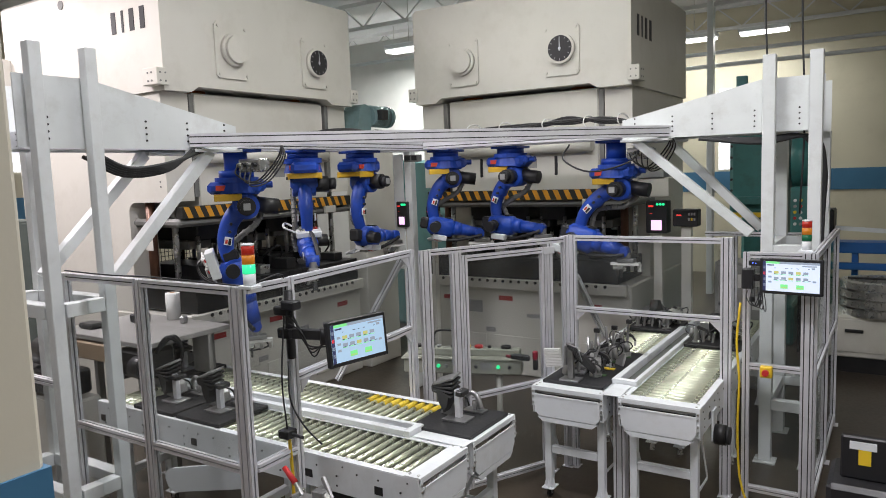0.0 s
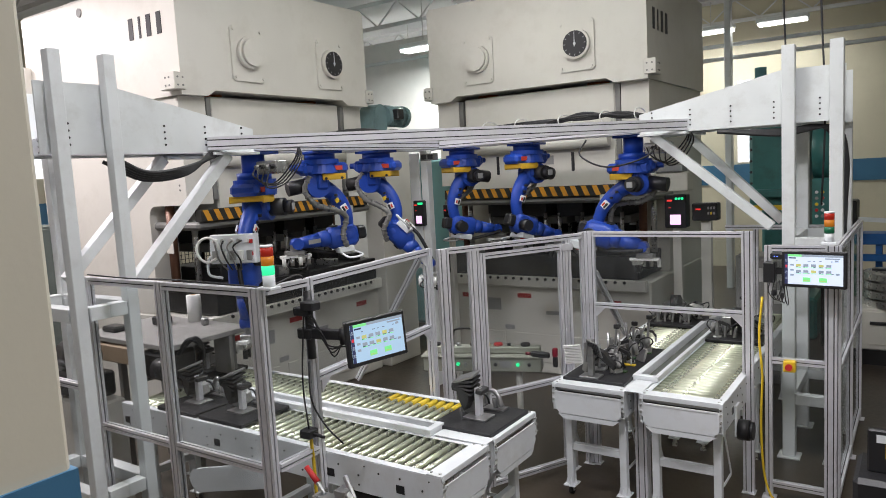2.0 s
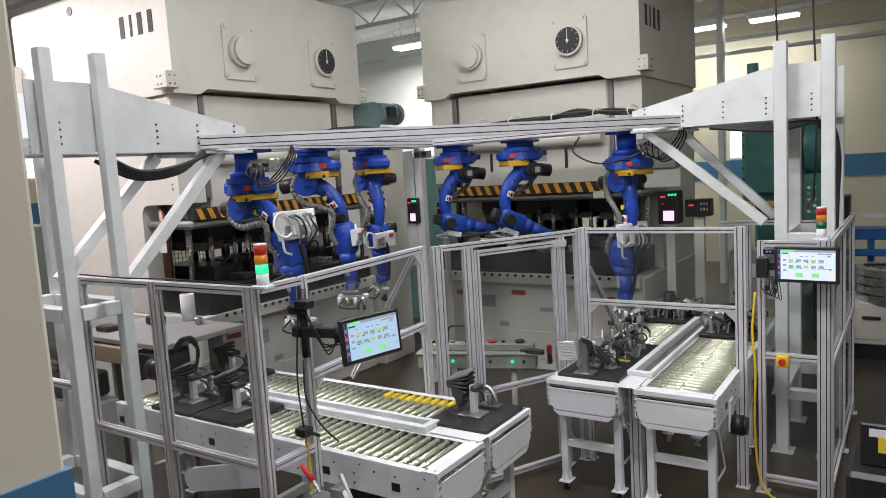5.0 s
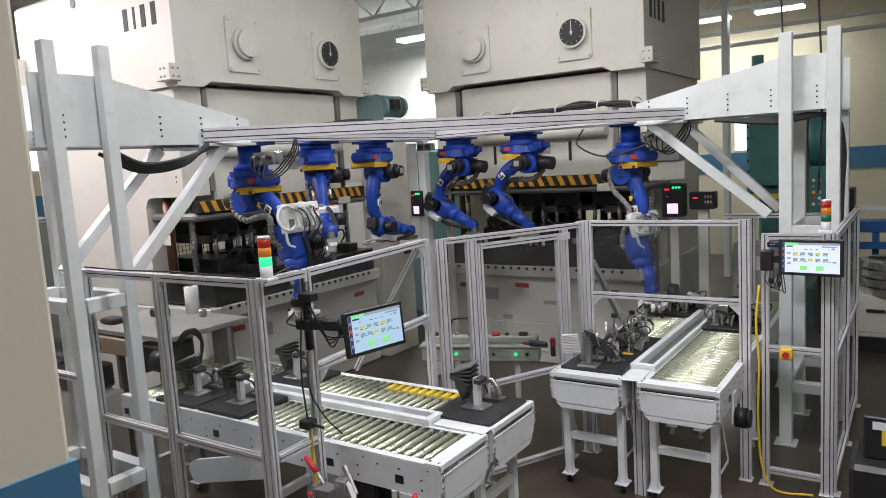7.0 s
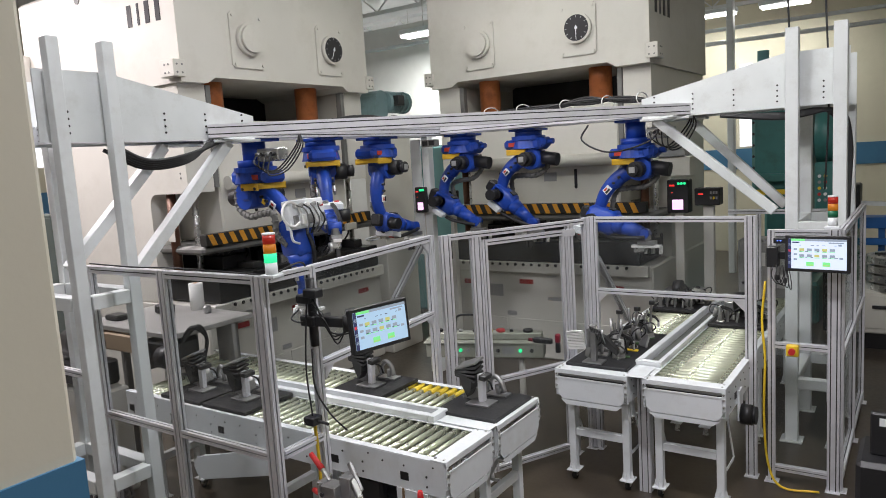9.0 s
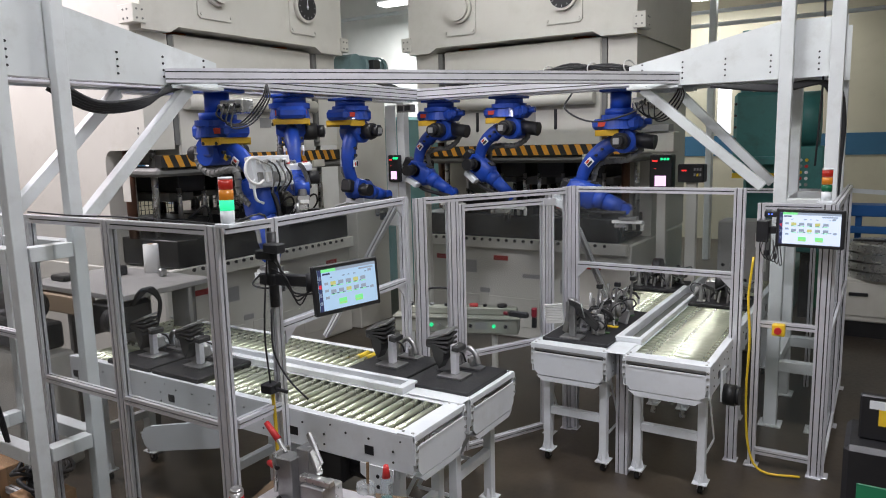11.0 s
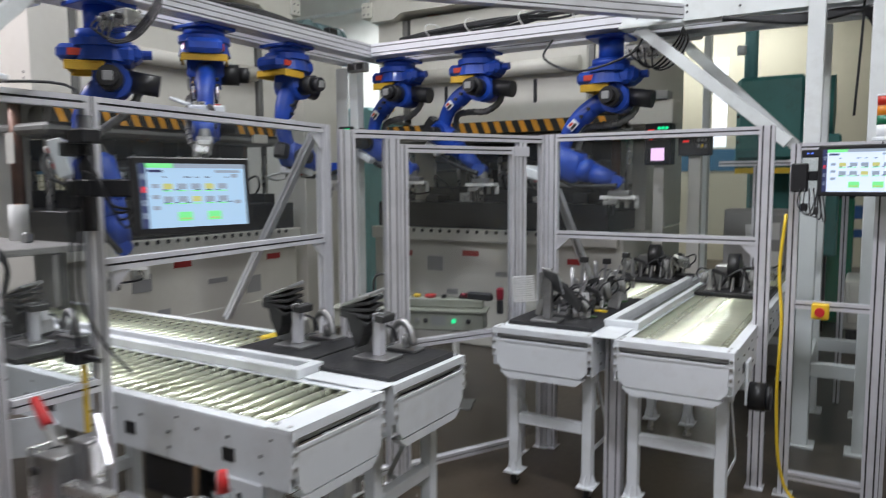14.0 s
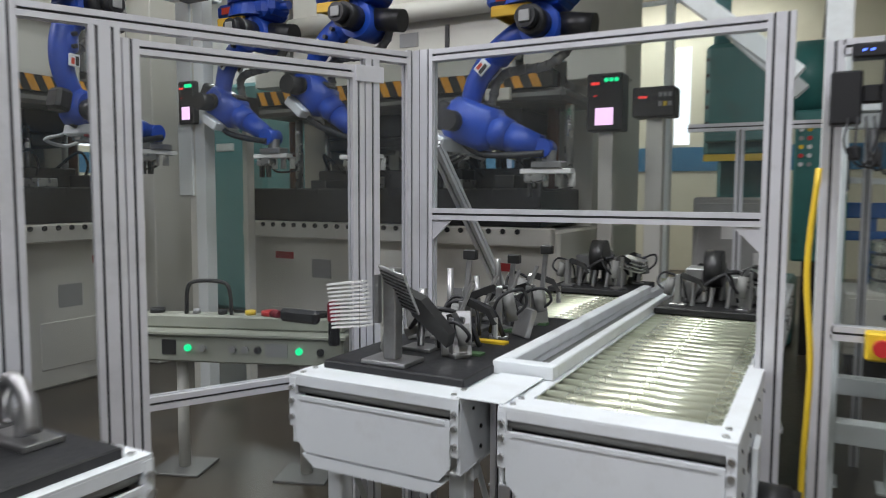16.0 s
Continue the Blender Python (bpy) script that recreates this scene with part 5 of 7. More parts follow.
        part("hose", tube(B(), [(-0.1, -0.1, 0.05), (-0.02, -0.16, 0.15), (0.1, -0.12, 0.2), (0.15, 0, 0.1)], 0.01, 6), CABLE, t, "black hose", True, **L)
    return t


pallet(-1.36, 5.93, "black tooling pallet with a finned steel post at the conveyor end")
moving_pallet = pallet(-1.85, 5.93, "black tooling pallet with a finned steel post, rolling along")
pallet(-3.02, 5.3, "black tooling pallet with a steel post behind the fence", sy=0.46)
pallet(-3.52, 5.3, "black tooling pallet with a steel post behind the fence", sy=0.46)
pallet(-0.99, 7.56, "long black tooling pallet with many clamps and rods", kind="rods", sx=0.5, sy=1.1)
pallet(-0.99, 9.35, "black tooling pallet with dark dies and hoses", kind="die", sx=0.5)
pallet(-0.29, 8.88, "black tooling pallet with dark dies and hoses", kind="die", sx=0.5)


# ---- monitors, stack lights and small gear ----
def monitor(centre, turn, tilt, w, hgt, label, face):
    """A flat screen facing its own -y."""
    t = thing("monitor", centre, label, "monitor", "touch screens")
    t.rotation_euler = Euler((radians(tilt), 0, radians(turn)))
    L = dict(local=True)
    part("case", box(B(), -w / 2, 0, -hgt / 2, w / 2, 0.03, hgt / 2, 0.006), BLACK, t, "thin black case", **L)
    part("rear_hub", box(B(), -0.07, 0.03, -0.06, 0.07, 0.055, 0.06, 0.006), BLACK, t, **L)
    sw, sh = w - 0.045, hgt - 0.045
    s = part("screen", box(B(), -sw / 2, -0.002, -sh / 2, sw / 2, 0.001, sh / 2), face, t, "lit white screen with a grid of icons", **L)

    def pane(u0, v0, u1, v1, m, nm):
        part(nm, box(B(), -sw / 2 + u0 * sw, -0.0035, -sh / 2 + v0 * sh, -sw / 2 + u1 * sw, -0.002, -sh / 2 + v1 * sh), m, s, **L)
    pane(0.0, 0.0, 0.055, 1.0, SCR_DARK, "side_menu")
    pane(0.055, 0.93, 0.3, 1.0, SCR_GREEN, "title_bar")
    pane(0.3, 0.93, 1.0, 1.0, SCR_GREY, "title_bar")
    for k in range(4):
        pane(0.008, 0.15 + 0.2 * k, 0.047, 0.24 + 0.2 * k, LED_R if k == 2 else SCR_GREY, "menu_button")
    for r in range(2):
        for k in range(5):
            u = 0.2 + 0.13 * k
            v = 0.6 - 0.2 * r
            pane(u, v, u + 0.085, v + 0.085, SCR_GREY if (k + r) % 3 else SCR_YEL, "icon")
            pane(u, v - 0.035, u + 0.085, v - 0.02, SCR_GREEN, "icon_bar")
    for u, v in ((0.1, 0.45), (0.1, 0.62), (0.1, 0.28), (0.88, 0.35), (0.86, 0.78)):
        pane(u, v, u + 0.06, v + 0.06, SCR_GREY, "icon")
    for r in range(3):
        for k in range(7):
            if (r * 7 + k) % 4 != 1:
                pane(0.2 + 0.1 * k, 0.78 - 0.2 * r, 0.2 + 0.1 * k + 0.03 + 0.012 * ((k + r) % 3), 0.795 - 0.2 * r, SCR_DARK, "text_bar")
    pane(0.075, 0.86, 0.2, 0.9, SCR_DARK, "text_bar")
    pane(0.7, 0.86, 0.95, 0.9, SCR_GREY, "text_bar")
    for u in (0.32, 0.6):
        pane(u, 0.1, u + 0.13, 0.24, SCR_GREEN, "icon")
        pane(u + 0.01, 0.12, u + 0.12, 0.15, SCR_YEL, "icon_bar")
    return t


monitor((-1.425, 4.985, 1.745), 78, -5, 0.42, 0.255, "black touch screen on a swing arm, lit", SCREEN_B)
monitor((0.485, 7.51, 1.83), -6, 0, 0.42, 0.26, "black touch screen on a bracket, lit", SCREEN)

arm = thing("display_mount", (-1.86, 4.86, 1.8), "black jointed display mount on a fence post", "mount")
part("upright", cyl(B(), (-1.83, 4.86, 1.62), (-1.83, 4.86, 2.02), 0.026, 12), BLACK, arm, smooth=True)
part("clamp", box(B(), -1.9, 4.82, 1.74, -1.8, 4.9, 1.8, 0.006), BLACK, arm)
part("clamp", box(B(), -1.9, 4.8, 1.88, -1.79, 4.86, 1.93, 0.006), BLACK, arm)
part("link", beam(B(), (-1.82, 4.86, 1.77), (-1.6, 4.9, 1.77), 0.04, 0.06, (0, 0, 1), 0.006), BLACK, arm)
part("link", beam(B(), (-1.6, 4.9, 1.76), (-1.49, 4.98, 1.75), 0.04, 0.05, (0, 0, 1), 0.006), BLACK, arm)
part("joint", cyl(B(), (-1.6, 4.9, 1.72), (-1.6, 4.9, 1.81), 0.03, 12), BLACK, arm, smooth=True)
part("control_box", box(B(), -1.82, 4.78, 1.92, -1.72, 4.85, 1.97, 0.006), BLACK, arm)
for k in range(4):
    part("cable", tube(B(), [(-1.82, 4.84, 1.98 - 0.05 * k), (-1.76 + 0.02 * k, 4.82, 1.88 - 0.03 * k), (-1.7, 4.85 + 0.02 * k, 1.72 - 0.03 * k), (-1.6, 4.92, 1.7 + 0.02 * k), (-1.5, 4.97, 1.73)], 0.0045, 6), CABLE, arm, "looping black cable", True)
arm2 = thing("monitor_bracket", (0.22, 7.58, 1.8), "black bracket with a small controller and cables", "bracket")
part("controller", box(B(), 0.15, 7.55, 1.72, 0.23, 7.64, 1.87, 0.006), BLACK, arm2)
part("hub", box(B(), 0.2, 7.53, 1.9, 0.3, 7.6, 1.94, 0.005), BLACK, arm2)
for k in range(2):
    part("blue_led", box(B(), 0.225 + 0.02 * k, 7.527, 1.917, 0.233 + 0.02 * k, 7.53, 1.923), glow("blue_led", (0.1, 0.2, 1.0), 3.0), arm2, "small lit blue light")
part("link", box(B(), 0.23, 7.57, 1.78, 0.42, 7.61, 1.83, 0.005), BLACK, arm2)
part("adapter", box(B(), 0.2, 7.57, 1.62, 0.235, 7.6, 1.66, 0.006), BLACK, arm2)
part("adapter", box(B(), 0.26, 7.57, 1.6, 0.285, 7.6, 1.64, 0.006), BLACK, arm2)
for k in range(5):
    part("cable", tube(B(), [(0.2 + 0.02 * k, 7.55, 1.74), (0.19 + 0.03 * k, 7.52, 1.66 - 0.02 * k), (0.24 + 0.02 * k, 7.54, 1.6), (0.28, 7.57, 1.72 + 0.03 * k)], 0.0035, 6), CABLE, arm2, "looping black cable", True)


def stack_light(x, y, z, lit):
    t = thing("stack_light", (x, y, z), "red amber and green stack light, green lit" if lit else "red amber and green stack light, unlit", "signal light", "stack lights")
    part("base", cyl(B(), (x, y, z), (x, y, z + 0.075), 0.033, 16), WHITE, t, "white round base", True)
    part("mount", box(B(), x - 0.05, y - 0.04, z - 0.006, x + 0.05, y + 0.04, z + 0.012, 0.003), WHITE, t)
    for k, (nm, m) in enumerate((("green_lens", STACK_G if lit else STACK_GO), ("amber_lens", STACK_Y), ("red_lens", STACK_R))):
        part(nm, cyl(B(), (x, y, z + 0.075 + 0.05 * k), (x, y, z + 0.122 + 0.05 * k), 0.034, 16), m, t, smooth=True)
    part("cap", cyl(B(), (x, y, z + 0.222), (x, y, z + 0.232), 0.034, 16), WHITE, t, smooth=True)


stack_light(-1.74, 4.5, 2.098, True)
stack_light(0.56, 7.75, 1.992, False)

# the emergency stop on the tower fence
es = thing("emergency_stop", (0.31, 7.66, 1.08), "yellow emergency stop box with a red button", "switch")
part("box", box(B(), 0.27, 7.62, 1.035, 0.355, 7.677, 1.12, 0.006), YELP, es)
part("button", cyl(B(), (0.312, 7.59, 1.078), (0.312, 7.62, 1.078), 0.024, 14), REDP, es, "red mushroom button", True)


def hose(name, pts, r, m, label, cat="hose"):
    return solid(name, tube(B(), pts, r, 8), m, label, cat, smooth=True)


hose("air_hose", [(0.13, 7.62, 1.6), (0.11, 7.6, 1.3), (0.13, 7.6, 1.0), (0.12, 7.6, 0.6), (0.15, 7.58, 0.2), (0.25, 7.55, 0.03), (0.5, 7.6, 0.02)], 0.009, YELP, "yellow air hose hanging down a fence post")
hose("air_hose", [(-1.85, 4.82, 1.15), (-1.83, 4.81, 0.95), (-1.84, 4.82, 0.6), (-1.83, 4.83, 0.3), (-1.75, 4.85, 0.02)], 0.01, YELP, "yellow air hose hanging down a fence post")
tee = thing("hose_valve", (-1.84, 4.8, 1.18), "black pneumatic valve block on a fence post", "valve")
part("block", box(B(), -1.88, 4.76, 1.16, -1.8, 4.84, 1.21, 0.005), BLACK, tee)
part("outlet", cyl(B(), (-1.8, 4.8, 1.185), (-1.72, 4.8, 1.18), 0.01, 8), BLACK, tee)
for pts in ([(-1.8, 4.8, 1.62), (-1.78, 4.78, 1.4), (-1.7, 4.8, 1.25), (-1.62, 4.85, 1.14)], [(-1.84, 4.83, 1.9), (-1.86, 4.8, 1.5), (-1.84, 4.8, 1.2)], [(-3.5, 4.5, 2.11), (-3.0, 4.49, 2.105), (-2.6, 4.51, 2.11), (-2.0, 4.5, 2.105), (-1.8, 4.55, 2.1), (-1.86, 4.85, 2.11), (-1.83, 4.83, 1.9)]):
    hose("signal_cable", pts, 0.005, CABLE, "thin black signal cable on the fence", "cable")
for k in range(5):
    hose("cable", [(-3.38, 5.6 - 0.03 * k, 2.9), (-3.36, 5.25, 2.8 - 0.012 * k), (-3.37 - 0.02 * k, 4.95, 2.77 - 0.012 * k), (-3.4 - 0.05 * k, 4.75, 2.86)], 0.014, CABLE, "thick black cable sagging under the gantry plate", "cable")
    hose("cable", [(-0.4, 8.62 - 0.01 * k, 2.88), (0.1, 8.7, 2.86 - 0.01 * k), (0.42 + 0.02 * k, 8.75, 2.86), (0.53 + 0.015 * k, 8.78, 2.6), (0.52 + 0.015 * k, 8.8, 2.2), (0.5 + 0.015 * k, 8.8, 1.5), (0.5, 8.8, 0.3)], 0.016, CABLE, "thick black cable running down the tower", "cable")
for k in range(9):
    y0, w = 8.8 + 0.03 * k, 0.03 * math.sin(2.3 * k)
    hose("cable", [(-3.2, y0, 3.07 + 0.4 * abs(w)), (-2.8, y0 + w, 3.1 + w), (-2.2, y0 - w, 3.12 + 0.7 * w), (-1.75, y0 + w, 3.15 - w), (-1.4, y0, 3.13 + w), (-1.1, y0 - w, 3.1), (-0.75, 8.78, 3.08)], 0.011, CABLE, "black cable lying in a bundle on the gantry", "cable")
    hose("cable", [(-3.6, 6.6 + 0.1 * k, 3.06), (-3.65 + w, 7.2, 3.08 + w), (-3.7 - w, 7.8, 3.12 + w), (-3.8 + w, 8.4, 3.13 - w), (-3.85, 9.0, 3.07)], 0.011, CABLE, "black cable lying in a bundle on the gantry", "cable")
for x in (-2.9, -2.5, -2.0, -1.55, -1.2):
    solid("cable_tie", tube(B(), [(x, 8.92 + 0.17 * math.cos(q), 3.12 + 0.06 * math.sin(q)) for q in [0.7 * k for k in range(10)]], 0.006, 6), PAPER, "pale tie holding the cable bundle", "tie", smooth=True)
for k in range(3):
    hose("cable", [(-4.12 + 0.03 * k, 4.4, 2.85), (-4.13 + 0.03 * k, 4.36, 2.3), (-4.12 + 0.03 * k, 4.35, 1.5), (-4.13 + 0.025 * k, 4.36, 0.8), (-4.1 + 0.03 * k, 4.38, 0.1)], 0.019, CABLE, "black cable hanging down the tower", "cable")
    hose("cable", [(-4.1, 4.3, 1.65), (-3.85 + 0.05 * k, 4.28, 1.2), (-3.7, 4.3, 0.9 - 0.07 * k), (-3.65, 4.32, 0.6)], 0.008, CABLE, "thin black cable looping at the tower", "cable")
hose("cable", [(-0.95, 8.7, 2.86), (-1.05, 8.62, 2.7), (-1.45, 8.65, 2.62), (-1.75, 8.7, 2.75), (-1.7, 8.75, 2.9)], 0.009, CABLE, "black cable loop under the gantry", "cable")

for x in (0.12, 0.4):
    hose("drop_cable", [(x, 8.74, CEIL), (x + 0.02, 8.72, 5.0), (x, 8.72, 4.0), (x + 0.03, 8.74, 3.0), (x, 8.78, 2.2)], 0.008, CABLE, "thin black cable dropping from the ceiling", "cable")
# the red door latch on the fence door
dl = thing("door_latch", (-1.45, 7.41, 1.06), "red and black safety latch on the fence door", "latch")
part("body", box(B(), -1.5, 7.36, 1.03, -1.455, 7.4, 1.11, 0.01), MAROON, dl)
part("plate", box(B(), -1.5, 7.37, 0.94, -1.46, 7.4, 1.03, 0.006), BLACK, dl)
part("handle", box(B(), -1.68, 7.3, 1.03, -1.5, 7.34, 1.08, 0.012), BLACK, dl, "black handle")
part("knob", cyl(B(), (-1.72, 7.31, 1.055), (-1.68, 7.31, 1.055), 0.015, 10), MAROON, dl, "red knob", True)


# ---- press controls ----
def pendant(name, x0, x1, y, z0, z1, label, screen=True):
    t = thing(name, ((x0 + x1) / 2, y, z0), label, "control panel", "control panels")
    part("case", box(B(), x0, y, z0, x1, y + 0.16, z1, 0.01), BLACK, t)
    w, hh = x1 - x0, z1 - z0
    if screen:
        part("screen", box(B(), x0 + 0.25 * w, y - 0.003, z0 + 0.1 * hh, x0 + 0.75 * w, y, z0 + 0.4 * hh), PINKSCR, t, "lit pink screen")
        for k in range(3):
            part("green_lamp", cyl(B(), (x0 + (0.55 + 0.14 * k) * w, y - 0.008, z0 + 0.88 * hh), (x0 + (0.55 + 0.14 * k) * w, y, z0 + 0.88 * hh), 0.014, 10), LED_G, t, "lit green lamp")
        part("red_display", box(B(), x0 + 0.12 * w, y - 0.003, z0 + 0.8 * hh, x0 + 0.36 * w, y, z0 + 0.85 * hh), LED_R, t, "lit red digits")
        part("red_display", box(B(), x0 + 0.2 * w, y - 0.003, z0 + 0.6 * hh, x0 + 0.3 * w, y, z0 + 0.62 * hh), LED_R, t)
    else:
        for k in range(6):
            part("key", box(B(), x0 + (0.62 + 0.11 * (k % 3)) * w, y - 0.004, z0 + (0.35 + 0.3 * (k // 3)) * hh, x0 + (0.69 + 0.11 * (k % 3)) * w, y, z0 + (0.5 + 0.3 * (k // 3)) * hh), YELP if k == 1 else SIGN_GREY, t)
        part("red_display", box(B(), x0 + 0.15 * w, y - 0.003, z0 + 0.62 * hh, x0 + 0.35 * w, y, z0 + 0.7 * hh), LED_R, t)
    part("stand", box(B(), x0 + 0.3 * w, y + 0.05, 0, x0 + 0.7 * w, y + 0.13, z0, 0.004), PRESS, t, "grey steel stand")
    return t


pendant("press_control", -1.215, -0.985, 9.7, 1.92, 2.28, "black press control with pink screen and green lamps")
pendant("press_counter", -0.93, -0.67, 9.72, 1.995, 2.18, "black counter box with small keys", False)
pendant("press_control", -4.06, -3.9, 8.95, 2.02, 2.33, "black press control with pink screen and green lamps")
pendant("press_counter", -3.86, -3.74, 9.3, 2.05, 2.25, "black counter box with small keys", False)
CM = Matrix.Translation((-3.15, 7.74, 0)) @ Matrix.Rotation(radians(20), 4, "Z")


def cbox(u0, v0, z0, u1, v1, z1, bev=0.0):
    return box(B(), u0, v0, z0, u1, v1, z1, bev, CM)


def cp_(u, v, z):
    return CM @ Vector((u, v, z))


t = thing("two_hand_control", cp_(0.6, 0.1, 0), "cream two-hand control stand with coloured buttons and green lamps", "control stand")
part("console", cbox(0, 0, 0.62, 1.22, 0.2, 0.765, 0.01), CONSOLE, t)
part("top_ledge", cbox(-0.02, -0.02, 0.766, 1.24, 0.22, 0.785, 0.004), CONSOLE, t)
riser = part("button_riser", cbox(0.04, 0.08, 0.786, 1.2, 0.2, 0.86, 0.01), CONSOLE, t)
for u, m in ((0.1, BLACK), (0.37, LED_G), (0.45, SIGN_GREY), (0.62, SIGN_GREY), (0.69, SIGN_GREY), (0.76, BLACK), (0.985, LED_G), (1.1, BLACK)):
    part("button", cyl(B(), cp_(u, -0.016, 0.7), cp_(u, 0.0, 0.7), 0.019, 12), m, t, "lit green lamp" if m is LED_G else "")
part("name_plate", cbox(0.8, -0.004, 0.665, 0.92, 0.0, 0.735), SIGN_GREY, t)
part("name_plate", cbox(0.22, -0.004, 0.66, 0.3, 0.0, 0.74), FIXT_DARK, t)
for u, m, r in ((0.12, BLACK, 0.04), (0.35, SIGN_GREY, 0.02), (0.5, BLACK, 0.025), (0.66, YELP, 0.028), (0.77, REDP, 0.045), (0.88, BLACK, 0.02), (1.05, BLACK, 0.05)):
    part("palm_button", cyl(B(), cp_(u, 0.14, 0.86), cp_(u, 0.14, 0.885), r, 14), m, riser, smooth=True)
for u in (0.28, 0.98):
    part("leg", cyl(B(), cp_(u, 0.1, 0.014), cp_(u, 0.1, 0.62), 0.032, 12), PRESS, t, smooth=True)
    part("foot", cbox(u - 0.14, -0.03, 0, u + 0.14, 0.23, 0.014, 0.003), PRESS_DARK, t)
part("guard_hoop", tube(B(), [cp_(0.3, 0.12, 0.86), cp_(0.31, 0.12, 1.0), cp_(0.36, 0.12, 1.04), cp_(0.5, 0.12, 1.04), cp_(0.55, 0.12, 1.0), cp_(0.56, 0.12, 0.86)], 0.011, 8), BLACK, t, "black bent guard hoop", True)

# a machine and bench behind the left fence
mb = thing("feed_bench", (-4.7, 5.6, 0), "grey steel feed bench with a dark drive unit", "bench")
part("table_top", box(B(), -5.2, 5.3, 1.345, -3.87, 6.14, 1.39, 0.006), SHEET, mb)
for x in (-5.1, -4.05):
    for y in (5.62, 6.05):
        part("leg", box(B(), x - 0.03, y - 0.03, 0, x + 0.03, y + 0.03, 1.33, 0.004), PRESS_DARK, mb)
part("shelf_beam", box(B(), -5.15, 5.28, 1.18, -4.3, 5.36, 1.33, 0.01), mat("tan_beam", (0.4, 0.3, 0.2), 0.6), mb, "tan wooden packing beam")
part("drive_unit", box(B(), -4.28, 5.3, 1.08, -3.92, 5.6, 1.32, 0.03), BED_DARK, mb, "dark drive unit")
part("motor", cyl(B(), (-4.0, 5.28, 1.2), (-3.86, 5.28, 1.2), 0.09, 16), BLACK, mb, "black motor", True)
part("motor", cyl(B(), (-4.3, 5.3, 1.12), (-4.3, 5.5, 1.12), 0.08, 14), BLACK, mb, "black motor", True)
for k in range(3):
    part("hose", tube(B(), [(-3.9, 5.4, 1.3), (-3.82, 5.45 + 0.03 * k, 1.42), (-3.84, 5.6, 1.3), (-3.9, 5.6, 1.1)], 0.015, 7), CABLE, mb, "black hose loop", True)
part("plate_arm", box(B(), -4.1, 5.9, 1.0, -3.88, 5.94, 1.34, 0.006), SHEET, mb)
pr_ = thing("paper_roll", (-4.56, 6.07, 1.39), "white paper towel roll standing on the bench", "paper roll")
part("roll", cyl(B(), (-4.56, 6.07, 1.39), (-4.56, 6.07, 1.64), 0.065, 20), PAPER, pr_, smooth=True)
part("core", cyl(B(), (-4.56, 6.07, 1.64), (-4.56, 6.07, 1.645), 0.02, 12), CARD, pr_)
for (x, y, z, sx, sy, sz, m, nm, lb) in ((-4.75, 5.85, 1.39, 0.16, 0.12, 0.08, BLACK, "tool_case", "small black tool case on the bench"), (-4.3, 5.98, 1.39, 0.06, 0.06, 0.07, FIXT, "steel_part", "small steel part on the bench"), (-4.95, 5.5, 1.39, 0.2, 0.14, 0.05, FIXT_DARK, "stamped_tray", "dark tray of stamped parts on the bench")):
    solid(nm, box(B(), x - sx / 2, y - sy / 2, z, x + sx / 2, y + sy / 2, z + sz, 0.012), m, lb, "tool")
dc = thing("side_machine", (-5.0, 5.1, 0), "grey feeder machine behind the fence with a painted shaded recess", "machine")
part("body", box(B(), -5.35, 4.95, 0, -4.45, 5.24, 0.92, 0.02), PRESS, dc)
# solid block, the recess's shade is put into its dark colour
part("recess", box(B(), -5.2, 4.94, 0.95, -4.5, 5.2, 1.16, 0.02), BED_DARK, dc, "dark block painted as a shaded recess")
part("cowl", cyl(B(), (-5.0, 5.07, 1.28), (-4.65, 5.07, 1.28), 0.12, 18), FIXT_DARK, dc, "dark rounded cowl", True)
lv = solid("chain_cover", poly(B(), [(-3.26, 5.02, 0.42), (-3.33, 5.02, 0.45), (-3.36, 5.02, 0.51), (-3.33, 5.02, 0.57), (-3.26, 5.02, 0.6), (-2.5, 5.02, 0.79), (-2.42, 5.02, 0.76), (-2.46, 5.02, 0.62)], (0, 0.025, 0)), WHITE, "white slanting chain cover under the conveyor", "cover")
gb = thing("conveyor_drive", (-1.75, 5.2, 0.62), "black conveyor drive gearbox hung under the frame", "gearbox")
part("gearbox", box(B(), -1.92, 5.08, 0.56, -1.6, 5.3, 0.74, 0.02), BLACK, gb)
part("motor", cyl(B(), (-1.6, 5.2, 0.64), (-1.42, 5.2, 0.64), 0.07, 16), BLACK, gb, "black motor", True)
part("hanger", box(B(), -1.95, 5.07, 0.74, -1.4, 5.1, 0.755), WHITE, gb)
dm = thing("conveyor_motor", (0.1, 7.35, 0.7), "dark round drive motor hung beside the conveyor", "motor")
part("body", cyl(B(), (0.02, 7.3, 0.66), (0.1, 7.3, 0.66), 0.075, 18), BED_DARK, dm, smooth=True)
part("fan_cover", cyl(B(), (0.1, 7.3, 0.66), (0.125, 7.3, 0.66), 0.065, 18), BLACK, dm, smooth=True)
part("bracket", box(B(), 0.004, 7.24, 0.62, 0.02, 7.36, 0.85, 0.003), WHITE, dm)
hb = thing("sensor_bracket", (-1.34, 5.04, 0.65), "white folded bracket under the conveyor edge", "bracket")
part("plate", poly(B(), [(-1.44, 5.035, 0.755), (-1.22, 5.035, 0.755), (-1.22, 5.035, 0.69), (-1.26, 5.035, 0.66), (-1.26, 5.035, 0.52), (-1.38, 5.035, 0.52), (-1.38, 5.035, 0.66), (-1.44, 5.035, 0.69)], (0, 0.008, 0)), WHITE, hb)
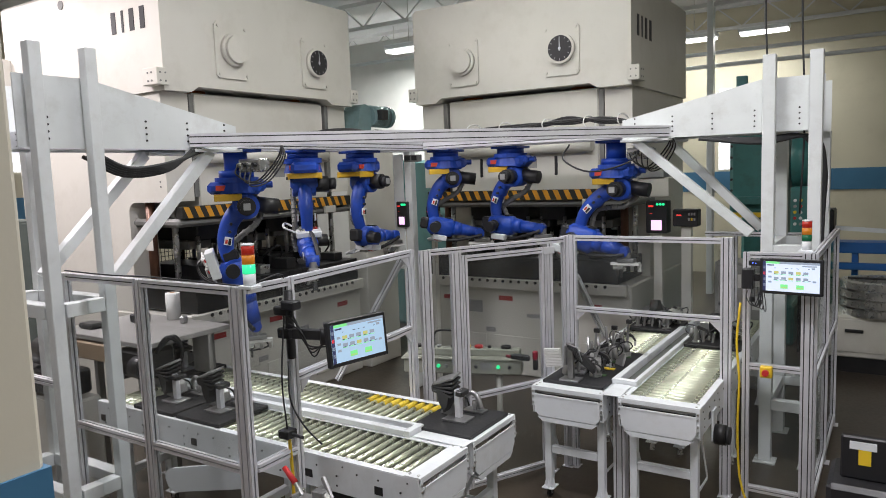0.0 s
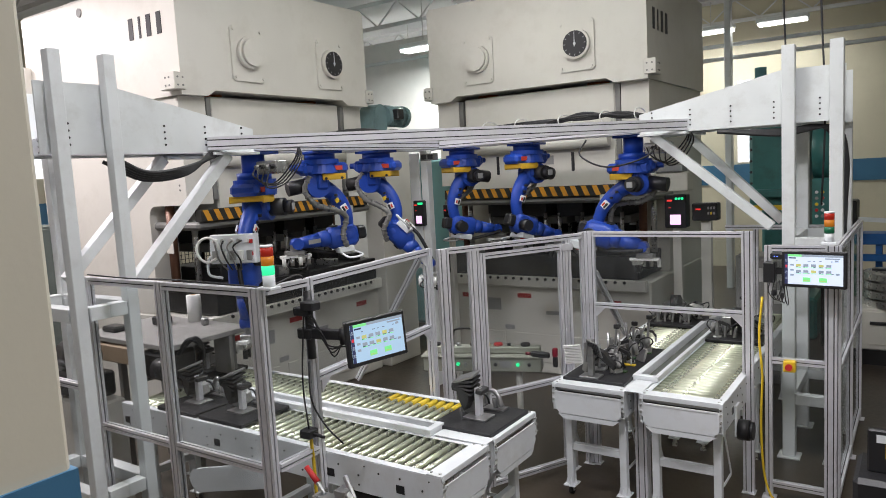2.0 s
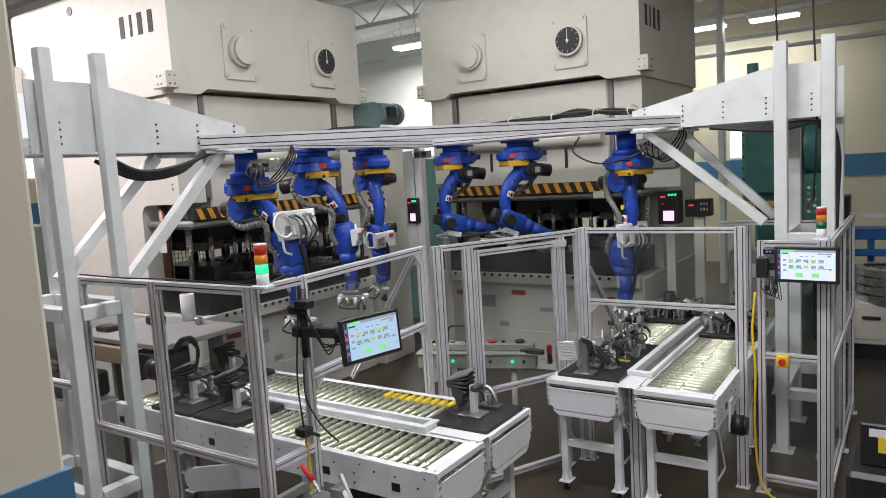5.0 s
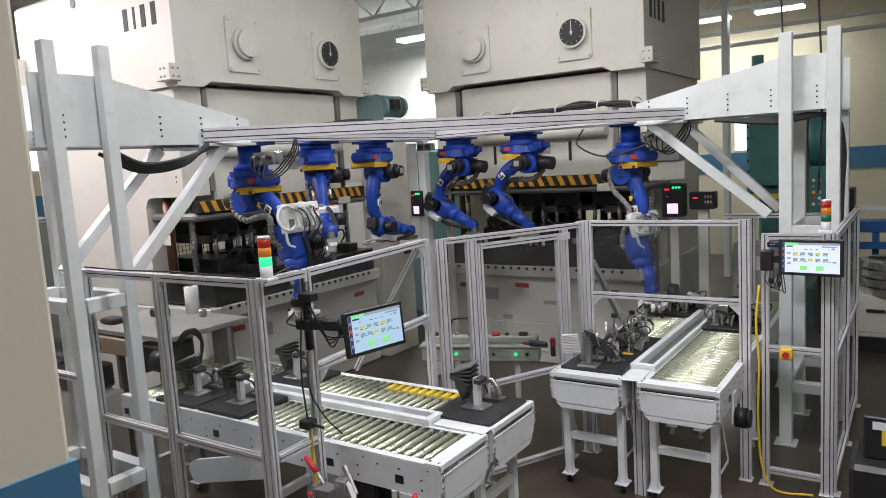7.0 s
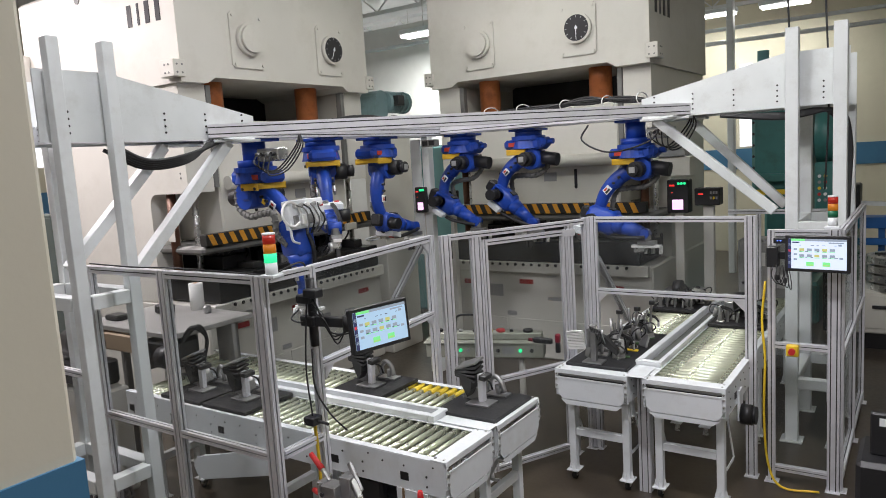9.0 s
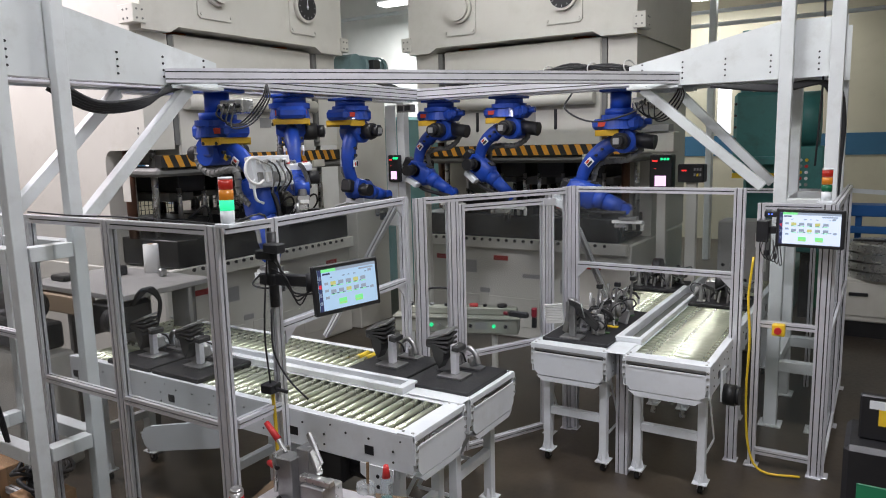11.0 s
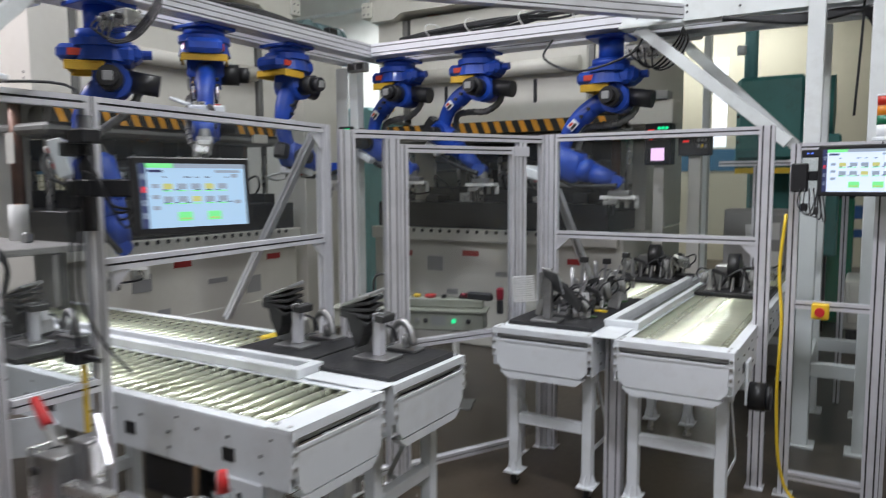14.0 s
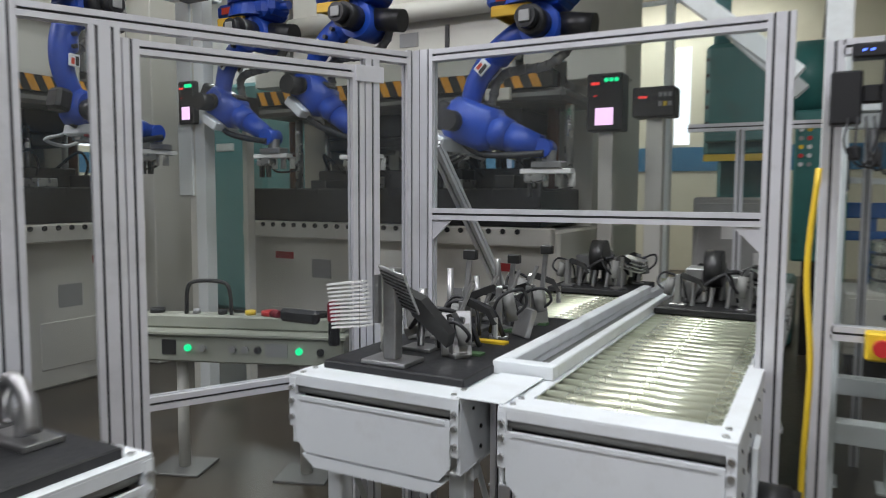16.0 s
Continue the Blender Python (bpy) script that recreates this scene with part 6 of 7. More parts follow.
for z in (0.7, 0.64):
    part("bolt", cyl(B(), (-1.32, 5.03, z), (-1.32, 5.036, z), 0.011, 8), BLACK, hb)
# white cabinet and clutter beyond the tower
kc = thing("control_cabinet", (-6.1, 5.38, 0), "tall dark grey green control cabinet near the press", "cabinet")
part("body", box(B(), -6.22, 5.2, 0.0, -5.98, 5.56, 2.36, 0.02), KCAB, kc)
part("door", box(B(), -5.98, 5.22, 0.1, -5.968, 5.54, 2.32, 0.004), KCAB, kc)
part("label", box(B(), -5.968, 5.3, 1.95, -5.965, 5.38, 2.05), SIGN_GREY, kc)
part("lock", cyl(B(), (-5.968, 5.5, 1.5), (-5.95, 5.5, 1.5), 0.015, 8), BLACK, kc)
cb = thing("white_cabinet", (-5.6, 4.9, 0), "white steel cabinet beside the press", "cabinet")
part("body", box(B(), -6.25, 4.7, 0.02, -5.2, 5.15, 0.95, 0.02), WHITE, cb)
part("door", box(B(), -6.2, 4.69, 0.08, -5.75, 4.7, 0.9, 0.003), WHITE, cb)
part("handle", box(B(), -5.8, 4.67, 0.5, -5.78, 4.69, 0.62, 0.003), STEEL, cb)
part("latch", cyl(B(), (-5.22, 4.67, 0.8), (-5.22, 4.7, 0.8), 0.02, 10), REDP, cb, "red latch")
solid("cardboard_box", box(B(), -4.6, 4.5, 0, -4.28, 4.8, 0.26, 0.006), CARD, "brown cardboard box on the floor", "box")
solid("cardboard_box", box(B(), -3.98, 4.42, 0, -3.66, 4.7, 0.2, 0.006), CARD, "brown cardboard box full of hoses on the floor", "box")
bm = B()
for k in range(16):
    a = random.random() * 6.28
    c = Vector((-3.85 + random.uniform(-0.12, 0.12), 4.56 + random.uniform(-0.1, 0.1), 0.24 + 0.14 * random.random()))
    tube(bm, [c + Vector((0.12 * math.cos(a + q), 0.1 * math.sin(a + q), 0.03 * math.sin(3 * q))) for q in (0, 1.2, 2.4, 3.6, 4.8)], 0.014, 6, 4)
tagged(link("hose_coils", bm, CABLE, True), "tangled black hoses heaped in a box", "hoses", kind="stuff")
solid("cardboard_sheet", box(B(), -0.11, -0.1, 0, 0.11, 0.1, 0.02, 0.004, pose(-3.15, 5.0, 0.03, 12, 0, 25)), CARD, "bent scrap of brown cardboard on the floor", "cardboard")
solid("floor_scrap", box(B(), 0, 0, 0, 0.05, 0.03, 0.004, 0, pose(-0.6, 6.4, 0.0, 0, 0, 20)), PAPER, "small scrap of paper on the floor", "paper")

# ---- the work table in front of the fence ----
TT = 0.78
wt = thing("work_table", (-1.1, 4.4, 0), "worn wooden top work table on a dark steel frame", "table")
TM = Matrix.Translation((-1.5, 3.95, 0)) @ Matrix.Rotation(radians(15), 4, "Z")
LW, LD = 1.0, 0.64


def tbox(u0, v0, z0, u1, v1, z1, bev=0.0):
    return box(B(), u0, v0, z0, u1, v1, z1, bev, TM)


part("top", tbox(0, 0, TT - 0.035, LW, LD + 0.05, TT, 0.005), WOOD, wt, "scratched brown wooden top")
part("front_rail", tbox(0.0, -0.012, TT - 0.1, LW, 0.0, TT - 0.004, 0.003), BED_DARK, wt)
for u in (0.03, LW - 0.03):
    for v in (0.03, LD):
        part("leg", tbox(u - 0.025, v - 0.025, 0, u + 0.025, v + 0.025, TT - 0.036, 0.003), BED_DARK, wt)
part("lower_shelf", tbox(0.05, 0.05, 0.25, LW - 0.05, LD, 0.27, 0.002), BED_DARK, wt)
JM = Matrix.Translation((-1.5, 4.19, 0)) @ Matrix.Rotation(radians(3), 4, "Z")
JB = TT + 0.05


def jbox(u0, v0, z0, u1, v1, z1, bev=0.0):
    return box(B(), u0, v0, TT + z0, u1, v1, TT + z1, bev, JM)


def jp(u, v, z):
    return JM @ Vector((u, v, TT + z))


jig = thing("clamp_jig", jp(0.25, 0.2, 0), "steel clamp jig on a bright base plate with red toggle handles", "jig")
part("base_plate", jbox(0.0, 0.0, 0.05, 0.5, 0.42, 0.064, 0.003), mat("pale_base_plate", (0.6, 0.58, 0.6), 0.4, 0.5, var=0.1, dirt=(0.35, 0.33, 0.32), dirt_amt=0.3), jig)
for u, v in ((0.03, 0.02), (0.42, 0.02), (0.03, 0.36), (0.42, 0.36), (0.22, 0.02), (0.42, 0.2)):
    part("riser", jbox(u, v, 0, u + 0.05, v + 0.035, 0.05, 0.002), FIXT, jig)
part("tower", jbox(0.1, 0.2, 0.064, 0.19, 0.29, 0.27, 0.004), FIXT, jig)
part("tower", jbox(0.18, 0.25, 0.064, 0.25, 0.33, 0.31, 0.004), FIXT, jig)
part("tower_plate", jbox(0.085, 0.19, 0.1, 0.1, 0.3, 0.29, 0.003), STEEL, jig)
part("block", jbox(0.28, 0.15, 0.064, 0.41, 0.24, 0.2, 0.006), FIXT, jig)
part("block", jbox(0.3, 0.26, 0.064, 0.38, 0.33, 0.16, 0.006), STEEL, jig)
part("clamp_bar", jbox(0.26, 0.17, 0.2, 0.43, 0.21, 0.23, 0.004), STEEL, jig)
part("rubber_pad", jbox(0.36, 0.04, 0.064, 0.48, 0.18, 0.07, 0.002), RUBBER, jig, "dark rubber pad")
part("disc", cyl(B(), jp(0.43, 0.22, 0.064), jp(0.43, 0.22, 0.078), 0.04, 20), FIXT, jig)
part("arm", beam(B(), jp(0.22, 0.3, 0.3), jp(0.34, 0.22, 0.235), 0.03, 0.03, (0, 0, 1), 0.004), STEEL, jig)
part("arm", beam(B(), jp(0.2, 0.32, 0.36), jp(0.3, 0.28, 0.24), 0.02, 0.03, (0, 0, 1), 0.004), FIXT, jig)
for k, z in enumerate((0.33, 0.18)):
    part("toggle_arm", cyl(B(), jp(0.11, 0.26, z - 0.06), jp(0.06, 0.27, z - 0.01), 0.012, 8), STEEL, jig)
    part("red_handle", cyl(B(), jp(0.06, 0.27, z - 0.01), jp(-0.03, 0.29, z + 0.05 * (1 - k)), 0.017, 10, 0.014), REDP, jig, "red rubber handle", True)
    part("bolt", cyl(B(), jp(0.12, 0.19, z - 0.1), jp(0.12, 0.18, z - 0.1), 0.012, 8), BLACK, jig)
for u, v in ((0.13, 0.17), (0.3, 0.12), (0.35, 0.12), (0.22, 0.16)):
    part("screw", cyl(B(), jp(u, v, 0.064), jp(u, v, 0.076), 0.011, 8), BLACK, jig)
can = thing("drink_can", (-1.576, 4.295, TT), "silver and red drink can on the table", "can")
cx, cy = -1.576, 4.295
part("body", cyl(B(), (cx, cy, TT + 0.008), (cx, cy, TT + 0.11), 0.033, 18), STEEL, can, smooth=True)
part("label", cyl(B(), (cx, cy, TT + 0.03), (cx, cy, TT + 0.085), 0.0335, 18), REDP, can, "red printed band", True)
part("rim", cyl(B(), (cx, cy, TT + 0.11), (cx, cy, TT + 0.122), 0.033, 18, 0.026), STEEL, can, smooth=True)
part("foot", cyl(B(), (cx, cy, TT), (cx, cy, TT + 0.008), 0.026, 18, 0.033), STEEL, can, smooth=True)
bt = thing("spray_bottle", TM @ Vector((0.68, 0.57, TT)), "clear plastic bottle with a red cap on the table", "bottle")
c = TM @ Vector((0.68, 0.57, TT))
part("body", cyl(B(), c, c + Vector((0, 0, 0.15)), 0.028, 14), BOTTLE, bt, smooth=True)
part("liquid", cyl(B(), c + Vector((0, 0, 0.004)), c + Vector((0, 0, 0.05)), 0.025, 14), TEAL, bt, smooth=True)
part("cap", cyl(B(), c + Vector((0, 0, 0.15)), c + Vector((0, 0, 0.21)), 0.02, 12, 0.012), REDP, bt, "red cap", True)
cup = thing("plastic_jar", TM @ Vector((0.57, 0.58, TT)), "cloudy plastic jar on the table", "jar")
c = TM @ Vector((0.57, 0.58, TT))
part("body", cyl(B(), c, c + Vector((0, 0, 0.1)), 0.045, 16), BOTTLE, cup, smooth=True)
part("brush", cyl(B(), c + Vector((0.01, 0, 0.02)), c + Vector((0.0, 0.02, 0.2)), 0.007, 8), WOOD, cup)


def glove(u, v, turn, m, name, label):
    t = thing(name, TM @ Vector((u, v, TT)), label, "glove", "work gloves")
    mm = TM @ Matrix.Translation((u, v, TT)) @ Matrix.Rotation(radians(turn), 4, "Z")
    bm = ball(B(), (0, 0, 0.028), 0.055, 14, (1.15, 0.85, 0.5))
    bmesh.ops.transform(bm, matrix=mm, verts=bm.verts)
    part("palm", bm, m, t, smooth=True)
    for k in range(4):
        bm = tube(B(), [(0.04, -0.035 + 0.024 * k, 0.03), (0.085, -0.045 + 0.03 * k, 0.034), (0.125 - 0.008 * abs(k - 1.5), -0.055 + 0.036 * k, 0.018)], 0.014, 8)
        bmesh.ops.transform(bm, matrix=mm, verts=bm.verts)
        part("finger", bm, m, t, smooth=True)
    bm = cyl(B(), (-0.1, 0, 0.028), (-0.04, 0, 0.028), 0.045, 12, 0.04)
    bmesh.ops.scale(bm, vec=(1, 1, 0.55), verts=bm.verts)
    bmesh.ops.transform(bm, matrix=mm, verts=bm.verts)
    part("cuff", bm, GLOVEY, t, "cream knitted cuff", smooth=True)


glove(0.77, 0.36, 15, GLOVE, "work_glove", "grey knitted work glove lying on the table")
glove(0.76, 0.27, 35, GLOVE, "work_glove", "grey knitted work glove lying on the table")


def rag(name, c, rx, ry, rz, m, label, seed):
    bm = B()
    bmesh.ops.create_icosphere(bm, subdivisions=4, radius=1)
    for v in bm.verts:
        n = noise.noise(v.co * 2.2 + Vector((seed, 0, 0))) * 0.45 + noise.noise(v.co * 5 + Vector((0, seed, 0))) * 0.2
        v.co *= 1 + n
        v.co = Vector((c[0] + v.co.x * rx, c[1] + v.co.y * ry, c[2] + max(0.0, v.co.z * rz + rz * 0.6)))
    solid(name, bm, m, label, "rag", smooth=True)


p_ = TM @ Vector((0.11, 0.09, TT))
rag("shop_rag", p_, 0.09, 0.05, 0.022, RAG, "crumpled maroon shop rag on the table", 3.1)
p_ = TM @ Vector((0.74, 0.15, TT))
rag("shop_rag", p_, 0.1, 0.07, 0.03, DARKGREEN, "crumpled dark olive rag on the table", 8.4)
solid("paper_sheet", box(B(), -0.06, -0.05, 0, 0.06, 0.05, 0.002, 0, pose(*(TM @ Vector((0.86, 0.16, TT))), 0, 0, 30)), PAPER, "white sheet of paper on the table", "paper")

# ---- the far right of the hall ----
tm = thing("teal_machine", (-0.4, 13.6, 0), "teal painted punch machine with a flywheel guard", "machine")
part("head", box(B(), -0.98, 13.0, 1.9, -0.2, 14.4, 3.05, 0.05), TEAL, tm)
part("neck", box(B(), -0.9, 13.5, 0.4, -0.3, 14.3, 1.9, 0.04), TEAL, tm)
part("base", box(B(), -1.1, 13.0, 0, -0.1, 14.5, 0.6, 0.04), TEAL, tm)
part("yellow_edge", box(B(), -0.97, 12.97, 1.86, -0.22, 13.0, 1.93), YELP, tm, "yellow warning edge")
part("shelf", box(B(), -0.95, 12.85, 2.05, -0.25, 13.0, 2.16, 0.01), TEAL, tm)
part("flywheel_guard", cyl(B(), (-0.15, 13.2, 2.65), (0.1, 13.2, 2.65), 0.38, 24), TEAL, tm, smooth=True)
part("cylinder", cyl(B(), (-0.85, 13.2, 3.05), (-0.85, 13.2, 3.9), 0.08, 16), TEAL_L, tm, smooth=True)
part("valve", cyl(B(), (-1.0, 13.1, 3.4), (-0.9, 13.1, 3.4), 0.06, 12), WHITE, tm, smooth=True)
for k in range(5):
    part("bolt", cyl(B(), (-0.95, 12.99, 2.25 + 0.16 * k), (-0.95, 13.001, 2.25 + 0.16 * k), 0.02, 8), BLACK, tm)
cp = thing("control_cabinet", (0.05, 12.7, 0), "dark machine control cabinet with rows of buttons", "cabinet")
part("body", box(B(), -0.12, 12.6, 0.9, 0.2, 12.9, 2.3, 0.02), TEAL, cp)
for k in range(10):
    part("button", cyl(B(), (-0.06 + 0.07 * (k % 2), 12.58, 1.8 + 0.08 * (k // 2)), (-0.06 + 0.07 * (k % 2), 12.6, 1.8 + 0.08 * (k // 2)), 0.022, 8), (WHITE, SIGN_GREY, REDP, WHITE, YELP)[k % 5], cp)
part("stand", box(B(), -0.02, 12.7, 0, 0.1, 12.85, 0.9), BED_DARK, cp)
bc = thing("blue_conveyor", (1.6, 14.0, 0), "blue framed belt conveyor with a white rail", "conveyor")
part("frame", box(B(), 0.3, 13.8, 1.28, 4.2, 14.2, 1.44, 0.01), BLUEP, bc)
part("frame", box(B(), 0.3, 13.7, 1.05, 4.2, 13.78, 1.15, 0.01), BLUEP, bc)
part("rail", beam(B(), (0.2, 13.6, 1.68), (3.5, 13.2, 1.5), 0.05, 0.06), WHITE, bc)
for x in (0.6, 2.2, 3.9):
    part("leg", box(B(), x - 0.04, 13.85, 0, x + 0.04, 14.1, 1.28), BLUEP, bc)
gm = thing("green_box", (0.2, 13.5, 0), "green machine with a dark upper housing", "machine")
part("cabinet", box(B(), 0.02, 13.3, 0.0, 0.35, 13.8, 1.55, 0.02), GREENP, gm)
part("housing", box(B(), 0.0, 13.3, 1.55, 0.36, 13.8, 1.95, 0.02), BLACK, gm)
st = thing("coil_cabinet", (1.1, 12.2, 0), "grey drawer cabinet carrying flat steel rings", "cabinet")
part("body", box(B(), 0.32, 11.9, 0.2, 2.6, 12.7, 0.72, 0.015), PRESS, st)
part("plinth", box(B(), 0.35, 11.95, 0.0, 2.55, 12.65, 0.2), BED_DARK, st)
for k in range(3):
    part("drawer", box(B(), 0.36 + 0.75 * k, 11.885, 0.27, 1.05 + 0.75 * k, 11.9, 0.68, 0.006), PRESS, st)
    part("drawer_pull", box(B(), 0.6 + 0.75 * k, 11.86, 0.52, 0.8 + 0.75 * k, 11.885, 0.56, 0.005), BLACK, st)
for k in range(4):
    c = thing("steel_ring", (0.95, 12.25, 0.72 + 0.11 * k), "flat bright steel ring in a stack", "ring", "steel rings")
    bm = B()
    n = 36
    for i in range(n):
        a0, a1 = 2 * math.pi * i / n, 2 * math.pi * (i + 1) / n
        q = [(0.95 + r * math.cos(a), 12.25 + r * math.sin(a), 0.72 + 0.11 * k) for r, a in ((0.3, a0), (0.44, a0), (0.44, a1), (0.3, a1))]
        poly(bm, q, (0, 0, 0.085))
    bmesh.ops.remove_doubles(bm, verts=bm.verts, dist=0.0005)
    part("ring", bm, STEEL, c)
    part("spacer", box(B(), 0.6, 12.22, 0.72 + 0.11 * k + 0.086, 1.3, 12.28, 0.72 + 0.11 * k + 0.109), WOOD if k < 3 else BLACK, c)
bi = thing("black_bin", (0.98, 7.1, 0), "black wheeled bin with green panel and yellow labels", "bin")
part("body", box(B(), 0.78, 6.85, 0.06, 1.3, 7.35, 0.62, 0.03), BLACK, bi)
part("screen_back", box(B(), 0.85, 7.0, 0.62, 1.25, 7.06, 0.9, 0.01), BLACK, bi)
part("yellow_label", box(B(), 0.95, 6.994, 0.72, 1.02, 7.0, 0.82), YELP, bi, "bright yellow label")
part("white_label", box(B(), 0.9, 6.994, 0.82, 1.05, 7.0, 0.87), WHITE, bi)
part("green_panel", box(B(), 0.86, 6.84, 0.1, 1.1, 6.85, 0.4, 0.004), GREENP, bi, "green panel")
for x in (0.85, 1.22):
    for y in (6.92, 7.28):
        part("wheel", cyl(B(), (x, y - 0.015, 0.03), (x, y + 0.015, 0.03), 0.03, 12), RUBBER, bi, smooth=True)
# things seen past the right conveyors: cabinet, shelf, far equipment
ec = thing("grey_cabinet", (-0.35, 10.9, 0), "grey electrical cabinet with papers stuck on", "cabinet")
part("body", box(B(), -0.7, 10.7, 0.0, -0.12, 11.1, 1.5, 0.015), CAB_GREY, ec)
part("door", box(B(), -0.67, 10.688, 0.1, -0.15, 10.7, 1.46, 0.006), CAB_GREY, ec)
for x, z in ((-0.5, 1.2), (-0.3, 1.22), (-0.28, 0.95)):
    part("paper", box(B(), x, 10.684, z, x + 0.1, 10.687, z + 0.16), PAPER, ec)
part("lock", cyl(B(), (-0.63, 10.67, 1.0), (-0.63, 10.688, 1.0), 0.02, 8), BLACK, ec)
sb = thing("shelf_bracket", (-1.3, 10.05, 2.45), "pale sheet steel box mounted on the press side", "box")
part("case", box(B(), -1.46, 10.02, 2.3, -1.05, 10.25, 2.52, 0.01), PRESS, sb)
part("lid", box(B(), -1.4, 10.0, 2.52, -1.1, 10.2, 2.6, 0.006), SIGN_GREY, sb)
for i, (x, y) in enumerate(((-0.3, 9.75), (0.35, 9.75))):
    solid("aluminium_post", profile(B(), (x, y, 0), (x, y, 1.9), 0.045, 0.045, (0, 1, 0)), [ALU, SLOT], "slim aluminium post behind the conveyors", "post", group="slim posts")
solid("aluminium_rail", profile(B(), (-0.6, 9.78, 1.92), (0.5, 9.78, 1.92), 0.045, 0.045), [ALU, SLOT], "aluminium rail joining slim posts", "rail")
# daylight openings; the first two panels are added glow with no window there
for nm, bx in (("glow_panel_1", (-14.99, 9.8, 3.0, -14.97, 11.5, 4.6)), ("glow_panel_2", (-12.5, 19.97, 2.6, -7.5, 19.99, 4.8)), ("window_3", (-2.55, 19.97, 2.5, -2.25, 19.99, 4.4)), ("window_4", (-14.99, 13.5, 1.2, -14.97, 14.6, 3.3)), ("window_5", (-14.99, 15.6, 2.6, -14.97, 17.3, 3.3))):
    solid(nm, box(B(), *bx), SKYGLOW, "bright translucent factory window panel, some added only to brighten", "window", "structure")

# ---- what moves ----
def aim(p, q, s):
    """The pose at p whose -z points at q and whose y axis keeps to the turn s."""
    p, q = Vector(p), Vector(q)
    z = (p - q).normalized()
    y = Vector((-math.sin(s), math.cos(s), 0))
    y = (y - z * y.dot(z)).normalized()
    m = Matrix((y.cross(z), y, z)).transposed().to_4x4()
    m.translation = p
    return m


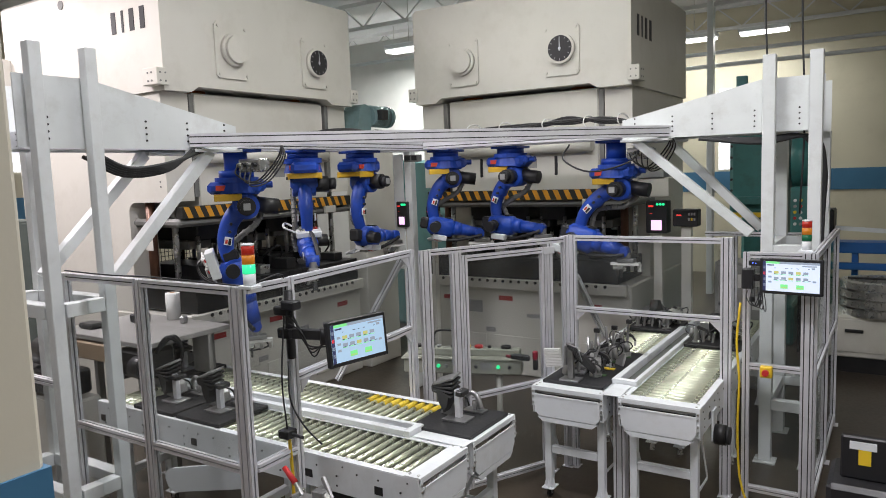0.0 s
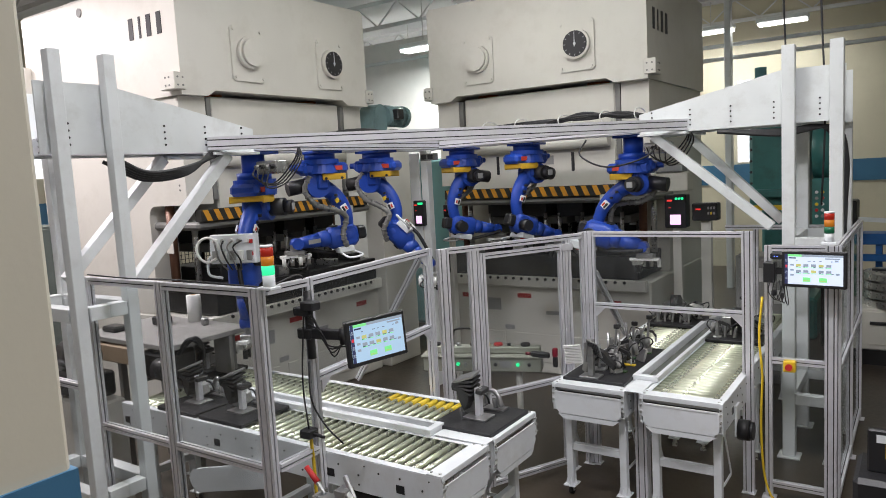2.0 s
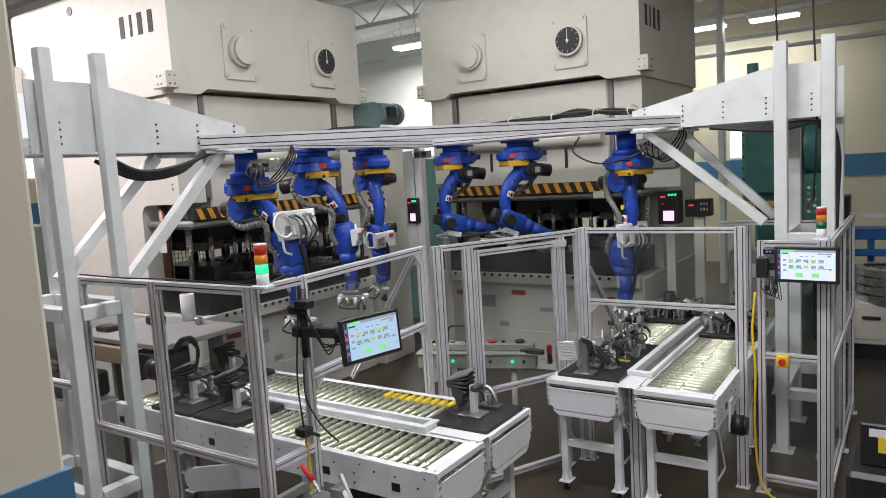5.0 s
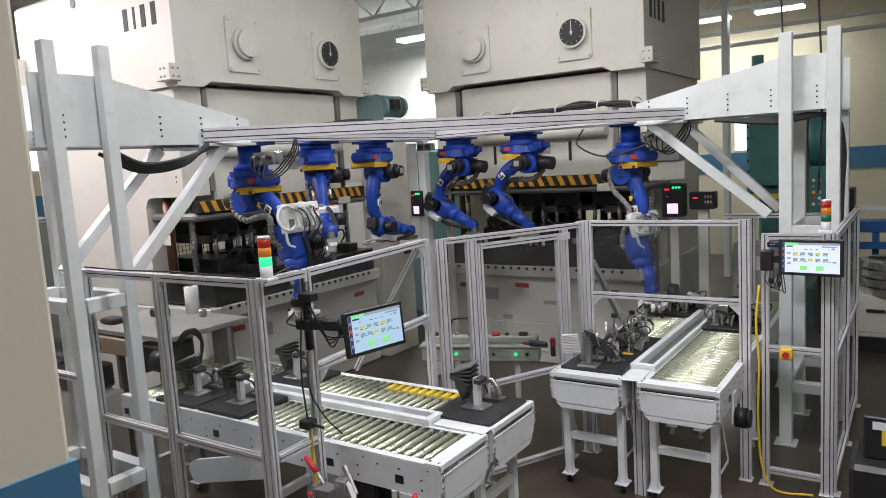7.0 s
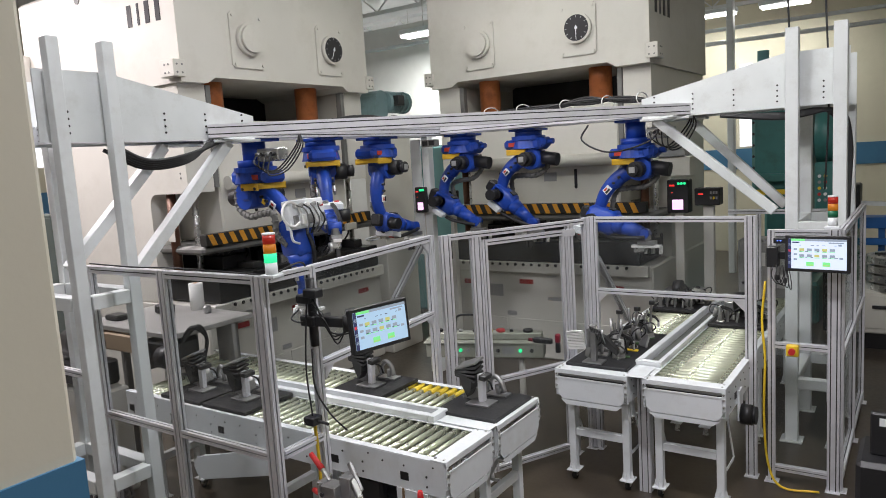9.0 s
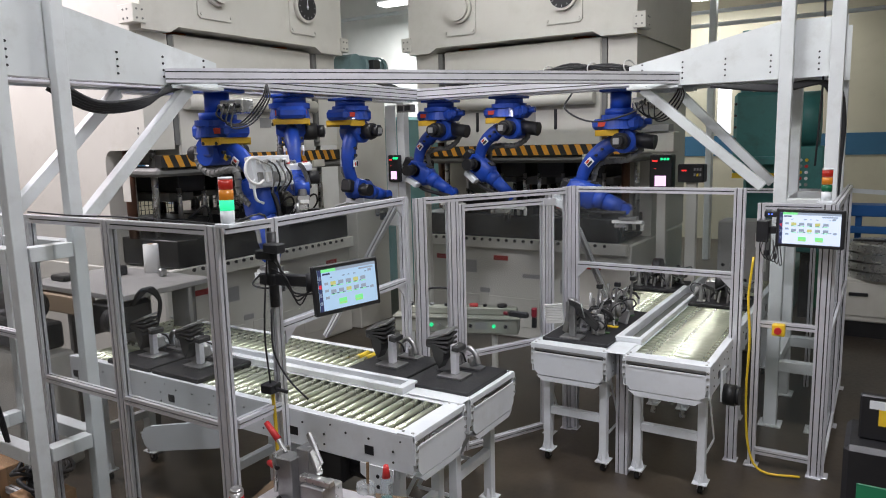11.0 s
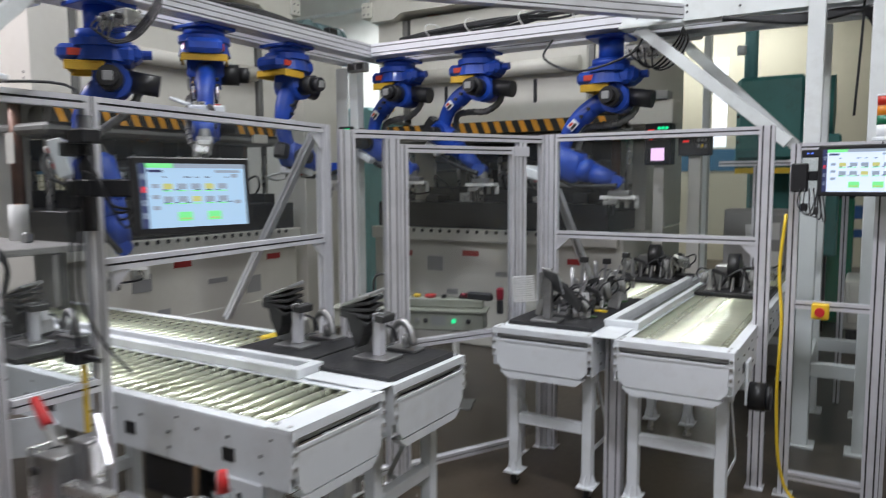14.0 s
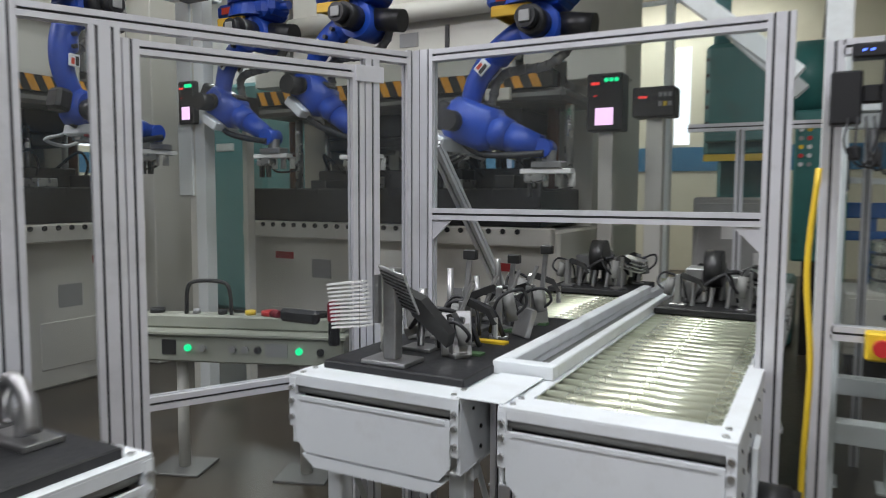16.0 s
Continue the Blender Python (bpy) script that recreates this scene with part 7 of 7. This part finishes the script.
# for each robot: seconds, turn in degrees, lean of the upper arm from straight down, lean of the forearm, lean of the gripper
MOVES = [
    [(0, -130, 12, -15, 0), (0.7, -130, 12, -15, 0), (0.9, -85, 24, -5, 0), (1.1, -35, 42, 5, 0), (1.3, -2, 57, 10, 0), (1.45, -15, 54, 8, 0), (1.6, -35, 48, 5, 0), (1.8, -55, 44, 3, 0), (2.0, -66, 42, 2, 0), (3.1, -66, 42, 2, 0), (3.3, -48, 46, 4, 0), (3.6, -20, 52, 8, 0), (3.9, -2, 58, 10, 0), (12.0, -2, 58, 10, 0), (12.2, -40, 42, 0, 0), (12.5, -90, 22, -10, 0), (12.8, -130, 12, -15, 0), (16, -130, 12, -15, 0)],
    [(0, -42, 5, 77, 10), (0.9, -42, 5, 77, 10), (1.2, -20, 12, 30, 5), (1.5, 30, 22, -30, 0), (2.0, 62, 30, -85, 0), (3.2, 62, 30, -85, 0), (4.1, 62, 28, -60, 0), (5.2, 10, 34, 20, 0), (6.3, -42, 42, 85, 10), (16, -42, 42, 85, 10)],
    [(0, -90, 5, -85, 0), (1.0, -90, 2, -85, 0), (1.5, -50, 12, -20, 0), (2.0, 20, 22, 45, 0), (4.1, 20, 22, 40, 0), (5.2, -40, 10, -20, 0), (6.3, -89, 2, -78, 0), (16, -89, 2, -78, 0)],
    [(0, 215, 20, -78, 0), (1.2, 215, 18, -78, 0), (2.0, 240, 16, -80, 0), (4.1, 255, 10, -75, 0), (5.2, 220, 22, -75, 0), (6.3, 180, 42, -60, 0), (16, 180, 42, -60, 0)],
    [(0, 180, 24, -85, 0), (1.2, 185, 24, -80, 0), (2.0, 245, 20, -72, 0), (4.1, 252, 14, -70, 0), (5.2, 220, 30, -65, 0), (6.3, 180, 50, -50, 0), (16, 180, 50, -50, 0)],
    [(0, 180, 45, -72, 0), (2.6, 180, 45, -72, 0), (2.8, 225, 40, -70, 0), (3.0, 285, 28, -60, 0), (3.2, 340, 22, -58, 0), (4.0, 352, 18, -58, 0), (4.2, 352, 8, -30, 0), (5.2, 335, -5, 5, 0), (6.3, 325, -12, 20, 0), (6.6, 325, -8, 22, 0), (7.0, 340, 8, 20, 0), (7.2, 345, 18, -40, 0), (7.5, 340, 20, -60, 0), (7.7, 285, 30, -66, 0), (7.85, 230, 42, -74, 0), (8.0, 180, 45, -70, 0), (16, 180, 45, -70, 0)],
]
CRANK = 0.2
TURNS = [(0, 0), (8.2, 0), (8.35, 22), (8.5, 58), (8.7, 105), (8.95, 165), (9.2, 225), (9.45, 285), (9.7, 340), (9.85, 360), (16, 360)]
ROLL = [(0, -4.25), (4.0, -4.23), (4.6, -4.0), (6.3, -3.36), (7.0, -3.08), (8.5, -2.51), (9.9, -1.98), (10.3, -1.85), (16, -1.85)]


def motions():
    for (t, tz, up, turret, ua, fa, gr), rows in zip(ROBOTS, MOVES):
        keys = ([], [], [], [])
        for sec, turn, a, b, c in rows:
            s = radians(turn)
            f = Vector((math.cos(s), math.sin(s), 0))

            def way(deg):
                return f * math.sin(radians(deg)) - Vector((0, 0, math.cos(radians(deg))))
            sh = Vector((0, 0, tz - SHOULDER)) - f * BACK
            el = sh + way(a) * up
            wr = el + way(b) * FORE
            keys[0].append((sec, pose(0, 0, tz, 0, 0, turn)))
            keys[1].append((sec, aim(sh, el, s)))
            keys[2].append((sec, aim(el, wr, s)))
            keys[3].append((sec, aim(wr - way(b) * 0.0, wr + way(c), s)))
        for ob, k in zip((turret, ua, fa, gr), keys):
            walk(ob, k)
    for sl, (po, M), late in ((sl_left, POINTERS[0], 0.1), (sl_right, POINTERS[1], 0.0)):
        x, y, z = ORG[sl.name]
        turns = [(t + late * (0 < t < 16), d) for t, d in TURNS]
        walk(sl, [(t, pose(x, y, z - CRANK * (1 - math.cos(radians(d))))) for t, d in turns])
        x, y, z = ORG[po.name]
        walk(po, [(t, pose(x, y, z, d, 0, 0) if sl is sl_left else pose(x, y, z, 0, d, 0)) for t, d in turns])
    walk(moving_pallet, [(t, pose(x, 5.93, PZ)) for t, x in ROLL])


motions()
